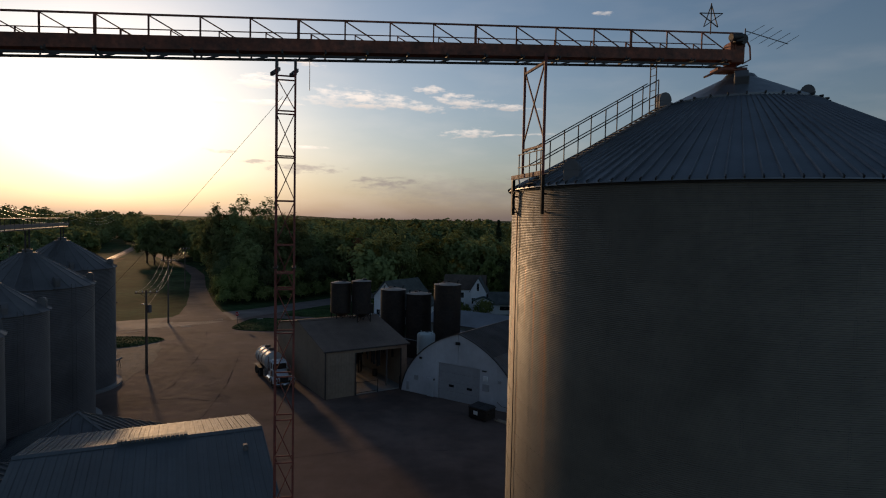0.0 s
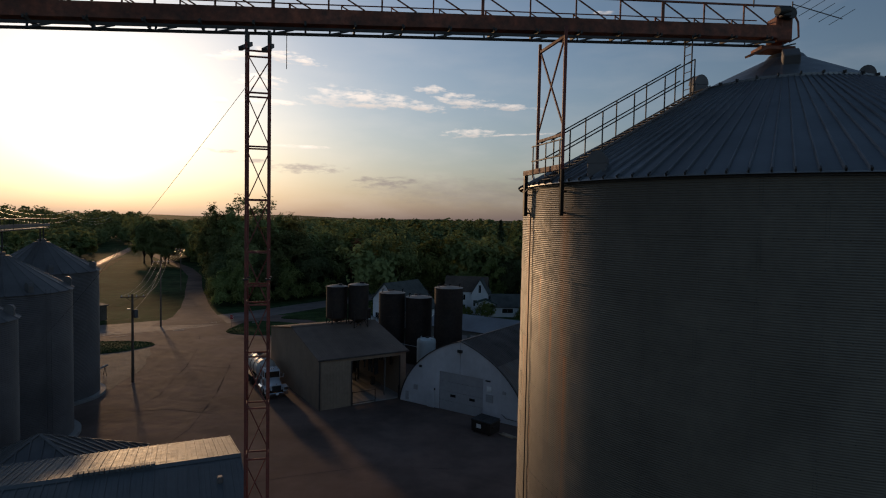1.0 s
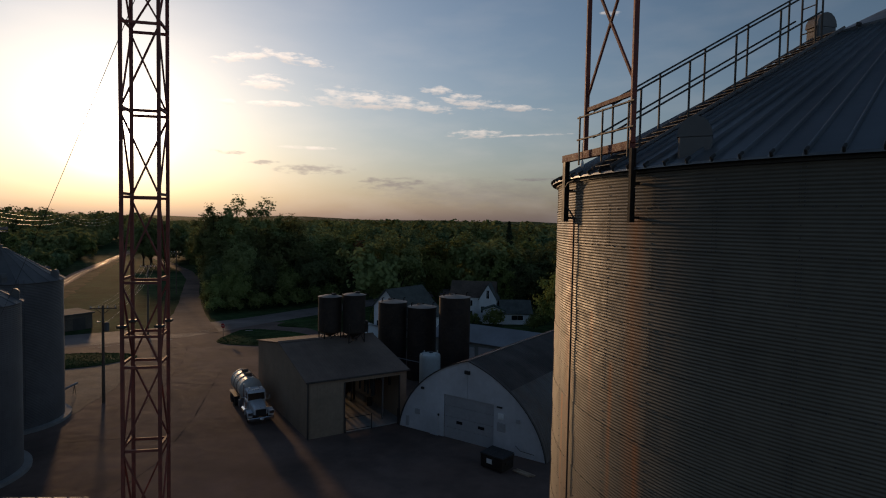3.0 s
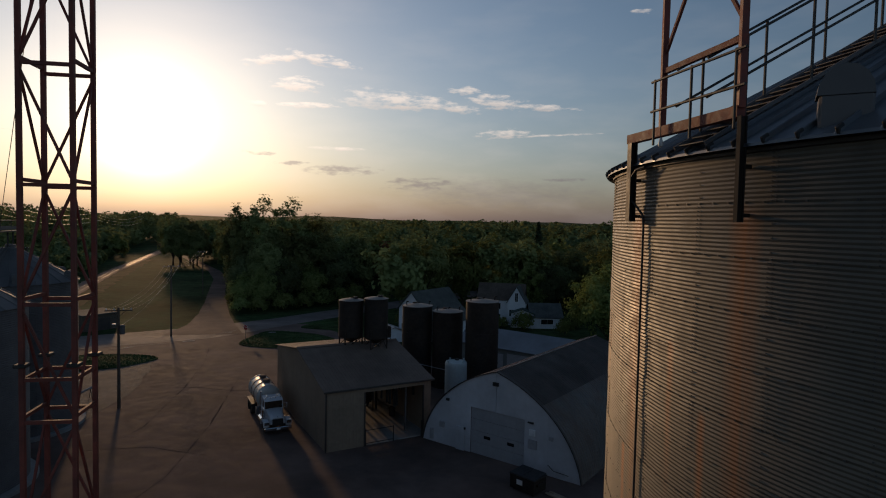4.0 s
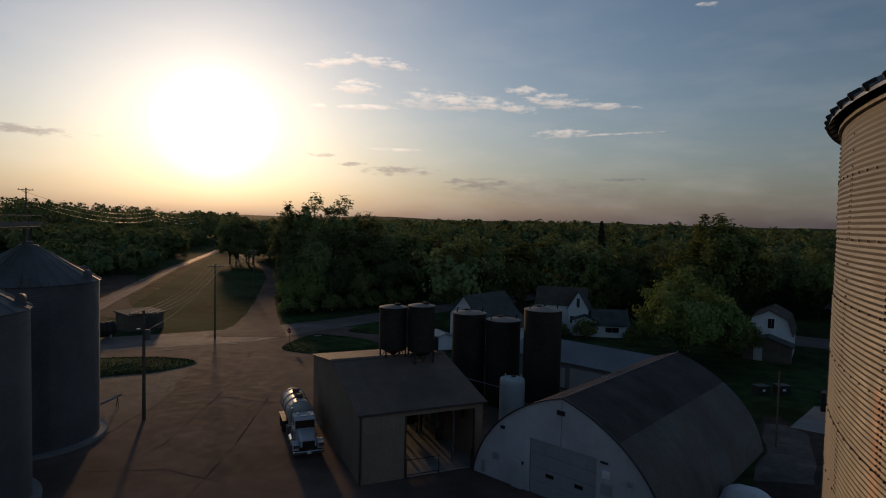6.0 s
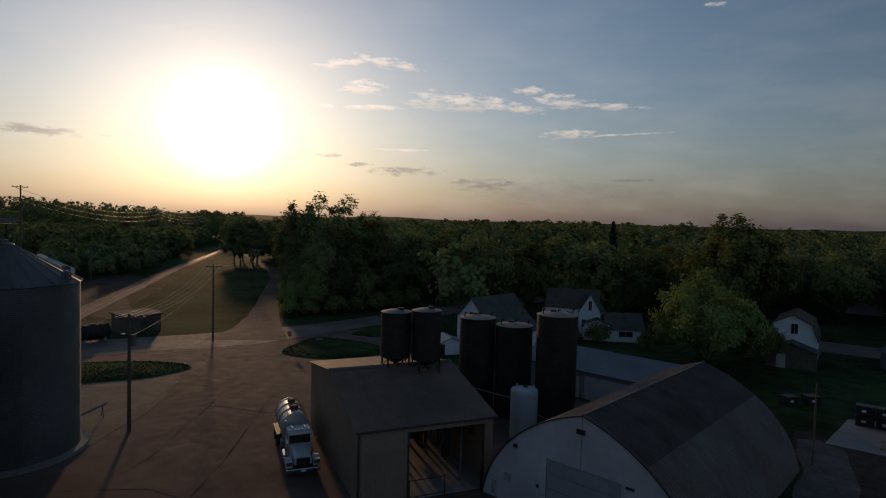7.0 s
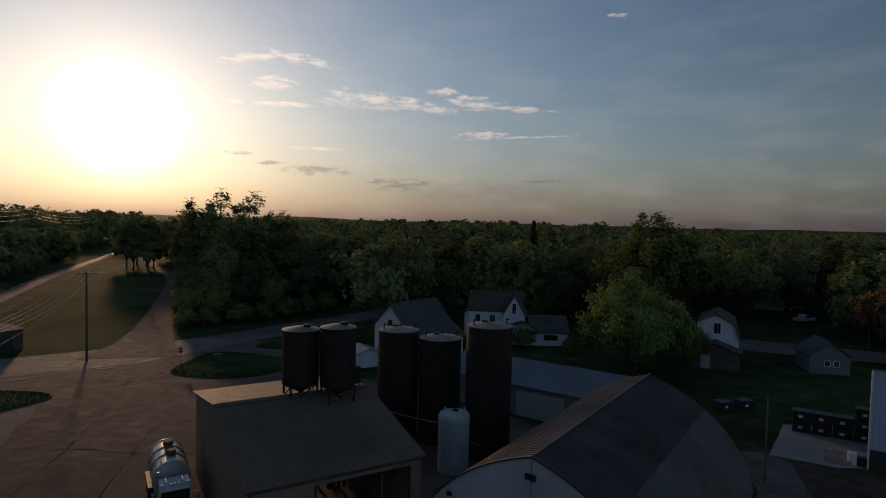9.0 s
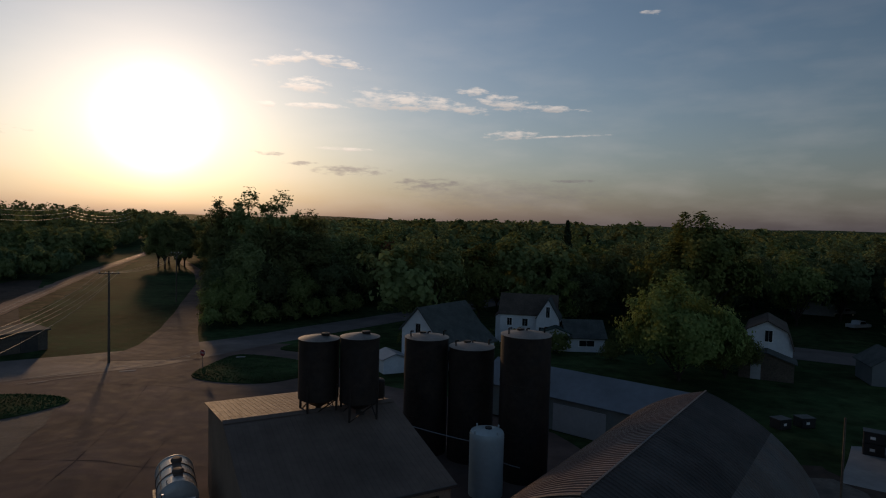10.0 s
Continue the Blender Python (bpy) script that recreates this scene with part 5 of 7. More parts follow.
    for y in (-1.0, 1.0):
        part("rear_fender", Shape().box((2.8, 0.5, 0.06), pose(-7.3, y, 1.12), 0.02), DARK, g)
    part("pump_box", Shape().box((0.7, 0.5, 0.7), pose(-4.6, -0.85, 0.85), 0.04), GALV_OLD, g)
    for x, ys in ((-1.0, (-0.97, 0.97)), (-6.65, (-0.92, 0.92)), (-7.95, (-0.92, 0.92))):
        for y in ys:
            w = 0.28 if x > -2 else 0.55
            wheel = part("wheel", Shape().turn([(0.28, -w / 2), (0.47, -w / 2), (0.51, -w / 2 + 0.05), (0.51, w / 2 - 0.05), (0.47, w / 2), (0.28, w / 2)], 24, pose(x, y, 0.54, 90, 0, 0)), RUBBER, g, "black tyre", True)
            part("rim", Shape().turn([(0.0, -0.08), (0.28, -0.1), (0.28, 0.1), (0.0, 0.08)], 18, pose(x, y, 0.54, 90, 0, 0)), CHROME, wheel, smooth=True)
    return g


def dumpster():
    g = thing("dumpster", "black steel waste container with a flat lid by the arched building", "waste container", frame_of(3.35, 62.55, math.atan2(-0.66, 0.75)))
    part("body", Shape().prism([(-1.0, 0.15), (1.0, 0.15), (1.05, 1.15), (-1.05, 1.15)], 1.5, pose(0, -0.75, 0)), BLACK_TANK, g)
    part("rim", Shape().box((2.2, 1.6, 0.08), pose(0, 0, 1.17), 0.02), DARK, g)
    for x in (-0.53, 0.53):
        part("lid", Shape().box((1.03, 1.55, 0.05), pose(x, 0, 1.25, 3, 0, 0), 0.02), BLACK_PLASTIC, g)
    part("sticker", Shape().box((0.5, 0.012, 0.36), pose(-0.2, -0.762, 0.7)), SIGN_WHITE, g, "white sticker")
    for x in (-0.8, 0.8):
        for y in (-0.6, 0.6):
            part("caster", Shape().tube((x, y - 0.04, 0.08), (x, y + 0.04, 0.08), 0.08, 12), RUBBER, g)
    for x in (-1.1, 1.1):
        part("lift_pocket", Shape().box((0.12, 0.9, 0.16), pose(x, 0, 0.75), 0.02), BLACK_TANK, g)


def bar_pile():
    g = thing("pipe_pile", "small pile of pale lumber beside the waste container", "lumber pile", frame_of(5.3, 61.6, -0.7))
    for k in range(7):
        part("board", Shape().box((1.4 + 0.2 * (k % 3), 0.14, 0.06), pose(0.1 * (k % 2), 0.16 * (k % 4) - 0.25, 0.05 + 0.07 * (k // 4), 0, 0, 6 * (k % 3) - 5), 0.008), TAN_LOG, g)


def utility_pole(x, y, top, turn, label, arms=1, lean=0.0, transformer=False, thick=0.17):
    z0 = gz(y)
    g = thing("utility_pole", label, "utility pole", frame_of(x, y, turn, z0), "poles along the road")
    h = top - z0
    part("pole", Shape().tube((0, 0, -0.5), (lean, 0, h), thick, 10, thick * 0.65), WOOD, g, smooth=True)
    for k in range(arms):
        z = h - 0.35 - 1.1 * k
        part("crossarm", Shape().bar((-1.25, 0.12, z), (1.25, 0.12, z), 0.1, 0.12), WOOD, g)
        for xx in (-1.1, -0.4, 0.4, 1.1):
            part("insulator", Shape().turn([(0.05, 0), (0.05, 0.1), (0.03, 0.18), (0, 0.2)], 10, pose(xx, 0.12, z + 0.06)), SIGN_WHITE, g)
        part("arm_brace", Shape().bar((-0.7, 0.12, z), (0, 0.1, z - 0.6), 0.03, 0.04).bar((0.7, 0.12, z), (0, 0.1, z - 0.6), 0.03, 0.04), DARK, g)
    if transformer:
        part("transformer", Shape().turn([(0, -0.45), (0.24, -0.45), (0.24, 0.4), (0.16, 0.48), (0, 0.5)], 16, pose(0.35, -0.15, h - 2.2)), GALV_OLD, g, "grey transformer can", True)
        part("lamp_head", Shape().box((0.35, 0.18, 0.1), pose(-0.3, -0.5, h - 1.6), 0.03), SIGN_WHITE, g)
    return g


def wire(name, a, b, sag, label, r=0.018, mat=None, seg=14):
    s = Shape()
    a, b = Vector(a), Vector(b)
    pts = [a.lerp(b, i / seg) - Vector((0, 0, 4 * sag * (i / seg) * (1 - i / seg))) for i in range(seg + 1)]
    d = (b - a).normalized()
    side = d.cross(Vector((0, 0, 1))).normalized() if abs(d.z) < 0.95 else Vector((1, 0, 0))
    up = side.cross(d)
    for p in pts:
        s.v += [tuple(p + r * (side * math.cos(t) + up * math.sin(t))) for t in (0.3, 1.56, 2.81, 4.07, 5.33)]
    s.f = [(5 * i + k, 5 * i + (k + 1) % 5, 5 * i + 5 + (k + 1) % 5, 5 * i + 5 + k) for i in range(seg) for k in range(5)]
    return solid(name, s, mat or WIRE, label, "wire", group="overhead wires")


WIRE = material("bright_wire", (0.5, 0.45, 0.37), 0.45, 0.6, 0.05)


def stop_sign(x, y, turn):
    g = thing("stop_sign", "red octagonal stop sign on a steel post", "road sign", frame_of(x, y, turn, gz(y)))
    part("post", Shape().bar((0, 0.04, 0), (0, 0.04, 2.6), 0.06, 0.04), GALV_OLD, g)
    o = [(0.42 * math.cos(radians(22.5 + 45 * k)), 0.42 * math.sin(radians(22.5 + 45 * k))) for k in range(8)]
    part("border", Shape().prism([(a * 1.06, b * 1.06) for a, b in o], 0.012, pose(0, 0.0, 2.2)), SIGN_WHITE, g)
    part("plate", Shape().prism(o, 0.012, pose(0, -0.014, 2.2)), SIGN_RED, g)
    cu = bpy.data.curves.new("lettering", "FONT")
    cu.body, cu.size, cu.align_x, cu.align_y, cu.extrude = "STOP", 0.33, "CENTER", "CENTER", 0.003
    t = new("lettering", cu)
    cu.materials.append(SIGN_WHITE)
    t.matrix_basis = pose(0, -0.022, 2.2, 90, 0, 0)
    t.parent = g


# ---- buildings ----
def gable_house(name, x, y, turn, W, D, eave, ridge, wall, roof, label, category="house", windows=(), doors=(), chimney=False, gambrel=False, overhang=0.35, z=None):
    """Walls, gables and a two-slope roof; x along the gable front, y along the ridge."""
    z0 = gz(y) if z is None else z
    g = thing(name, label, category, frame_of(x, y, turn, z0))
    t = 0.15
    half = W / 2
    if gambrel:
        line = [(-half, eave), (-half * 0.78, eave + (ridge - eave) * 0.62), (0, ridge), (half * 0.78, eave + (ridge - eave) * 0.62), (half, eave)]
    else:
        line = [(-half, eave), (0, ridge), (half, eave)]
    out = [(-half, 0), (half, 0)] + line[::-1]
    for nm, yy in (("front_wall", 0), ("back_wall", D - t)):
        part(nm, Shape().prism(out, t, pose(0, yy, 0)), wall, g)
    for xx in (-half + t / 2, half - t / 2):
        part("side_wall", Shape().box((t - 0.006, D - 2 * t, eave), pose(xx, D / 2, eave / 2)), wall, g)
    for (ax, az), (bx, bz) in zip(line, line[1:]):
        d = math.hypot(bx - ax, bz - az)
        ux, uz = (bx - ax) / d, (bz - az) / d
        lo = overhang if (ax, az) == line[0] else 0
        hi = overhang if (bx, bz) == line[-1] else 0
        p0, p1 = (ax - ux * lo, az - uz * lo), (bx + ux * hi, bz + uz * hi)
        nx, nz_ = -uz, ux
        k = 0.12
        q = [p0, p1, (p1[0] + nx * k, p1[1] + nz_ * k), (p0[0] + nx * k, p0[1] + nz_ * k)]
        part("roof", Shape().prism([(a, b + 0.02) for a, b in q], D + 2 * overhang, pose(0, -overhang, 0)), roof, g)
    for side, u, zc, w, h in windows:
        if side == "f":
            m = pose(u, -0.02, zc)
        elif side == "l":
            m = pose(-half - 0.02, u, zc, 0, 0, -90)
        else:
            m = pose(half + 0.02, u, zc, 0, 0, 90)
        wn = part("window", Shape().box((w + 0.18, 0.06, h + 0.18), m, 0.01), SIGN_WHITE, g)
        part("pane", Shape().box((w / 2 - 0.03, 0.03, h), m @ pose(-w / 4, -0.03, 0)), GLASS, wn)
        part("pane", Shape().box((w / 2 - 0.03, 0.03, h), m @ pose(w / 4, -0.03, 0)), GLASS, wn)
    for side, u, w, h in doors:
        m = pose(u, -0.03, h / 2) if side == "f" else pose(-half - 0.03, u, h / 2, 0, 0, -90)
        part("door", Shape().box((w, 0.07, h), m, 0.02), DOOR, g)
    if chimney:
        part("chimney", Shape().box((0.6, 0.6, 1.4), pose(half * 0.25, D * 0.6, ridge + 0.3), 0.03), BRICK, g)
    return g


SHINGLE_GREEN = material("dark_green_shingles", (0.05, 0.075, 0.065), 0.85, 0, 0.2, 5, 0.2, spec=0.2)
GARAGE_WALL = material("dim_grey_siding", (0.15, 0.16, 0.165), 0.7, 0, 0.08, 3, 0.12)
LOW_WALL = material("greenish_grey_sheet", (0.18, 0.20, 0.20), 0.65, 0.1, 0.1, 3, 0.15)
BLUISH_ROOF = material("bluish_metal_roof", (0.14, 0.16, 0.185), 0.55, 0.2, 0.12, 2, 0.2, object_vary=0.04)
BRICK = material("dark_brick", (0.16, 0.09, 0.07), 0.85, 0, 0.2, 6, 0.2)


def village():
    h = gable_house("house", -10.6, 118.6, -0.6, 5.6, 10.0, 5.4, 8.35, SIDING, SHINGLE, "white clapboard house with a dark green-grey roof",
                windows=(("f", 0.0, 5.6, 0.8, 1.4), ("f", -1.7, 2.2, 0.8, 1.3), ("f", 1.5, 2.2, 0.8, 1.3), ("r", 3.0, 2.2, 0.8, 1.3)))
    part("lean_roof", Shape().prism([(2.7, 5.56), (5.7, 3.3), (5.7, 3.42), (2.7, 5.68)], 10.7, pose(0, -0.35, 0)), SHINGLE, h)
    part("lean_wall", Shape().box((0.15, 9.8, 3.3), pose(5.3, 5.0, 1.65)), SIDING, h)
    gable_house("garden_shed", -13.3, 117.2, 0.5, 3.2, 3.5, 1.9, 2.5, SIDING, GREY_ROOF, "small white shed with a pale flat roof beside the house", "shed")
    # long house with a cross gable
    gable_house("house", 10.6, 144.5, radians(90) - 0.16, 7.0, 9.2, 5.0, 7.9, SIDING, SHINGLE_BROWN, "white two-storey house with a brown roof and a gabled wing", windows=(("l", 2.2, 3.6, 0.9, 1.2), ("l", 5.0, 3.6, 0.9, 1.2), ("l", 7.6, 3.6, 0.8, 1.2), ("l", 5.0, 1.3, 0.9, 1.2)))
    gable_house("house_wing", 8.6, 139.6, -0.22, 3.7, 4.2, 4.6, 7.7, SIDING, SHINGLE, "white gabled wing with a narrow dark window", "house", windows=(("f", 0.0, 5.7, 0.6, 1.7), ("f", -1.0, 2.5, 0.8, 1.3)), overhang=0.2)
    gable_house("porch", 9.6, 136.9, -0.12, 4.4, 2.6, 2.8, 3.6, SIDING, SHINGLE_GREEN, "small white porch with a dark green roof", "porch")
    gable_house("house", 1.2, 143.6, -0.12, 1.9, 4.0, 4.2, 4.9, SIDING, SHINGLE_BROWN, "narrow white side extension of the long house", "house", windows=(("f", 0.1, 3.2, 0.6, 1.0),), overhang=0.15)
    gable_house("house", 17.2, 140.0, radians(90) + 0.05, 6.4, 6.0, 2.3, 4.6, SIDING, SHINGLE, "low white house with a dark roof and a wide window", windows=(("l", 2.9, 1.4, 2.4, 0.9),))
    gable_house("barn", 36.4, 125.0, -0.45, 6.2, 9.0, 4.0, 7.4, SIDING, SHINGLE_BROWN, "white gambrel-roofed house with a dark porch below", "house", gambrel=True, windows=(("f", 0.2, 5.4, 0.9, 1.5),), doors=(("f", -0.6, 1.0, 2.1),))
    gable_house("porch", 35.0, 122.0, -0.45, 6.4, 3.0, 2.5, 3.6, WOOD, SHINGLE, "dark timber porch in front of the white gable", "porch", doors=(("f", -1.2, 1.2, 2.0),))
    gable_house("garage", 50.2, 120.4, -0.24, 5.0, 5.6, 2.6, 4.4, GARAGE_WALL, SHINGLE, "small dim grey garage with a dark roof", "garage", windows=(("f", -0.3, 1.5, 0.6, 0.7), ("f", 0.8, 1.5, 0.6, 0.7)))
    gable_house("house", 78, 189, -0.5, 9.0, 11.0, 6.5, 11.0, PALE_SIDING, SHINGLE, "big dim grey house between dark trees", windows=(("f", 0, 7.2, 1.0, 1.6), ("f", -2.2, 3.2, 1.0, 1.6), ("f", 2.2, 3.2, 1.0, 1.6)))
    gable_house("house", -19.5, 214, 0.4, 7.0, 9.0, 4.5, 7.2, SIDING, SHINGLE, "distant white house half hidden by trees", windows=(("f", 0, 2.0, 1.0, 1.3),))
    gable_house("farm_shed", -130.5, 172, radians(50), 12, 16, 4.5, 7.6, SIDING, GREY_ROOF, "distant white farm shed beyond the railway", "shed")
    # low metal building behind the tanks
    gable_house("low_building", 16.0, 92.9, math.atan2(0.826, 0.563), 7.0, 20.0, 3.1, 4.7, LOW_WALL, BLUISH_ROOF, "low metal building with a bluish roof behind black tanks", "shed", doors=(("l", 13.4, 1.4, 2.3), ("l", 9.6, 5.0, 2.5)))
    # tall blue-clad building
    m = frame_of(30.4, 85.2, -0.52, gz(85))
    g = thing("clad_building", "tall building clad in pale blue ribbed metal over a dark base", "building", m)
    L_, H0, H1 = 15.0, 1.6, 7.85
    n = 46
    s = Shape()
    for i in range(n + 1):
        a = L_ * i / n
        for x, d in ((a, 0.0), (a + 0.24, 0.0), (a + 0.27, 0.035), (a + 0.30, 0.035)):
            s.v += [(x, -d, H0), (x, -d, H1), (x, 0.12, H0), (x, 0.12, H1)]
    k = len(s.v) // 4
    for i in range(k - 1):
        o = 4 * i
        s.f += [(o, o + 4, o + 5, o + 1), (o + 2, o + 3, o + 7, o + 6), (o + 1, o + 5, o + 7, o + 3), (o, o + 2, o + 6, o + 4)]
    part("upper_wall", s, BLUE_SHEET, g, "pale blue ribbed cladding")
    part("base_wall", Shape().box((L_, 0.14, H0 + 0.3), pose(L_ / 2, 0.06, H0 / 2 - 0.15), 0.01), DARK_TRIM, g, "dark base course")
    part("end_wall", Shape().box((0.14, 10.6, 4.2), pose(1.55, 5.4, 2.1, 0, 0, -14.6), 0.01), DARK_TRIM, g)
    o = [(-0.1, -0.15), (L_ + 0.1, -0.15), (L_ + 2.9, 10.9), (2.75, 10.9)]
    part("roof", Shape().add([(a, b, H1 + 0.01 - 0.32 * max(0, b)) for a, b in o] + [(a, b, H1 + 0.13 - 0.32 * max(0, b)) for a, b in o], [(3, 2, 1, 0), (4, 5, 6, 7), (0, 1, 5, 4), (1, 2, 6, 5), (2, 3, 7, 6), (3, 0, 4, 7)]), GREY_ROOF, g)
    part("corner_trim", Shape().box((0.12, 0.12, H1), pose(-0.05, -0.05, H1 / 2), 0.01), SIGN_WHITE, g)


def metal_roof_shed():
    """Long sheet-metal shed under the bridge: ridge runs along x."""
    a = math.atan2(0.405, 0.914)
    g = thing("metal_shed", "grey-blue sheet metal shed with a low ribbed roof", "shed", frame_of(-10.2, 37.3, a + math.pi))
    L_, half, eave, ridge = 10.6, 5.75, 6.85, 8.0
    pitch = math.atan2(ridge - eave, half)
    ln = (half + 0.15) / math.cos(pitch)
    s = Shape().box((0.44, ln, 0.03))
    s.box((0.045, ln, 0.05), pose(-0.2, 0, 0.03)).box((0.02, ln, 0.02), pose(0.02, 0, 0.02))
    me = s.mesh("roof_sheet")
    n = 24
    for k in range(n):
        x = L_ * (k + 0.5) / n
        for side in (-1, 1):
            part("roof_sheet", me, SLATE_SHEET, g, m=Matrix.Translation((x, side * half / 2 * 1.01, (eave + ridge) / 2)) @ Matrix.Rotation(-side * pitch, 4, "X"))
    part("ridge_cap", Shape().prism([(-0.25, -0.06), (0, 0.02), (0.25, -0.06), (0, -0.02)], L_, Matrix.Translation((0, 0, ridge + 0.06)) @ Matrix.Rotation(radians(-90), 4, "Z")), SLATE_SHEET, g)
    for k in range(16):
        part("ridge_vent", Shape().box((0.17, 0.32, 0.14), pose(3.6 + 0.19 * k, 0, ridge + 0.12), 0.02), SLATE_SHEET, g)
    for side in (-1, 1):
        part("side_wall", Shape().box((L_ - 0.2, 0.12, eave - 0.05), pose(L_ / 2, side * (half - 0.1), (eave - 0.05) / 2)), SLATE_SHEET, g)
    out = [(-half + 0.15, 0), (half - 0.15, 0), (half - 0.15, eave - 0.06), (0, ridge - 0.06), (-half + 0.15, eave - 0.06)]
    for x in (0.06, L_ - 0.18):
        part("gable_wall", Shape().prism(out, 0.12, Matrix.Translation((x, 0, 0)) @ Matrix.Rotation(radians(-90), 4, "Z")), SLATE_SHEET, g)
    part("vent_hood", Shape().box((0.22, 0.3, 0.3), pose(1.0, 1.8, 7.75), 0.04), GALV_OLD, g)


def hip_shed(x, y, half, eave, peak, turn, label):
    g = thing("hip_roof_shed", label, "shed", frame_of(x, y, turn))
    for k in range(4):
        q = Matrix.Rotation(radians(90 * k), 4, "Z")
        part("wall", Shape().box((2 * half - 0.5, 0.12, eave), q @ pose(0, -half + 0.2, eave / 2)), GALV_OLD, g)
        part("roof_slope", Shape().add([(-half, -half, eave - 0.02), (half, -half, eave - 0.02), (0, 0, peak), (-half, -half, eave - 0.08), (half, -half, eave - 0.08), (0, 0, peak - 0.06)], [(0, 1, 2), (5, 4, 3), (0, 3, 4, 1), (1, 4, 5, 2), (2, 5, 3, 0)], q), GALV_OLD, g)
        part("hip_cap", Shape().bar(q @ Vector((half, -half, eave + 0.03)), q @ Vector((0, 0, peak + 0.03)), 0.18, 0.05), GALV_OLD, g)
        n = int(half * 2 / 0.55)
        for i in range(n):
            u = -half + (i + 0.5) * 2 * half / n
            f = 1 - abs(u) / half
            part("seam", Shape().bar(q @ Vector((u, -half, eave + 0.04)), q @ Vector((u, -half + f * half, eave + f * (peak - eave) + 0.04)), 0.07, 0.08), GALV_OLD, g)


# ---- loose things round the yard ----
def crate(x, y, z, turn, stack):
    g = thing("storage_crate", "black plastic storage crate with a white label", "crate", frame_of(x, y, turn, z), "stacked black crates")
    part("body", Shape().box((1.5, 1.2, 0.98), pose(0, 0, 0.5), 0.05), BLACK_PLASTIC, g)
    part("label_plate", Shape().box((0.36, 0.01, 0.24), pose(-0.1, -0.608, 0.52)), SIGN_WHITE, g)
    part("rim", Shape().box((1.56, 1.26, 0.09), pose(0, 0, 0.96), 0.02), BLACK_PLASTIC, g)


def clutter():
    d = Vector((4.25, -2.5)).normalized()
    a = math.atan2(d.y, d.x)
    x, y = 30.6, 94.3
    for k, n in enumerate((2, 2, 2, 3)):
        for j in range(n):
            crate(x + d.x * 1.62 * k, y + d.y * 1.62 * k, gz(y) + 0.04 + 1.02 * j, a, j)
    crate(26.3, 100.9, gz(101), 0.4, 0)
    crate(28.9, 101.6, gz(101), 0.2, 0)
    g = thing("pallet", "pale wooden pallet leaning by the pad", "pallet", frame_of(28.9, 86.6, -0.5, gz(86) + 0.04))
    for k in range(7):
        part("slat", Shape().box((0.12, 1.1, 0.025), pose(-0.8 + 0.27 * k, 0, 0.5, 24, 0, 0), 0.004), TAN_LOG, g)
    for yy in (-0.4, 0.4):
        part("bearer", Shape().box((1.9, 0.09, 0.1), pose(0, yy, 0.42 + 0.44 * yy, 24, 0, 0), 0.01), TAN_LOG, g)
    part("stand", Shape().box((1.9, 0.8, 0.3), pose(0, 0, 0.15), 0.02), TAN_LOG, g)
    g = thing("fuel_pump_box", "white and black box beside the blue building", "box", frame_of(30.0, 85.9, -0.5, gz(86) + 0.04))
    part("body", Shape().box((0.6, 0.5, 1.0), pose(-0.35, 0, 0.5), 0.04), SIGN_WHITE, g)
    part("unit", Shape().box((0.7, 0.6, 0.75), pose(0.35, 0, 0.38), 0.05), BLACK_PLASTIC, g)
    # tarpaulined heap beside the arched building
    rng = np.random.default_rng(3)
    s = Shape()
    n, m = 22, 14
    for j in range(m + 1):
        for i in range(n + 1):
            u, v = i / n * 2 - 1, j / m * 2 - 1
            k = max(0.0, 1 - (abs(u) ** 2.6 + abs(v) ** 2.6))
            s.v.append((1.7 * u, 0.9 * v, 1.05 * k ** 0.55 + 0.06 * noise.noise((u * 4, v * 4, 1.0)) * k))
    s.f = [(j * (n + 1) + i, j * (n + 1) + i + 1, (j + 1) * (n + 1) + i + 1, (j + 1) * (n + 1) + i) for j in range(m) for i in range(n)]
    solid("covered_mound", s, SIDING, "mound under a pale wrinkled tarpaulin by the arched building", "tarpaulin", smooth=True, m=frame_of(14.0, 70.2, -0.5, 0.03))
    # barrel standing in for a dark ribbed trailer, and shed, left of the cross street
    g = thing("fuel_tank", "black ribbed barrel standing in for a covered trailer beside the road", "tank", frame_of(-66.8, 110.6, 1.15, gz(110)))
    part("barrel", Shape().turn([(0, 0), (0.8, 0.05), (1.15, 0.25), (1.15, 4.75), (0.8, 4.95), (0, 5.0)], 28, Matrix.Translation((-2.5, 0, 1.4)) @ Matrix.Rotation(radians(90), 4, "Y")), BLACK_TANK, g, smooth=True)
    for x in (-1.5, 1.5):
        part("cradle", Shape().box((0.3, 1.9, 0.6), pose(x, 0, 0.3), 0.03), CONCRETE, g)
    part("hatch", Shape().turn([(0.3, 0), (0.3, 0.2), (0, 0.22)], 14, pose(0, 0, 2.5)), DARK, g)
    for k in range(6):
        part("band", Shape().turn([(1.15, -0.09), (1.21, -0.07), (1.21, 0.07), (1.15, 0.09)], 28, Matrix.Translation((-2.1 + 0.84 * k, 0, 1.4)) @ Matrix.Rotation(radians(90), 4, "Y")), DARK, g, smooth=True)
    g = thing("roadside_shed", "low dark flat-roofed shed in the grass by the road", "shed", frame_of(-67.5, 121.5, 1.1, gz(121.5)))
    part("wall_body", Shape().box((6.0, 4.6, 2.9), pose(0, 0, 1.45), 0.03), WOOD, g)
    part("roof", Shape().box((6.6, 5.2, 0.22), pose(0, 0, 3.02, 3, 0, 0), 0.03), SHINGLE, g)
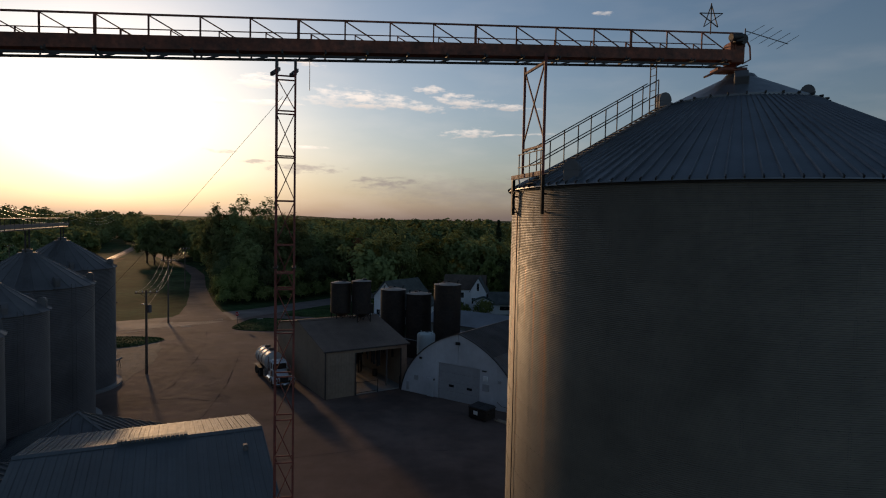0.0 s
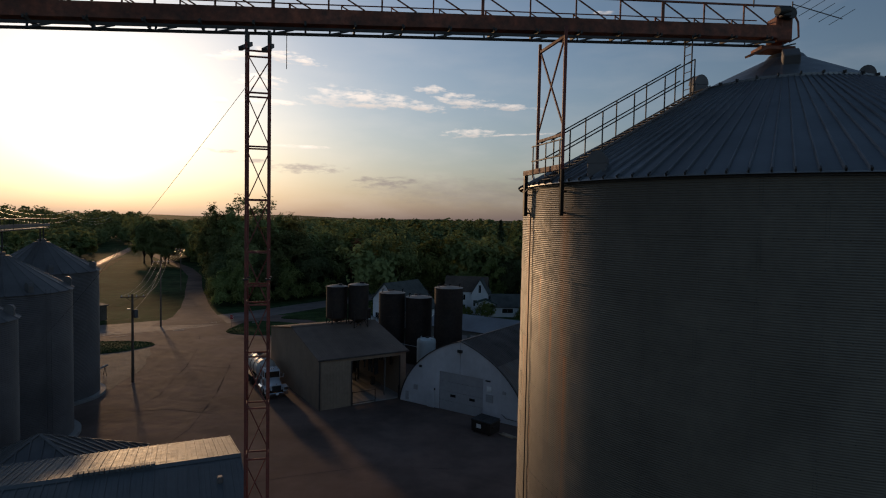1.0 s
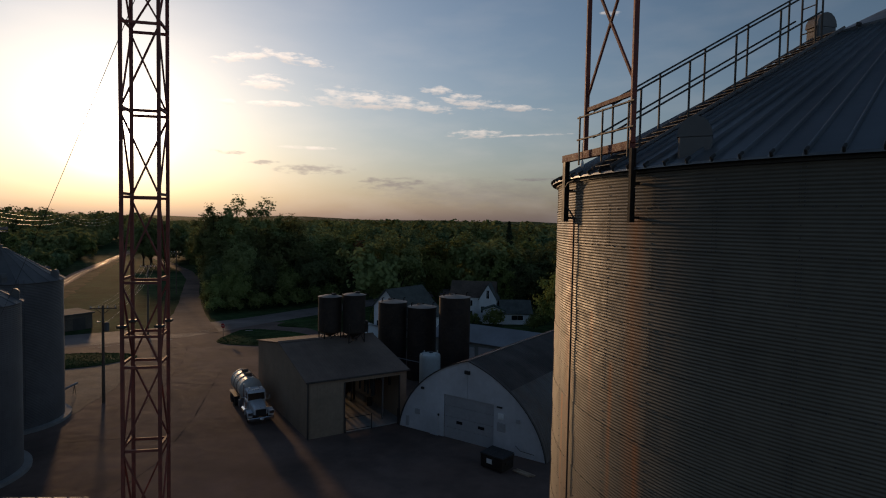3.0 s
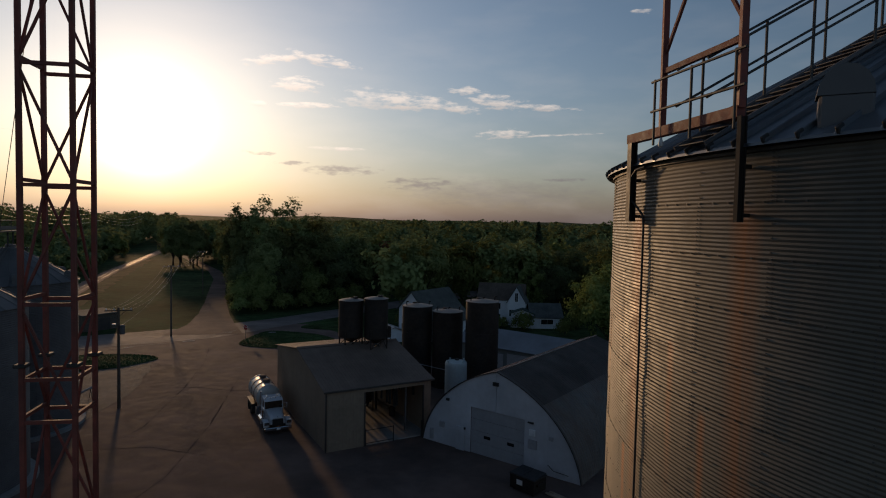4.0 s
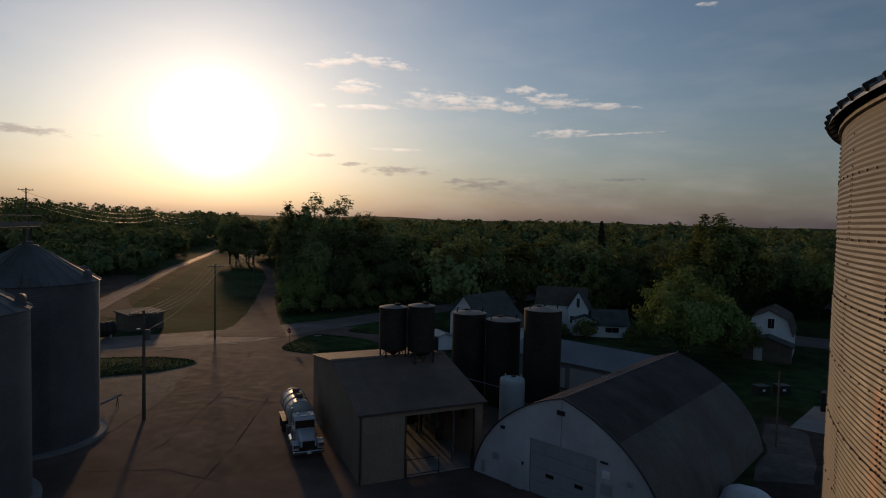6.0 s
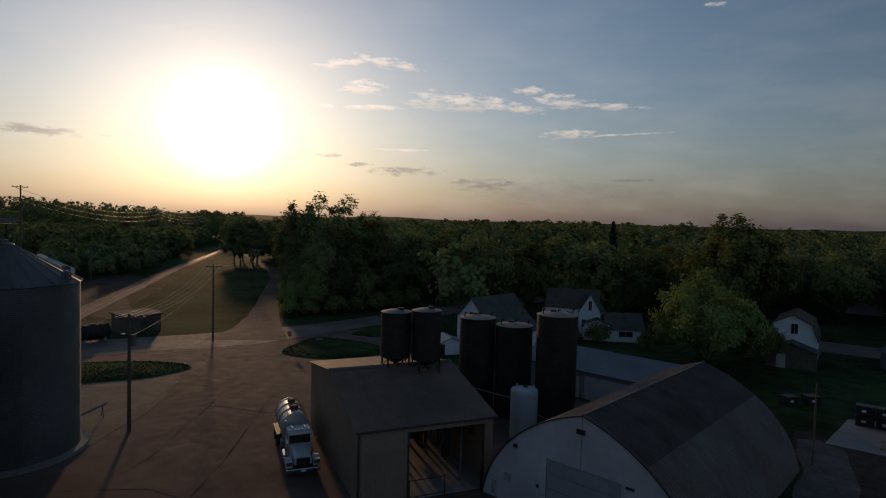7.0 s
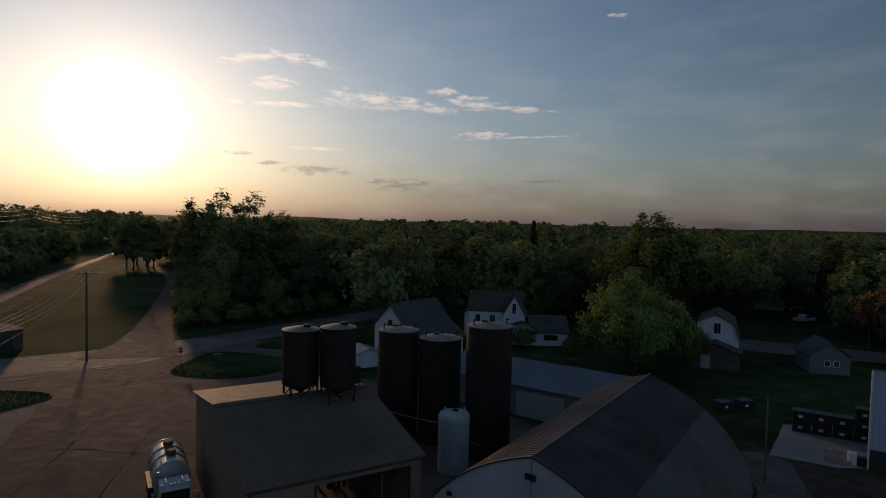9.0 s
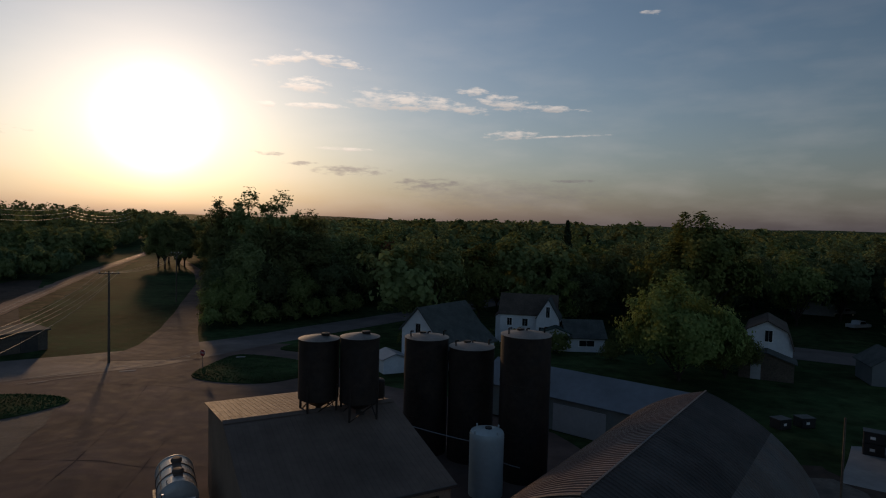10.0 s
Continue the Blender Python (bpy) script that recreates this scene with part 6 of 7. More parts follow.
    part("door", Shape().box((2.2, 0.06, 2.2), pose(0.6, -2.33, 1.1), 0.02), DARK_TRIM, g)
    g = thing("grain_auger", "short pale auger tube lying against the bin's foot", "auger", frame_of(-40.6, 78.6, 0.9))
    part("tube", Shape().tube((-1.2, 0, 0.35), (1.3, 0, 1.2), 0.12, 12), GREY_ROOF, g, smooth=True)
    part("leg", Shape().bar((1.0, -0.4, 0), (1.0, 0, 1.05), 0.05, 0.05).bar((1.0, 0.4, 0), (1.0, 0, 1.05), 0.05, 0.05), DARK, g)
    part("hopper", Shape().box((0.5, 0.5, 0.3), pose(-1.2, 0, 0.25), 0.05), GREY_ROOF, g)


def parked_car(x, y, turn, mat, label, name="pickup"):
    g = thing(name, label, "car", frame_of(x, y, turn, gz(y) + 0.05))
    part("body", Shape().prism([(-2.6, 0.45), (2.55, 0.45), (2.6, 0.85), (2.45, 1.05), (1.1, 1.12), (0.6, 1.75), (-0.75, 1.78), (-0.95, 1.12), (-2.6, 1.1)], 1.85, pose(0, -0.92, 0)), mat, g)
    part("windows", Shape().prism([(0.98, 1.15), (0.6, 1.66), (-0.68, 1.68), (-0.85, 1.15)], 1.87, pose(0, -0.935, 0)), GLASS, g)
    for xx in (-1.65, 1.65):
        for yy in (-0.8, 0.8):
            w = part("wheel", Shape().turn([(0.2, -0.11), (0.36, -0.11), (0.37, 0.0), (0.36, 0.11), (0.2, 0.11)], 18, pose(xx, yy, 0.37, 90, 0, 0)), RUBBER, g, "black tyre", True)
            part("rim", Shape().turn([(0, -0.06), (0.2, -0.08), (0.2, 0.08), (0, 0.06)], 14, pose(xx, yy, 0.37, 90, 0, 0)), CHROME, w)


def star_and_aerial():
    p = bridge_point(10.2, 1.53, -0.05)
    g = thing("star_ornament", "bare wire star ornament mounted on the bridge's end", "ornament", Matrix.Translation(p))
    pts = [(0.52 * math.sin(radians(144 * k)), 0, 0.62 + 0.52 * math.cos(radians(144 * k))) for k in range(5)]
    for k in range(5):
        part("strut", Shape().bar(pts[k], pts[(k + 1) % 5], 0.035, 0.035), DARK, g)
    part("mast", Shape().tube((0, 0, -0.1), (0, 0, 1.2), 0.025, 6), DARK, g)
    p = bridge_point(12.1, 1.5, 0.2)
    g = thing("aerial", "bare metal television aerial bolted to the bridge end", "aerial", Matrix.Translation(p))
    part("boom", Shape().tube((0, 0, 0.2), (1.75, -0.3, -0.42), 0.02, 6), GALV_OLD, g)
    part("mount", Shape().tube((0, 0, -0.5), (0, 0, 0.3), 0.025, 6), GALV_OLD, g)
    for k in range(5):
        c = Vector((0, 0, 0.2)).lerp(Vector((1.75, -0.3, -0.42)), 0.15 + 0.2 * k)
        part("element", Shape().tube(c - Vector((0.35, 0, 0.22)) * 1.2, c + Vector((0.35, 0, 0.22)) * 1.6, 0.011, 5), GALV_OLD, g)


def old_catwalk():
    """Narrow conveyor and walkway over the old bins."""
    a, b = Vector((-30.0, 40.6, 17.35)), Vector((-42.3, 72.6, 17.4))
    g = thing("bin_catwalk", "dark narrow catwalk with lit railing over the old bins", "catwalk", Matrix.Translation(a))
    d = b - a
    part("deck", Shape().bar((0, 0, 0), d, 0.9, 0.1), DARK, g)
    for s_ in (-0.45, 0.45):
        o = Vector((-d.y, d.x, 0)).normalized() * s_
        part("rail", Shape().tube(o + Vector((0, 0, 0.95)), d + o + Vector((0, 0, 0.95)), 0.03, 6), DARK, g)
        part("kick_rail", Shape().bar(o + Vector((0, 0, 0.3)), d + o + Vector((0, 0, 0.3)), 0.03, 0.28), GALV_OLD, g)
        for k in range(15):
            p = d * (k / 14) + o
            part("post", Shape().tube(p, p + Vector((0, 0, 0.95)), 0.025, 5), DARK, g)
    for x, y, top in ((-41.4, 70.8, 16.2), (-36.9, 58.9, 15.6), (-32.9, 49.2, 14.0)):
        for k in (-0.6, 0.6):
            q = Vector((x + 0.35 * k, y - 0.93 * k, 0)) - Vector((a.x, a.y, 0))
            part("support", Shape().bar(q + Vector((0, 0, top - a.z - 0.5)), q + Vector((0, 0, 17.3 - a.z)), 0.1, 0.1), DARK, g)


def conduit():
    """Pipe and cable that run down the big bin beside the left bracket."""
    s = Shape()
    deg = math.degrees(math.atan2(32.55 - BIN_Y, 2.05 - BIN_X))

    def q(dd, z, r=BIN_R + 0.07):
        return on_bin(deg + dd, r, z)

    pts = [q(1.0, 20.12, BIN_R + 0.16), q(-0.4, 20.08, BIN_R + 0.22), q(-1.5, 19.95, BIN_R + 0.24), q(-1.9, 19.75, BIN_R + 0.24), q(-1.6, 19.52, BIN_R + 0.22), q(-0.7, 19.36, BIN_R + 0.14), q(-0.1, 19.2), q(0, 19.0), q(0, 0.6)]
    for a, b in zip(pts, pts[1:]):
        s.tube(a, b, 0.022, 8)
    solid("conduit", s, DARK, "dark steel conduit clamped down the bin's wall", "conduit")
    g = thing("bulb_wire", "thin hanging wire with a white bulb at the bin's eave", "lamp", Matrix.Translation(on_bin(deg + 7, BIN_R + 0.45, 20.9)))
    part("cord", Shape().tube((0, 0, 0), (0.02, 0.02, -0.5), 0.008, 5), DARK, g)
    part("bulb", Shape().turn([(0, -0.07), (0.035, -0.045), (0.045, 0), (0.03, 0.05), (0.02, 0.1), (0, 0.1)], 12, pose(0.02, 0.02, -0.5)), SIGN_WHITE, g, smooth=True)


def shed_contents():
    """Dim machinery inside the open shed."""
    g = thing("mixing_machine", "dim dark blending machine with pipes inside the shed", "machine", SHED_M @ pose(6.6, 9.0, 0))
    part("hopper", Shape().prism([(-0.4, 0.9), (0.4, 0.9), (1.2, 2.6), (-1.2, 2.6)], 1.8, pose(0, -0.9, 0)), BLACK_TANK, g)
    for x in (-0.9, 0.9):
        for y in (-0.8, 0.8):
            part("leg", Shape().bar((x, y, 0), (x, y, 2.5), 0.1, 0.1), DARK, g)
    for x, y, z in ((-1.6, -1.5, 4.2), (0.2, 1.5, 4.4), (1.4, -0.4, 4.3)):
        part("pipe", Shape().tube((x, y, 0), (x, y, z), 0.12, 10).tube((x, y, z), (x * 0.2, y * 0.2, z), 0.12, 10), DARK, g, smooth=True)
    rng = random.Random(12)
    g = thing("hanging_hose_rack", "dark hoses and belts hanging inside the shed", "hose rack", SHED_M @ pose(6.4, 2.2, 0))
    part("beam", Shape().bar((-2.6, 0, 4.7), (2.8, 0, 4.7), 0.12, 0.16).bar((-2.6, 2.2, 4.9), (2.8, 2.2, 4.9), 0.12, 0.16), DARK, g)
    for k in range(26):
        x, y = rng.uniform(-1.6, 2.7), rng.choice((0.0, 0.0, 2.2))
        z = rng.uniform(2.2, 4.2)
        part("hose", Shape().tube((x, y, 4.75), (x + rng.uniform(-.1, .1), y + rng.uniform(-.1, .1), z), rng.uniform(0.05, 0.16), 8), RUBBER, g)
    g = thing("steel_post", "bare steel post inside the shed", "post", SHED_M @ pose(7.9, 1.6, 0))
    part("post", Shape().bar((0, 0, 0), (0, 0, 4.6), 0.15, 0.15), GALV_OLD, g)
    for x, y, h in ((5.2, 12.5, 1.3), (8.6, 6.0, 1.6), (7.8, 13.0, 1.1)):
        g = thing("drum", "dark steel drum standing in the shed", "drum", SHED_M @ pose(x, y, 0))
        part("shell", Shape().turn([(0.0, 0), (0.29, 0), (0.29, 0.3), (0.305, 0.32), (0.29, 0.34), (0.29, 0.6), (0.305, 0.62), (0.29, 0.64), (0.29, 0.88), (0.0, 0.88)], 20), DARK, g, smooth=True)


tank_truck()
dumpster()
bar_pile()
village()
metal_roof_shed()
hip_shed(-22.1, 41.4, 5.0, 4.2, 7.25, 0.42, "grey metal shed with a pyramid roof of standing seams")
hip_shed(-24.6, 33.5, 4.6, 5.0, 7.4, 0.42, "lower grey metal shed with seamed roof slopes")
clutter()
parked_car(76.5, 169.5, 0.4, TRUCK_WHITE, "white pickup parked in a shaded drive")
parked_car(86.0, 190, 0.3, GREY_ROOF, "pale grey car under dark trees", "car")
star_and_aerial()
old_catwalk()
conduit()
shed_contents()
stop_sign(-37.35, 114.6, -0.35)
# pale spots on the crossing, their glint put into the colour
for x, y, w, a in ((-45.8, 112.5, 0.9, 0.5), (-43.2, 121.5, 0.7, 0.4), (-35.4, 121.9, 0.6, 0.3)):
    solid("road_patch", Shape().prism([(-w, 0), (w, 0), (w, 0.012), (-w, 0.012)], 0.55, pose(0, -0.27, 0)), CONCRETE, "small pale patch on the asphalt, glint put into its colour", "road patch", "structure", m=frame_of(x, y, a, gz(y) + 0.055 + (0.27 if x > -36 else 0.0)))

utility_pole(-35.4, 76.8, 10.0, 0.35, "weathered wooden utility pole with transformer beside the yard", 1, 0.0, True)
utility_pole(-50.7, 116.4, 10.9, 0.35, "weathered wooden utility pole at the street corner", 1)
utility_pole(-72, 174, 10.0, 0.35, "weathered wooden utility pole along the lane", 1)
utility_pole(20.4, 81.8, 6.5, -0.6, "slim wooden pole behind the arched building", 0, thick=0.09)
utility_pole(71.5, 142.6, 8.0, -0.6, "slim pale pole beside the village street", 0, thick=0.09)
utility_pole(-34.8, 172, 9.0, 0.3, "wooden utility pole in front of the dark trees", 1)
utility_pole(-89, 121, 22.8, 1.2, "tall dark power pole beyond the old bins", 1)
utility_pole(-132, 189, 9.0, 1.0, "short wooden pole beyond the railway", 1)
POLES = [Vector((-35.4, 76.8, 9.65)), Vector((-50.7, 116.4, 10.55)), Vector((-72, 174, 9.65))]
for p, q in zip(POLES, POLES[1:]):
    for off in (-1.1, -0.4, 0.4, 1.1):
        o = Vector((off * math.cos(0.35), off * math.sin(0.35), 0.1))
        wire("wire", p + o, q + o, 1.1, "thin bright power wire sagging between poles", 0.009)
wire("wire", POLES[0] + Vector((0, 0, -1.6)), POLES[1] + Vector((0, 0, -1.2)), 0.9, "thin bright telephone wire under the power wires", 0.011)
FAR = [Vector((-89, 121, 22.3)), Vector((-128, 215, 19.5)), Vector((-170, 318, 19.0))]
for p, q in zip(FAR, FAR[1:]):
    for k in range(3):
        wire("wire", p + Vector((0.9 * k - 0.9, 0, -1.2 * k)), q + Vector((0.9 * k - 0.9, 0, -1.2 * k)), 2.2, "long bright power wire over the railway", 0.028)
wire("guy_wire", (-7.1, 29.1, 23.2), (-38, 63, 6.0), 0.5, "thin slack guy wire running off the tower", 0.008, DARK)
wire("cable", bridge_point(-6.2, 0.14, -0.05), bridge_point(-6.2, -1.05, 0.0), 0.0, "short loose cable hanging off the bridge", 0.012, DARK, 3)
wire("hose", (-9.0, 84.2, 4.2), (-1.6, 84.4, 2.6), 0.15, "pale pipe from the shed to the tanks", 0.04, GREY_ROOF)
wire("hose", (-2.2, 83.0, 2.4), (0.4, 84.6, 1.0), 0.1, "pale pipe beside the plastic tank", 0.04, GREY_ROOF)

# railway: two rails on sleepers
for off in (-0.72, 0.72):
    solid("rail", ribbon([(-60 + off, 75, 0.09), (-84 + off, 126, 0.09), (-106 + off, 174, 0.09), (-129 + off, 225, 0.09), (-172 + off, 331, 0.09), (-260 + off, 545, 0.09)], 0.3, 6.0, 1, 0.0), RAIL, "shiny worn steel rail of the single track", "rail", "structure")


def grass_islands():
    """Kerbed grass islands at the corner: a raised concrete edge and turf."""
    def island(outline, label):
        n = len(outline)
        cx = sum(p[0] for p in outline) / n
        cy = sum(p[1] for p in outline) / n
        pts = []
        for i in range(n):
            for j in range(6):
                f = j / 6
                p0, p1, p2, p3 = (outline[(i + k - 1) % n] for k in range(4))
                w = [0.5 * (2 * p1[c] + (p2[c] - p0[c]) * f + (2 * p0[c] - 5 * p1[c] + 4 * p2[c] - p3[c]) * f * f + (3 * p1[c] - p0[c] - 3 * p2[c] + p3[c]) * f ** 3) for c in (0, 1)]
                pts.append(w)
        s, e = Shape(), Shape()
        for ring, h in ((1.0, 0.03), (0.995, 0.15), (0.97, 0.17), (0.6, 0.26), (0.25, 0.3)):
            for x, y in pts:
                s.v.append((cx + (x - cx) * ring, cy + (y - cy) * ring, gz(cy + (y - cy) * ring) + h))
        m = len(pts)
        for r in range(4):
            s.f += [(r * m + i, r * m + (i + 1) % m, (r + 1) * m + (i + 1) % m, (r + 1) * m + i) for i in range(m)]
        s.f.append(tuple(4 * m + i for i in range(m)))
        solid("grass_island", s, GRASS, label, "grass", "structure")
        blades = Shape()
        rng = random.Random(4)
        for _ in range(6000):
            i, u = rng.randrange(m), rng.random()
            k = math.sqrt(rng.random()) * 0.97
            ex, ey = (pts[i][c] * (1 - u) + pts[(i + 1) % m][c] * u for c in (0, 1))
            x, y = cx + (ex - cx) * k, cy + (ey - cy) * k
            z = gz(y) + 0.14 + 0.14 * (1 - k)
            t = rng.random() * 6.28
            h = rng.uniform(0.05, 0.16)
            blades.v += [(x - 0.12 * math.cos(t), y - 0.12 * math.sin(t), z), (x + 0.12 * math.cos(t), y + 0.12 * math.sin(t), z), (x + rng.uniform(-.1, .1), y + rng.uniform(-.1, .1), z + h)]
            o = len(blades.v)
            blades.f.append((o - 3, o - 2, o - 1))
        tagged(part("grass_blades", blades, BLADES), "rough grass blades on the corner island", "grass", kind="stuff")

    island([(-37.2, 111.4), (-37.8, 118), (-36.9, 124.2), (-32, 124), (-26.5, 121.6), (-22.5, 116.5), (-24, 113.5), (-27.5, 109.3), (-33, 109)], "dark green kerbed grass island at the street corner")
    island([(-32.4, 129.4), (-30.5, 136), (-27, 139), (-21, 137), (-19, 131), (-24, 128)], "smaller dark grass island beyond the drive")
    island([(-58, 88), (-60, 95), (-53, 99.6), (-47, 100.6), (-43.4, 98.8), (-44.8, 93.6), (-48, 90.6), (-52, 88)], "narrow dark grass strip beside the old bins")


grass_islands()


# ---- trees ----
def quads(centers, size, rng, squash=0.6, outward=None):
    """Leaf clumps: one bent pair of small faces at each centre, turned outwards from the crown where its directions are given."""
    n = len(centers)
    a = rng.normal(size=(n, 3))
    a[:, 2] *= squash
    if outward is not None:
        face = outward / (np.linalg.norm(outward, axis=1)[:, None] + 1e-6) + 0.38 * rng.normal(size=(n, 3))
        a = np.cross(face, a)
    a /= np.linalg.norm(a, axis=1)[:, None]
    b = np.cross(face, a) if outward is not None else np.cross(a, rng.normal(size=(n, 3)))
    b /= np.linalg.norm(b, axis=1)[:, None]
    s = size * (0.6 + 0.8 * rng.random((n, 1)))
    c = np.asarray(centers)
    up = np.cross(a, b) * s * 0.35
    v = np.stack([c - a * s - b * s * 0.7, c + a * s * 0.2 - b * s * 0.9 + up, c + a * s + b * s * 0.5, c - a * s * 0.3 + b * s * 0.9 + up], 1).reshape(-1, 3)
    f = np.arange(n * 4).reshape(n, 4)
    return v, f


def array_mesh(name, v, f, mat):
    me = bpy.data.meshes.new(name)
    me.vertices.add(len(v))
    me.vertices.foreach_set("co", np.asarray(v, np.float32).ravel())
    me.loops.add(f.size)
    me.loops.foreach_set("vertex_index", f.astype(np.int32).ravel())
    me.polygons.add(len(f))
    me.polygons.foreach_set("loop_start", (np.arange(len(f)) * 4).astype(np.int32))
    me.polygons.foreach_set("loop_total", np.full(len(f), 4, np.int32))
    me.update(calc_edges=True)
    me.materials.append(mat)
    return me


def crown_points(rng, h, r, low, clumps, per, spread):
    """Leaf places in clumps that sit on an uneven crown of radius r between low and h."""
    out = []
    mid, half = (low + h) / 2, (h - low) / 2
    lobes = []
    for k in range(17):
        t, u = 2.4 * k + rng.random(), rng.uniform(-0.8, 0.9)
        c = math.sqrt(1 - u * u)
        out_ = rng.uniform(0.5, 0.72)
        lobes.append((c * math.cos(t) * out_, c * math.sin(t) * out_, u * out_, rng.uniform(0.22, 0.42)))
    lobes += [(0, 0, 0.4, 0.5), (0, 0, -0.2, 0.55), (0.1, 0.1, 0.72, 0.28)]
    for k in range(clumps):
        lx, ly, lz, lr = lobes[k % 20]
        d = rng.normal(size=3)
        d /= np.linalg.norm(d)
        d *= lr * rng.random() ** 0.3
        c = np.array([(lx + d[0]) * r * 1.08, (ly + d[1]) * r * 1.08, mid + (lz + d[2]) * half])
        out.append(c + np.clip(rng.normal(size=(per, 3)), -1.7, 1.7) * spread * (0.5 + 0.5 * rng.random()))
    return np.concatenate(out)


def trunk_shape(rng, h, low, r, thick):
    s = Shape()
    p, a = Vector((0, 0, -0.3)), Vector((0, 0, low))
    s.tube(p, (0, 0, low * 0.5), thick, 8, thick * 0.8)
    s.tube((0, 0, low * 0.5), a, thick * 0.8, 8, thick * 0.62)
    for k in range(7):
        t = 2 * math.pi * k / 7 + rng.random()
        q = Vector((math.cos(t) * r * 0.45, math.sin(t) * r * 0.45, low + (h - low) * (0.25 + 0.35 * rng.random())))
        s.tube(a - Vector((0, 0, low * 0.2 * rng.random())), q, thick * 0.42, 6, thick * 0.2)
        s.tube(q, q + Vector((math.cos(t + 0.5) * r * 0.35, math.sin(t + 0.5) * r * 0.35, (h - low) * 0.2)), thick * 0.2, 5, thick * 0.06)
    s.tube(a, (0.2, 0.1, h * 0.85), thick * 0.55, 6, thick * 0.1)
    return s


def make_tree(seed, h, r, low, leaves, mat, label, clumps=90, per=34, spread=0.8, size=0.3, name="tree"):
    rng = np.random.default_rng(seed)
    g = thing(name, label, "tree", pose(0, 0, 0))
    part("trunk", trunk_shape(rng, h, low, r, 0.022 * h), BARK, g)
    pts = crown_points(rng, h, r, low, clumps, per, spread)
    v, f = quads(pts, size, rng, outward=pts - np.array([0, 0, low + 0.4 * (h - low)]))
    part("crown", array_mesh("crown", v, f, mat), mat, g)
    return g


def make_spruce(seed, h, r, label):
    rng = np.random.default_rng(seed)
    g = thing("spruce", label, "tree", pose(0, 0, 0))
    part("trunk", Shape().tube((0, 0, -0.3), (0, 0, h * 0.97), 0.2, 7, 0.03), BARK, g)
    pts = []
    for k in range(46):
        z = 0.8 + (h - 1.0) * k / 46
        rr = r * (1 - z / h) ** 0.85 + 0.1
        for j in range(11):
            t = rng.random() * 6.283
            for q in range(6):
                f = (q + 0.6) / 6
                pts.append((rr * f * math.cos(t), rr * f * math.sin(t), z - 0.35 * rr * f + 0.1 * rng.normal()))
    v, f = quads(np.array(pts), 0.26, rng, 0.35)
    part("crown", array_mesh("crown", v, f, NEEDLE), NEEDLE, g)
    return g


def plant(proto, x, y, scale=1.0, turn=0.0, label="", sz=1.0):
    ob = copy_thing(proto, Matrix.Translation((x, y, gz(y))) @ Matrix.Rotation(turn, 4, "Z"))
    ob.scale = (scale, scale, scale * sz)
    if label:
        tagged(ob, label)
    return ob


def in_clear(x, y):
    """Places kept free of trees: yard, streets, railway, lawns, houses."""
    if y < 128 and x < 60:
        return True
    lane = -54 - (y - 143.6) * 0.43 if y < 180 else (-69 - (y - 180) * 0.42 if y < 213 else -83 - (y - 213) * 0.58)
    rail = -106 - (y - 174) * 0.42
    if rail - 9 < x < lane + 5:
        return True
    if abs((x + 30.7) * 0.84 - (y - 148) * 0.54) < 9 and y < 200:
        return True
    if abs((x - 66.8) * 0.43 + (y - 133.8) * 0.90) < 10 and x > 20:
        return True
    for hx, hy, r in ((-9, 125, 10), (4, 150, 14), (13, 136, 8), (39, 127, 9), (51, 123, 9), (82, 200, 9), (78, 168, 9), (76, 172, 8), (70, 158, 8), (66, 150, 8), (50, 158, 9), (58, 162, 8), (44, 152, 8), (-133, 178, 15), (-118, 168, 16), (-124, 190, 13), (-106, 150, 16), (-96, 140, 14), (-16, 220, 8)):
        if math.hypot(x - hx, y - hy) < r:
            return True
    return False


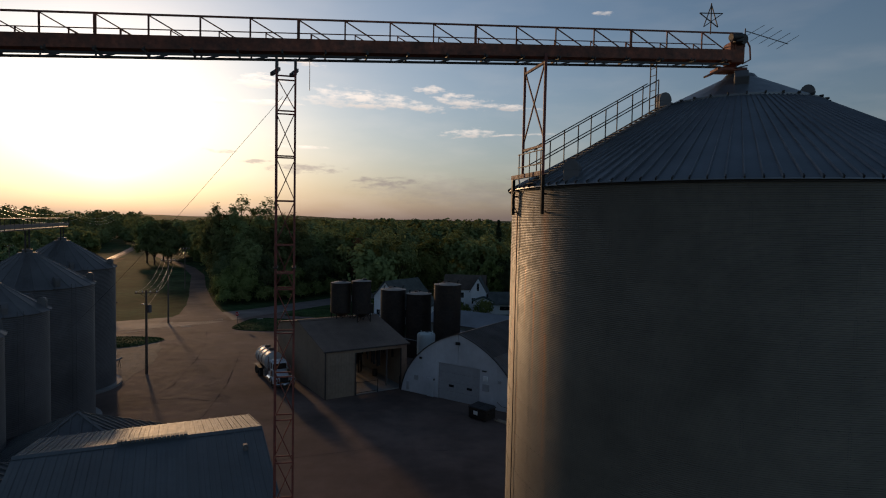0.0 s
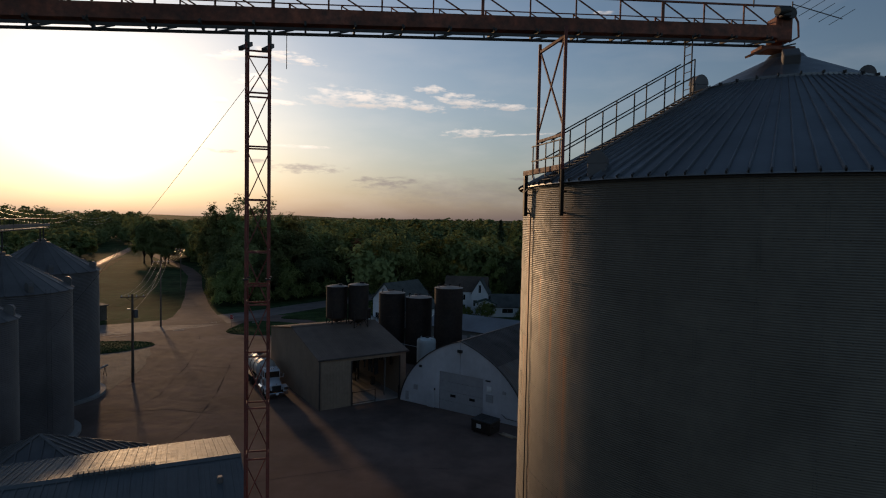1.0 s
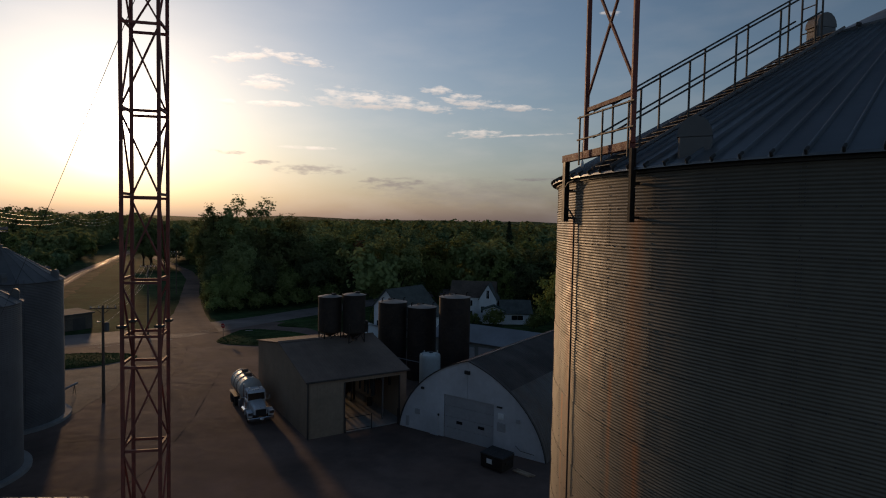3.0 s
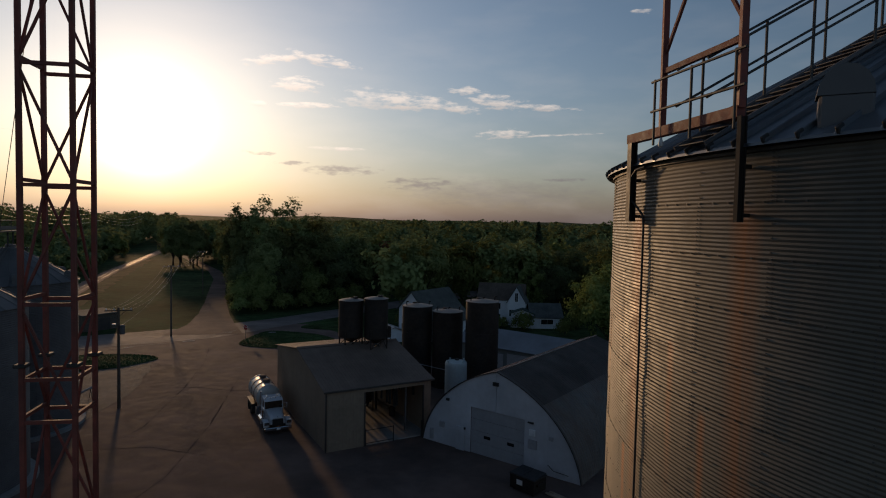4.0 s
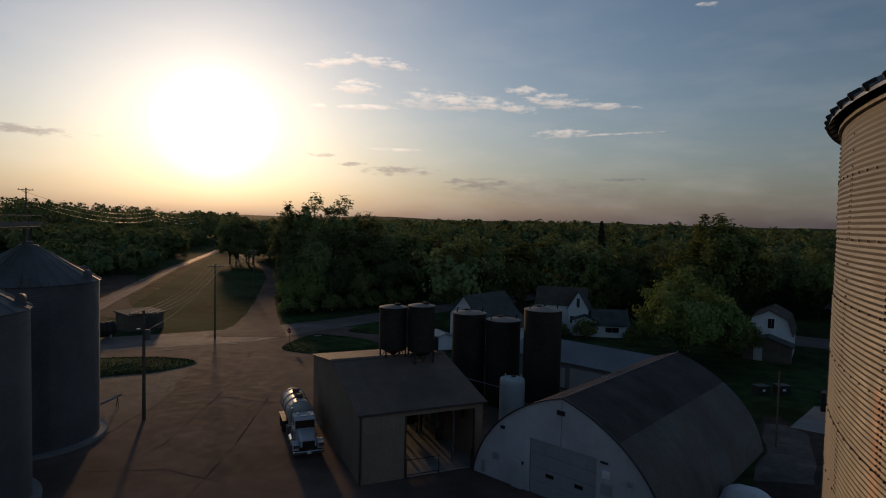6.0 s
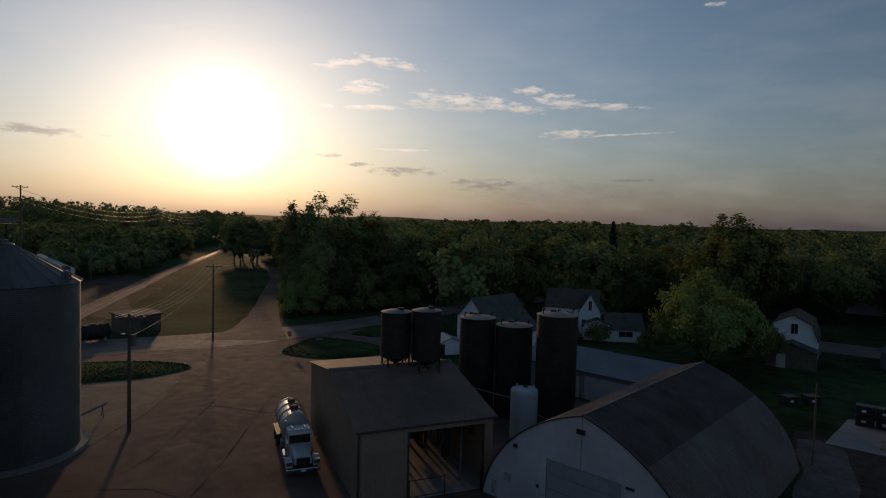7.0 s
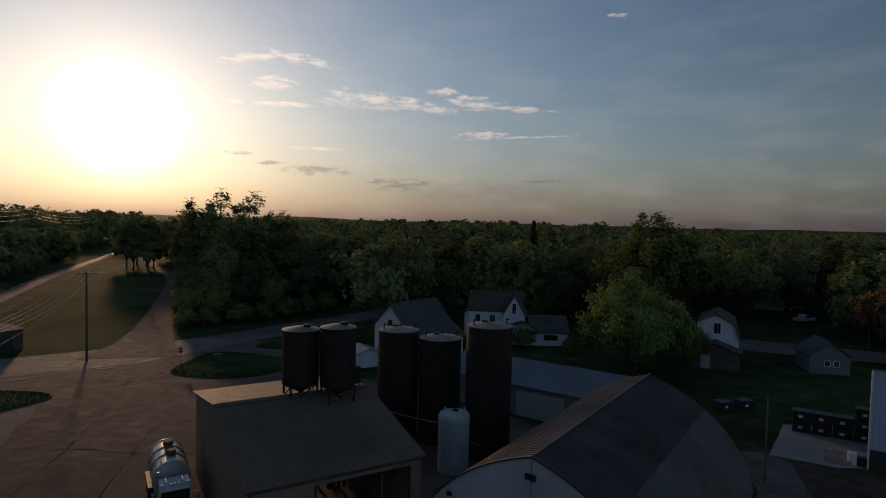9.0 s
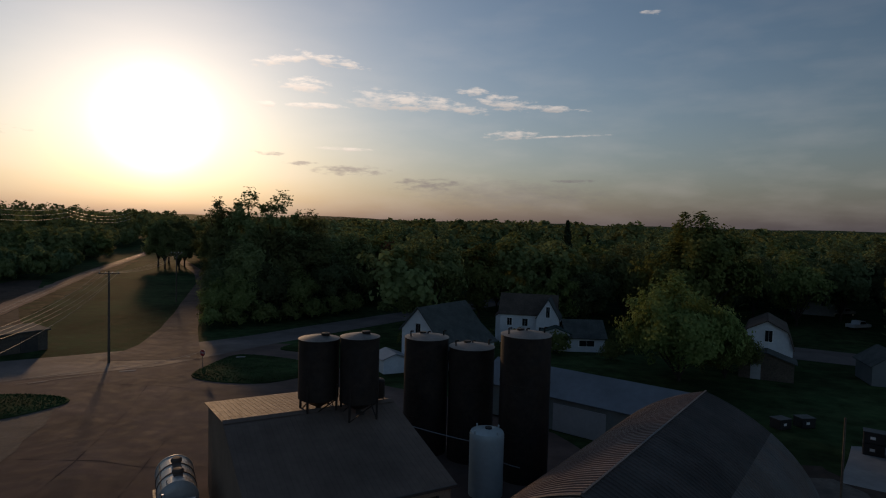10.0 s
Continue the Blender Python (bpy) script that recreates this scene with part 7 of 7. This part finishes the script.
def plant_trees():
    rng = random.Random(7)
    protos = [make_tree(1, 16, 5.8, 1.4, 0, LEAF_DEEP, "broad dark green village tree", 150, 40, 0.85, 0.26),
              make_tree(2, 18, 6.8, 1.8, 0, LEAF, "tall spreading dark green tree", 180, 40, 0.95, 0.28),
              make_tree(3, 13, 5.2, 1.0, 0, LEAF_PALE, "rounded lighter green tree", 130, 40, 0.75, 0.23),
              make_tree(4, 19, 5.2, 1.8, 0, LEAF, "narrow tall dark green tree", 150, 40, 0.85, 0.31),
              make_tree(5, 15, 6.2, 1.2, 0, LEAF_PALE, "broad yellowish green tree", 150, 40, 0.88, 0.25)]
    ragged = make_tree(6, 25, 5.5, 7.0, 0, LEAF, "tall ragged cottonwood rising over the woods", 84, 54, 0.75, 0.27)
    russet = make_tree(8, 12, 5.0, 2.0, 0, LEAF_RED, "round tree with russet brown leaves", 100, 34, 0.8, 0.28)
    spruce = make_spruce(9, 21.6, 3.3, "dark pointed spruce among village trees")
    near = make_tree(10, 13.6, 7.6, 0.4, 0, LEAF_LIGHT, "big light green tree behind the arched building", 420, 50, 0.62, 0.17)
    light = make_tree(15, 13, 5.4, 1.0, 0, LEAF_LIGHT, "rounded light green tree between the houses", 150, 44, 0.7, 0.22)
    near2 = make_tree(11, 22.8, 11.2, 1.5, 0, LEAF_LIGHT, "very big dark tree behind a lighter one", 480, 50, 0.85, 0.27)
    grove = make_tree(14, 24, 8.2, 3.8, 0, LEAF, "tall dense tree with a bare trunk at the lane's bend", 260, 36, 1.05, 0.42)
    far_rng = np.random.default_rng(21)
    far = [crown_points(far_rng, h, r, 1.0, 84, 28, 0.95) for h, r in ((16, 6.0), (17, 6.6), (18, 5.6))]
    belt, facing = ([], [], [], []), ([], [], [], [])
    bush = make_tree(12, 3.2, 2.0, 0.2, 0, LEAF_PALE, "round light green garden shrub", 40, 26, 0.35, 0.15, "shrub")
    used = []

    def put(p, x, y, s=1.0, sz=1.0, label=""):
        used.append((x, y, 5 * s))
        plant(p, x, y, s, rng.random() * 6.28, label, sz)

    put(near, 23, 119.5)
    put(near2, 35, 147)
    put(spruce, 17.1, 177.5)
    put(spruce, 27, 205, 0.85)
    put(spruce, -14, 196, 0.8)
    put(light, -2.5, 166, 1.3)
    put(light, 12.3, 156, 0.88)
    put(near, 30.0, 122.5, 0.58)
    put(russet, 66, 128, 1.15)
    put(russet, -22, 179, 1.2)
    put(protos[4], 76, 130, 1.0)
    put(protos[4], 84, 122, 1.1)
    for x, y, s in ((-66.5, 186, 1.0), (-60.5, 187, 1.1), (-53, 186, 1.08), (-70.5, 191, 0.93), (-44.5, 190, 0.9)):
        put(ragged, x, y, s)
    for x, y, k, s in ((-52, 151, 2, 0.62), (-47.5, 151.5, 4, 0.6), (-43.5, 155.5, 0, 0.7), (-39, 160, 2, 0.75), (-34.5, 168, 0, 0.8), (-30, 175, 3, 0.85), (-56, 161, 0, 0.72), (-50, 161, 1, 0.85), (-45, 166, 3, 0.95), (-58, 170, 1, 0.85), (-40, 172, 1, 1.0), (-52, 173, 3, 0.95),
                       (-33, 180, 1, 1.0), (-62, 182, 0, 0.9), (-46, 181, 1, 1.0), (-31, 188, 0, 1.0), (-56, 184, 1, 0.95), (-48, 190, 3, 1.05), (-66, 194, 1, 0.9), (-72, 205, 3, 0.9)):
        put(protos[k], x, y, s)
    for x, y, s in ((-51, 146.5, 1.1), (-47, 147, 1.2), (-53.5, 153, 1.3), (-42.5, 150.5, 1.3), (-39, 154.5, 1.2), (-36, 159, 1.3), (-33, 163, 1.3), (-56.5, 158, 1.2), (-30, 168, 1.4), (-57.5, 164, 1.5), (-61, 173, 1.6)):
        put(bush, x, y, s)
    for x, y, s in ((-119, 255, 0.72), (-116, 263.8, 0.68), (-126, 263, 0.78), (-124, 274, 0.76), (-131, 280, 0.8), (-112, 252, 0.62)):
        put(grove, x, y, s)
    for x, y, k, s in ((5, 176, 0, 0.9), (21, 165, 0, 0.9), (28, 168, 1, 0.95), (50, 176, 0, 1.0), (60, 180, 0, 0.9)):
        put(protos[k], x, y, s)
    for x, y, s in ((9.5, 134.5, 1.1), (3.5, 138.0, 1.0), (-1.5, 138.5, 0.9), (5.5, 136.0, 0.7), (20, 138, 1.1), (-13.5, 136, 1.0), (17, 131, 0.9), (31, 128, 0.8)):
        put(bush, x, y, s)
    tries = 0
    while len(used) < 560 and tries < 14000:
        tries += 1
        y = 140 + 190 * rng.random() ** 1.15
        half = 18 + 0.83 * (y - 30)
        x = rng.uniform(-half, half)
        s = rng.uniform(0.72, 1.12)
        if x < -100 - (y - 174) * 0.42:
            s *= 0.5 if y < 270 else 0.72
        if in_clear(x, y) or any((x - a) ** 2 + (y - b) ** 2 < (0.56 * (c + 5 * s)) ** 2 for a, b, c in used):
            continue
        if y < 195 and abs(x) < 110 and len(used) < 260:
            put(protos[rng.choice((0, 1, 1, 2, 3, 0, 4))], x, y, s, rng.uniform(0.85, 1.12))
            continue
        used.append((x, y, 5 * s))
        q, t = far[rng.randrange(3)], rng.random() * 6.28
        kind = rng.choice((0, 0, 1, 2, 2, 3))
        o = q - np.array([0, 0, 7.5])
        facing[kind].append(np.stack([o[:, 0] * math.cos(t) - o[:, 1] * math.sin(t), o[:, 0] * math.sin(t) + o[:, 1] * math.cos(t), o[:, 2]], 1))
        belt[kind].append(np.stack([x + s * (q[:, 0] * math.cos(t) - q[:, 1] * math.sin(t)), y + s * (q[:, 0] * math.sin(t) + q[:, 1] * math.cos(t)), gz(y) + s * rng.uniform(0.85, 1.12) * q[:, 2]], 1))
    for p in protos + [ragged, russet, spruce, near, near2, bush, grove, light]:
        for o in list(p.children_recursive) + [p]:
            bpy.data.objects.remove(o)
    for name, pts, out, mat, lab in (("woods", belt[0], facing[0], LEAF, "dark green crowns of the woods round the village"), ("woods", belt[1], facing[1], LEAF_PALE, "lighter green crowns scattered through the woods"), ("woods", belt[2], facing[2], LEAF_DEEP, "deep green crowns in the woods' shade"), ("woods", belt[3], facing[3], LEAF_OLIVE, "olive crowns scattered through the woods")):
        v, f = quads(np.concatenate(pts), 0.44, far_rng, outward=np.concatenate(out))
        tagged(new(name, array_mesh(name, v, f, mat)), lab, "woods", kind="stuff")
    # the woods beyond, one mass of crowns
    r2 = np.random.default_rng(5)
    pts, out = [], []
    n = 0
    while n < 3000:
        y = 275 + 900 * r2.random() ** 1.5
        x = r2.uniform(-1, 1) * (60 + 0.9 * y)
        lane = -67.5 - (y - 178) * 0.44
        if lane - 55 < x < lane + 4 and y < 420:
            continue
        n += 1
        h = r2.uniform(12, 19) * (1 + 0.15 * math.sin(x * 0.013 + y * 0.004)) * (1.55 if x < lane - 30 and 430 < y < 700 else 0.8 if x < lane - 30 and y < 430 else 1.0)
        k = 150 if y < 600 else 60
        c = r2.normal(size=(k, 3))
        c /= np.linalg.norm(c, axis=1)[:, None]
        rad = r2.uniform(3.5, 6.5)
        out.append(c + np.array([0, 0, 0.3]))
        pts.append(np.stack([x + c[:, 0] * rad, y + c[:, 1] * rad, -1.7 + h * 0.62 + c[:, 2] * h * 0.38 + r2.normal(size=k) * 0.3], 1))
    p = np.concatenate(pts)
    v, f = quads(p, 1.05, r2, 0.7, np.concatenate(out))
    tagged(new("far_woods", array_mesh("far_woods", v, f, LEAF)), "dark green woods filling the country to the horizon", "woods", kind="stuff")


plant_trees()


def far_ridge():
    """Low wooded hills on the horizon."""
    s, prev = Shape(), None
    for k in range(241):
        a = radians(-75 + 150 * k / 240)
        cur = len(s.v)
        for d, h in ((1150, 0), (1350, 14), (2200, 20), (3300, 34), (4300, 30)):
            hh = h * (0.75 + 0.5 * noise.noise((k * 0.09, d * 0.002, 0.5))) + (3.0 * noise.noise((k * 1.7, d, 2.0)) if h else 0)
            s.v.append((d * math.sin(a), d * math.cos(a), -1.8 + max(0, hh)))
        if prev is not None:
            s.f += [(prev + i, cur + i, cur + i + 1, prev + i + 1) for i in range(4)]
        prev = cur
    solid("backdrop", s, GRASS, "low dark wooded hills on the horizon", "hills", "structure", True)


far_ridge()
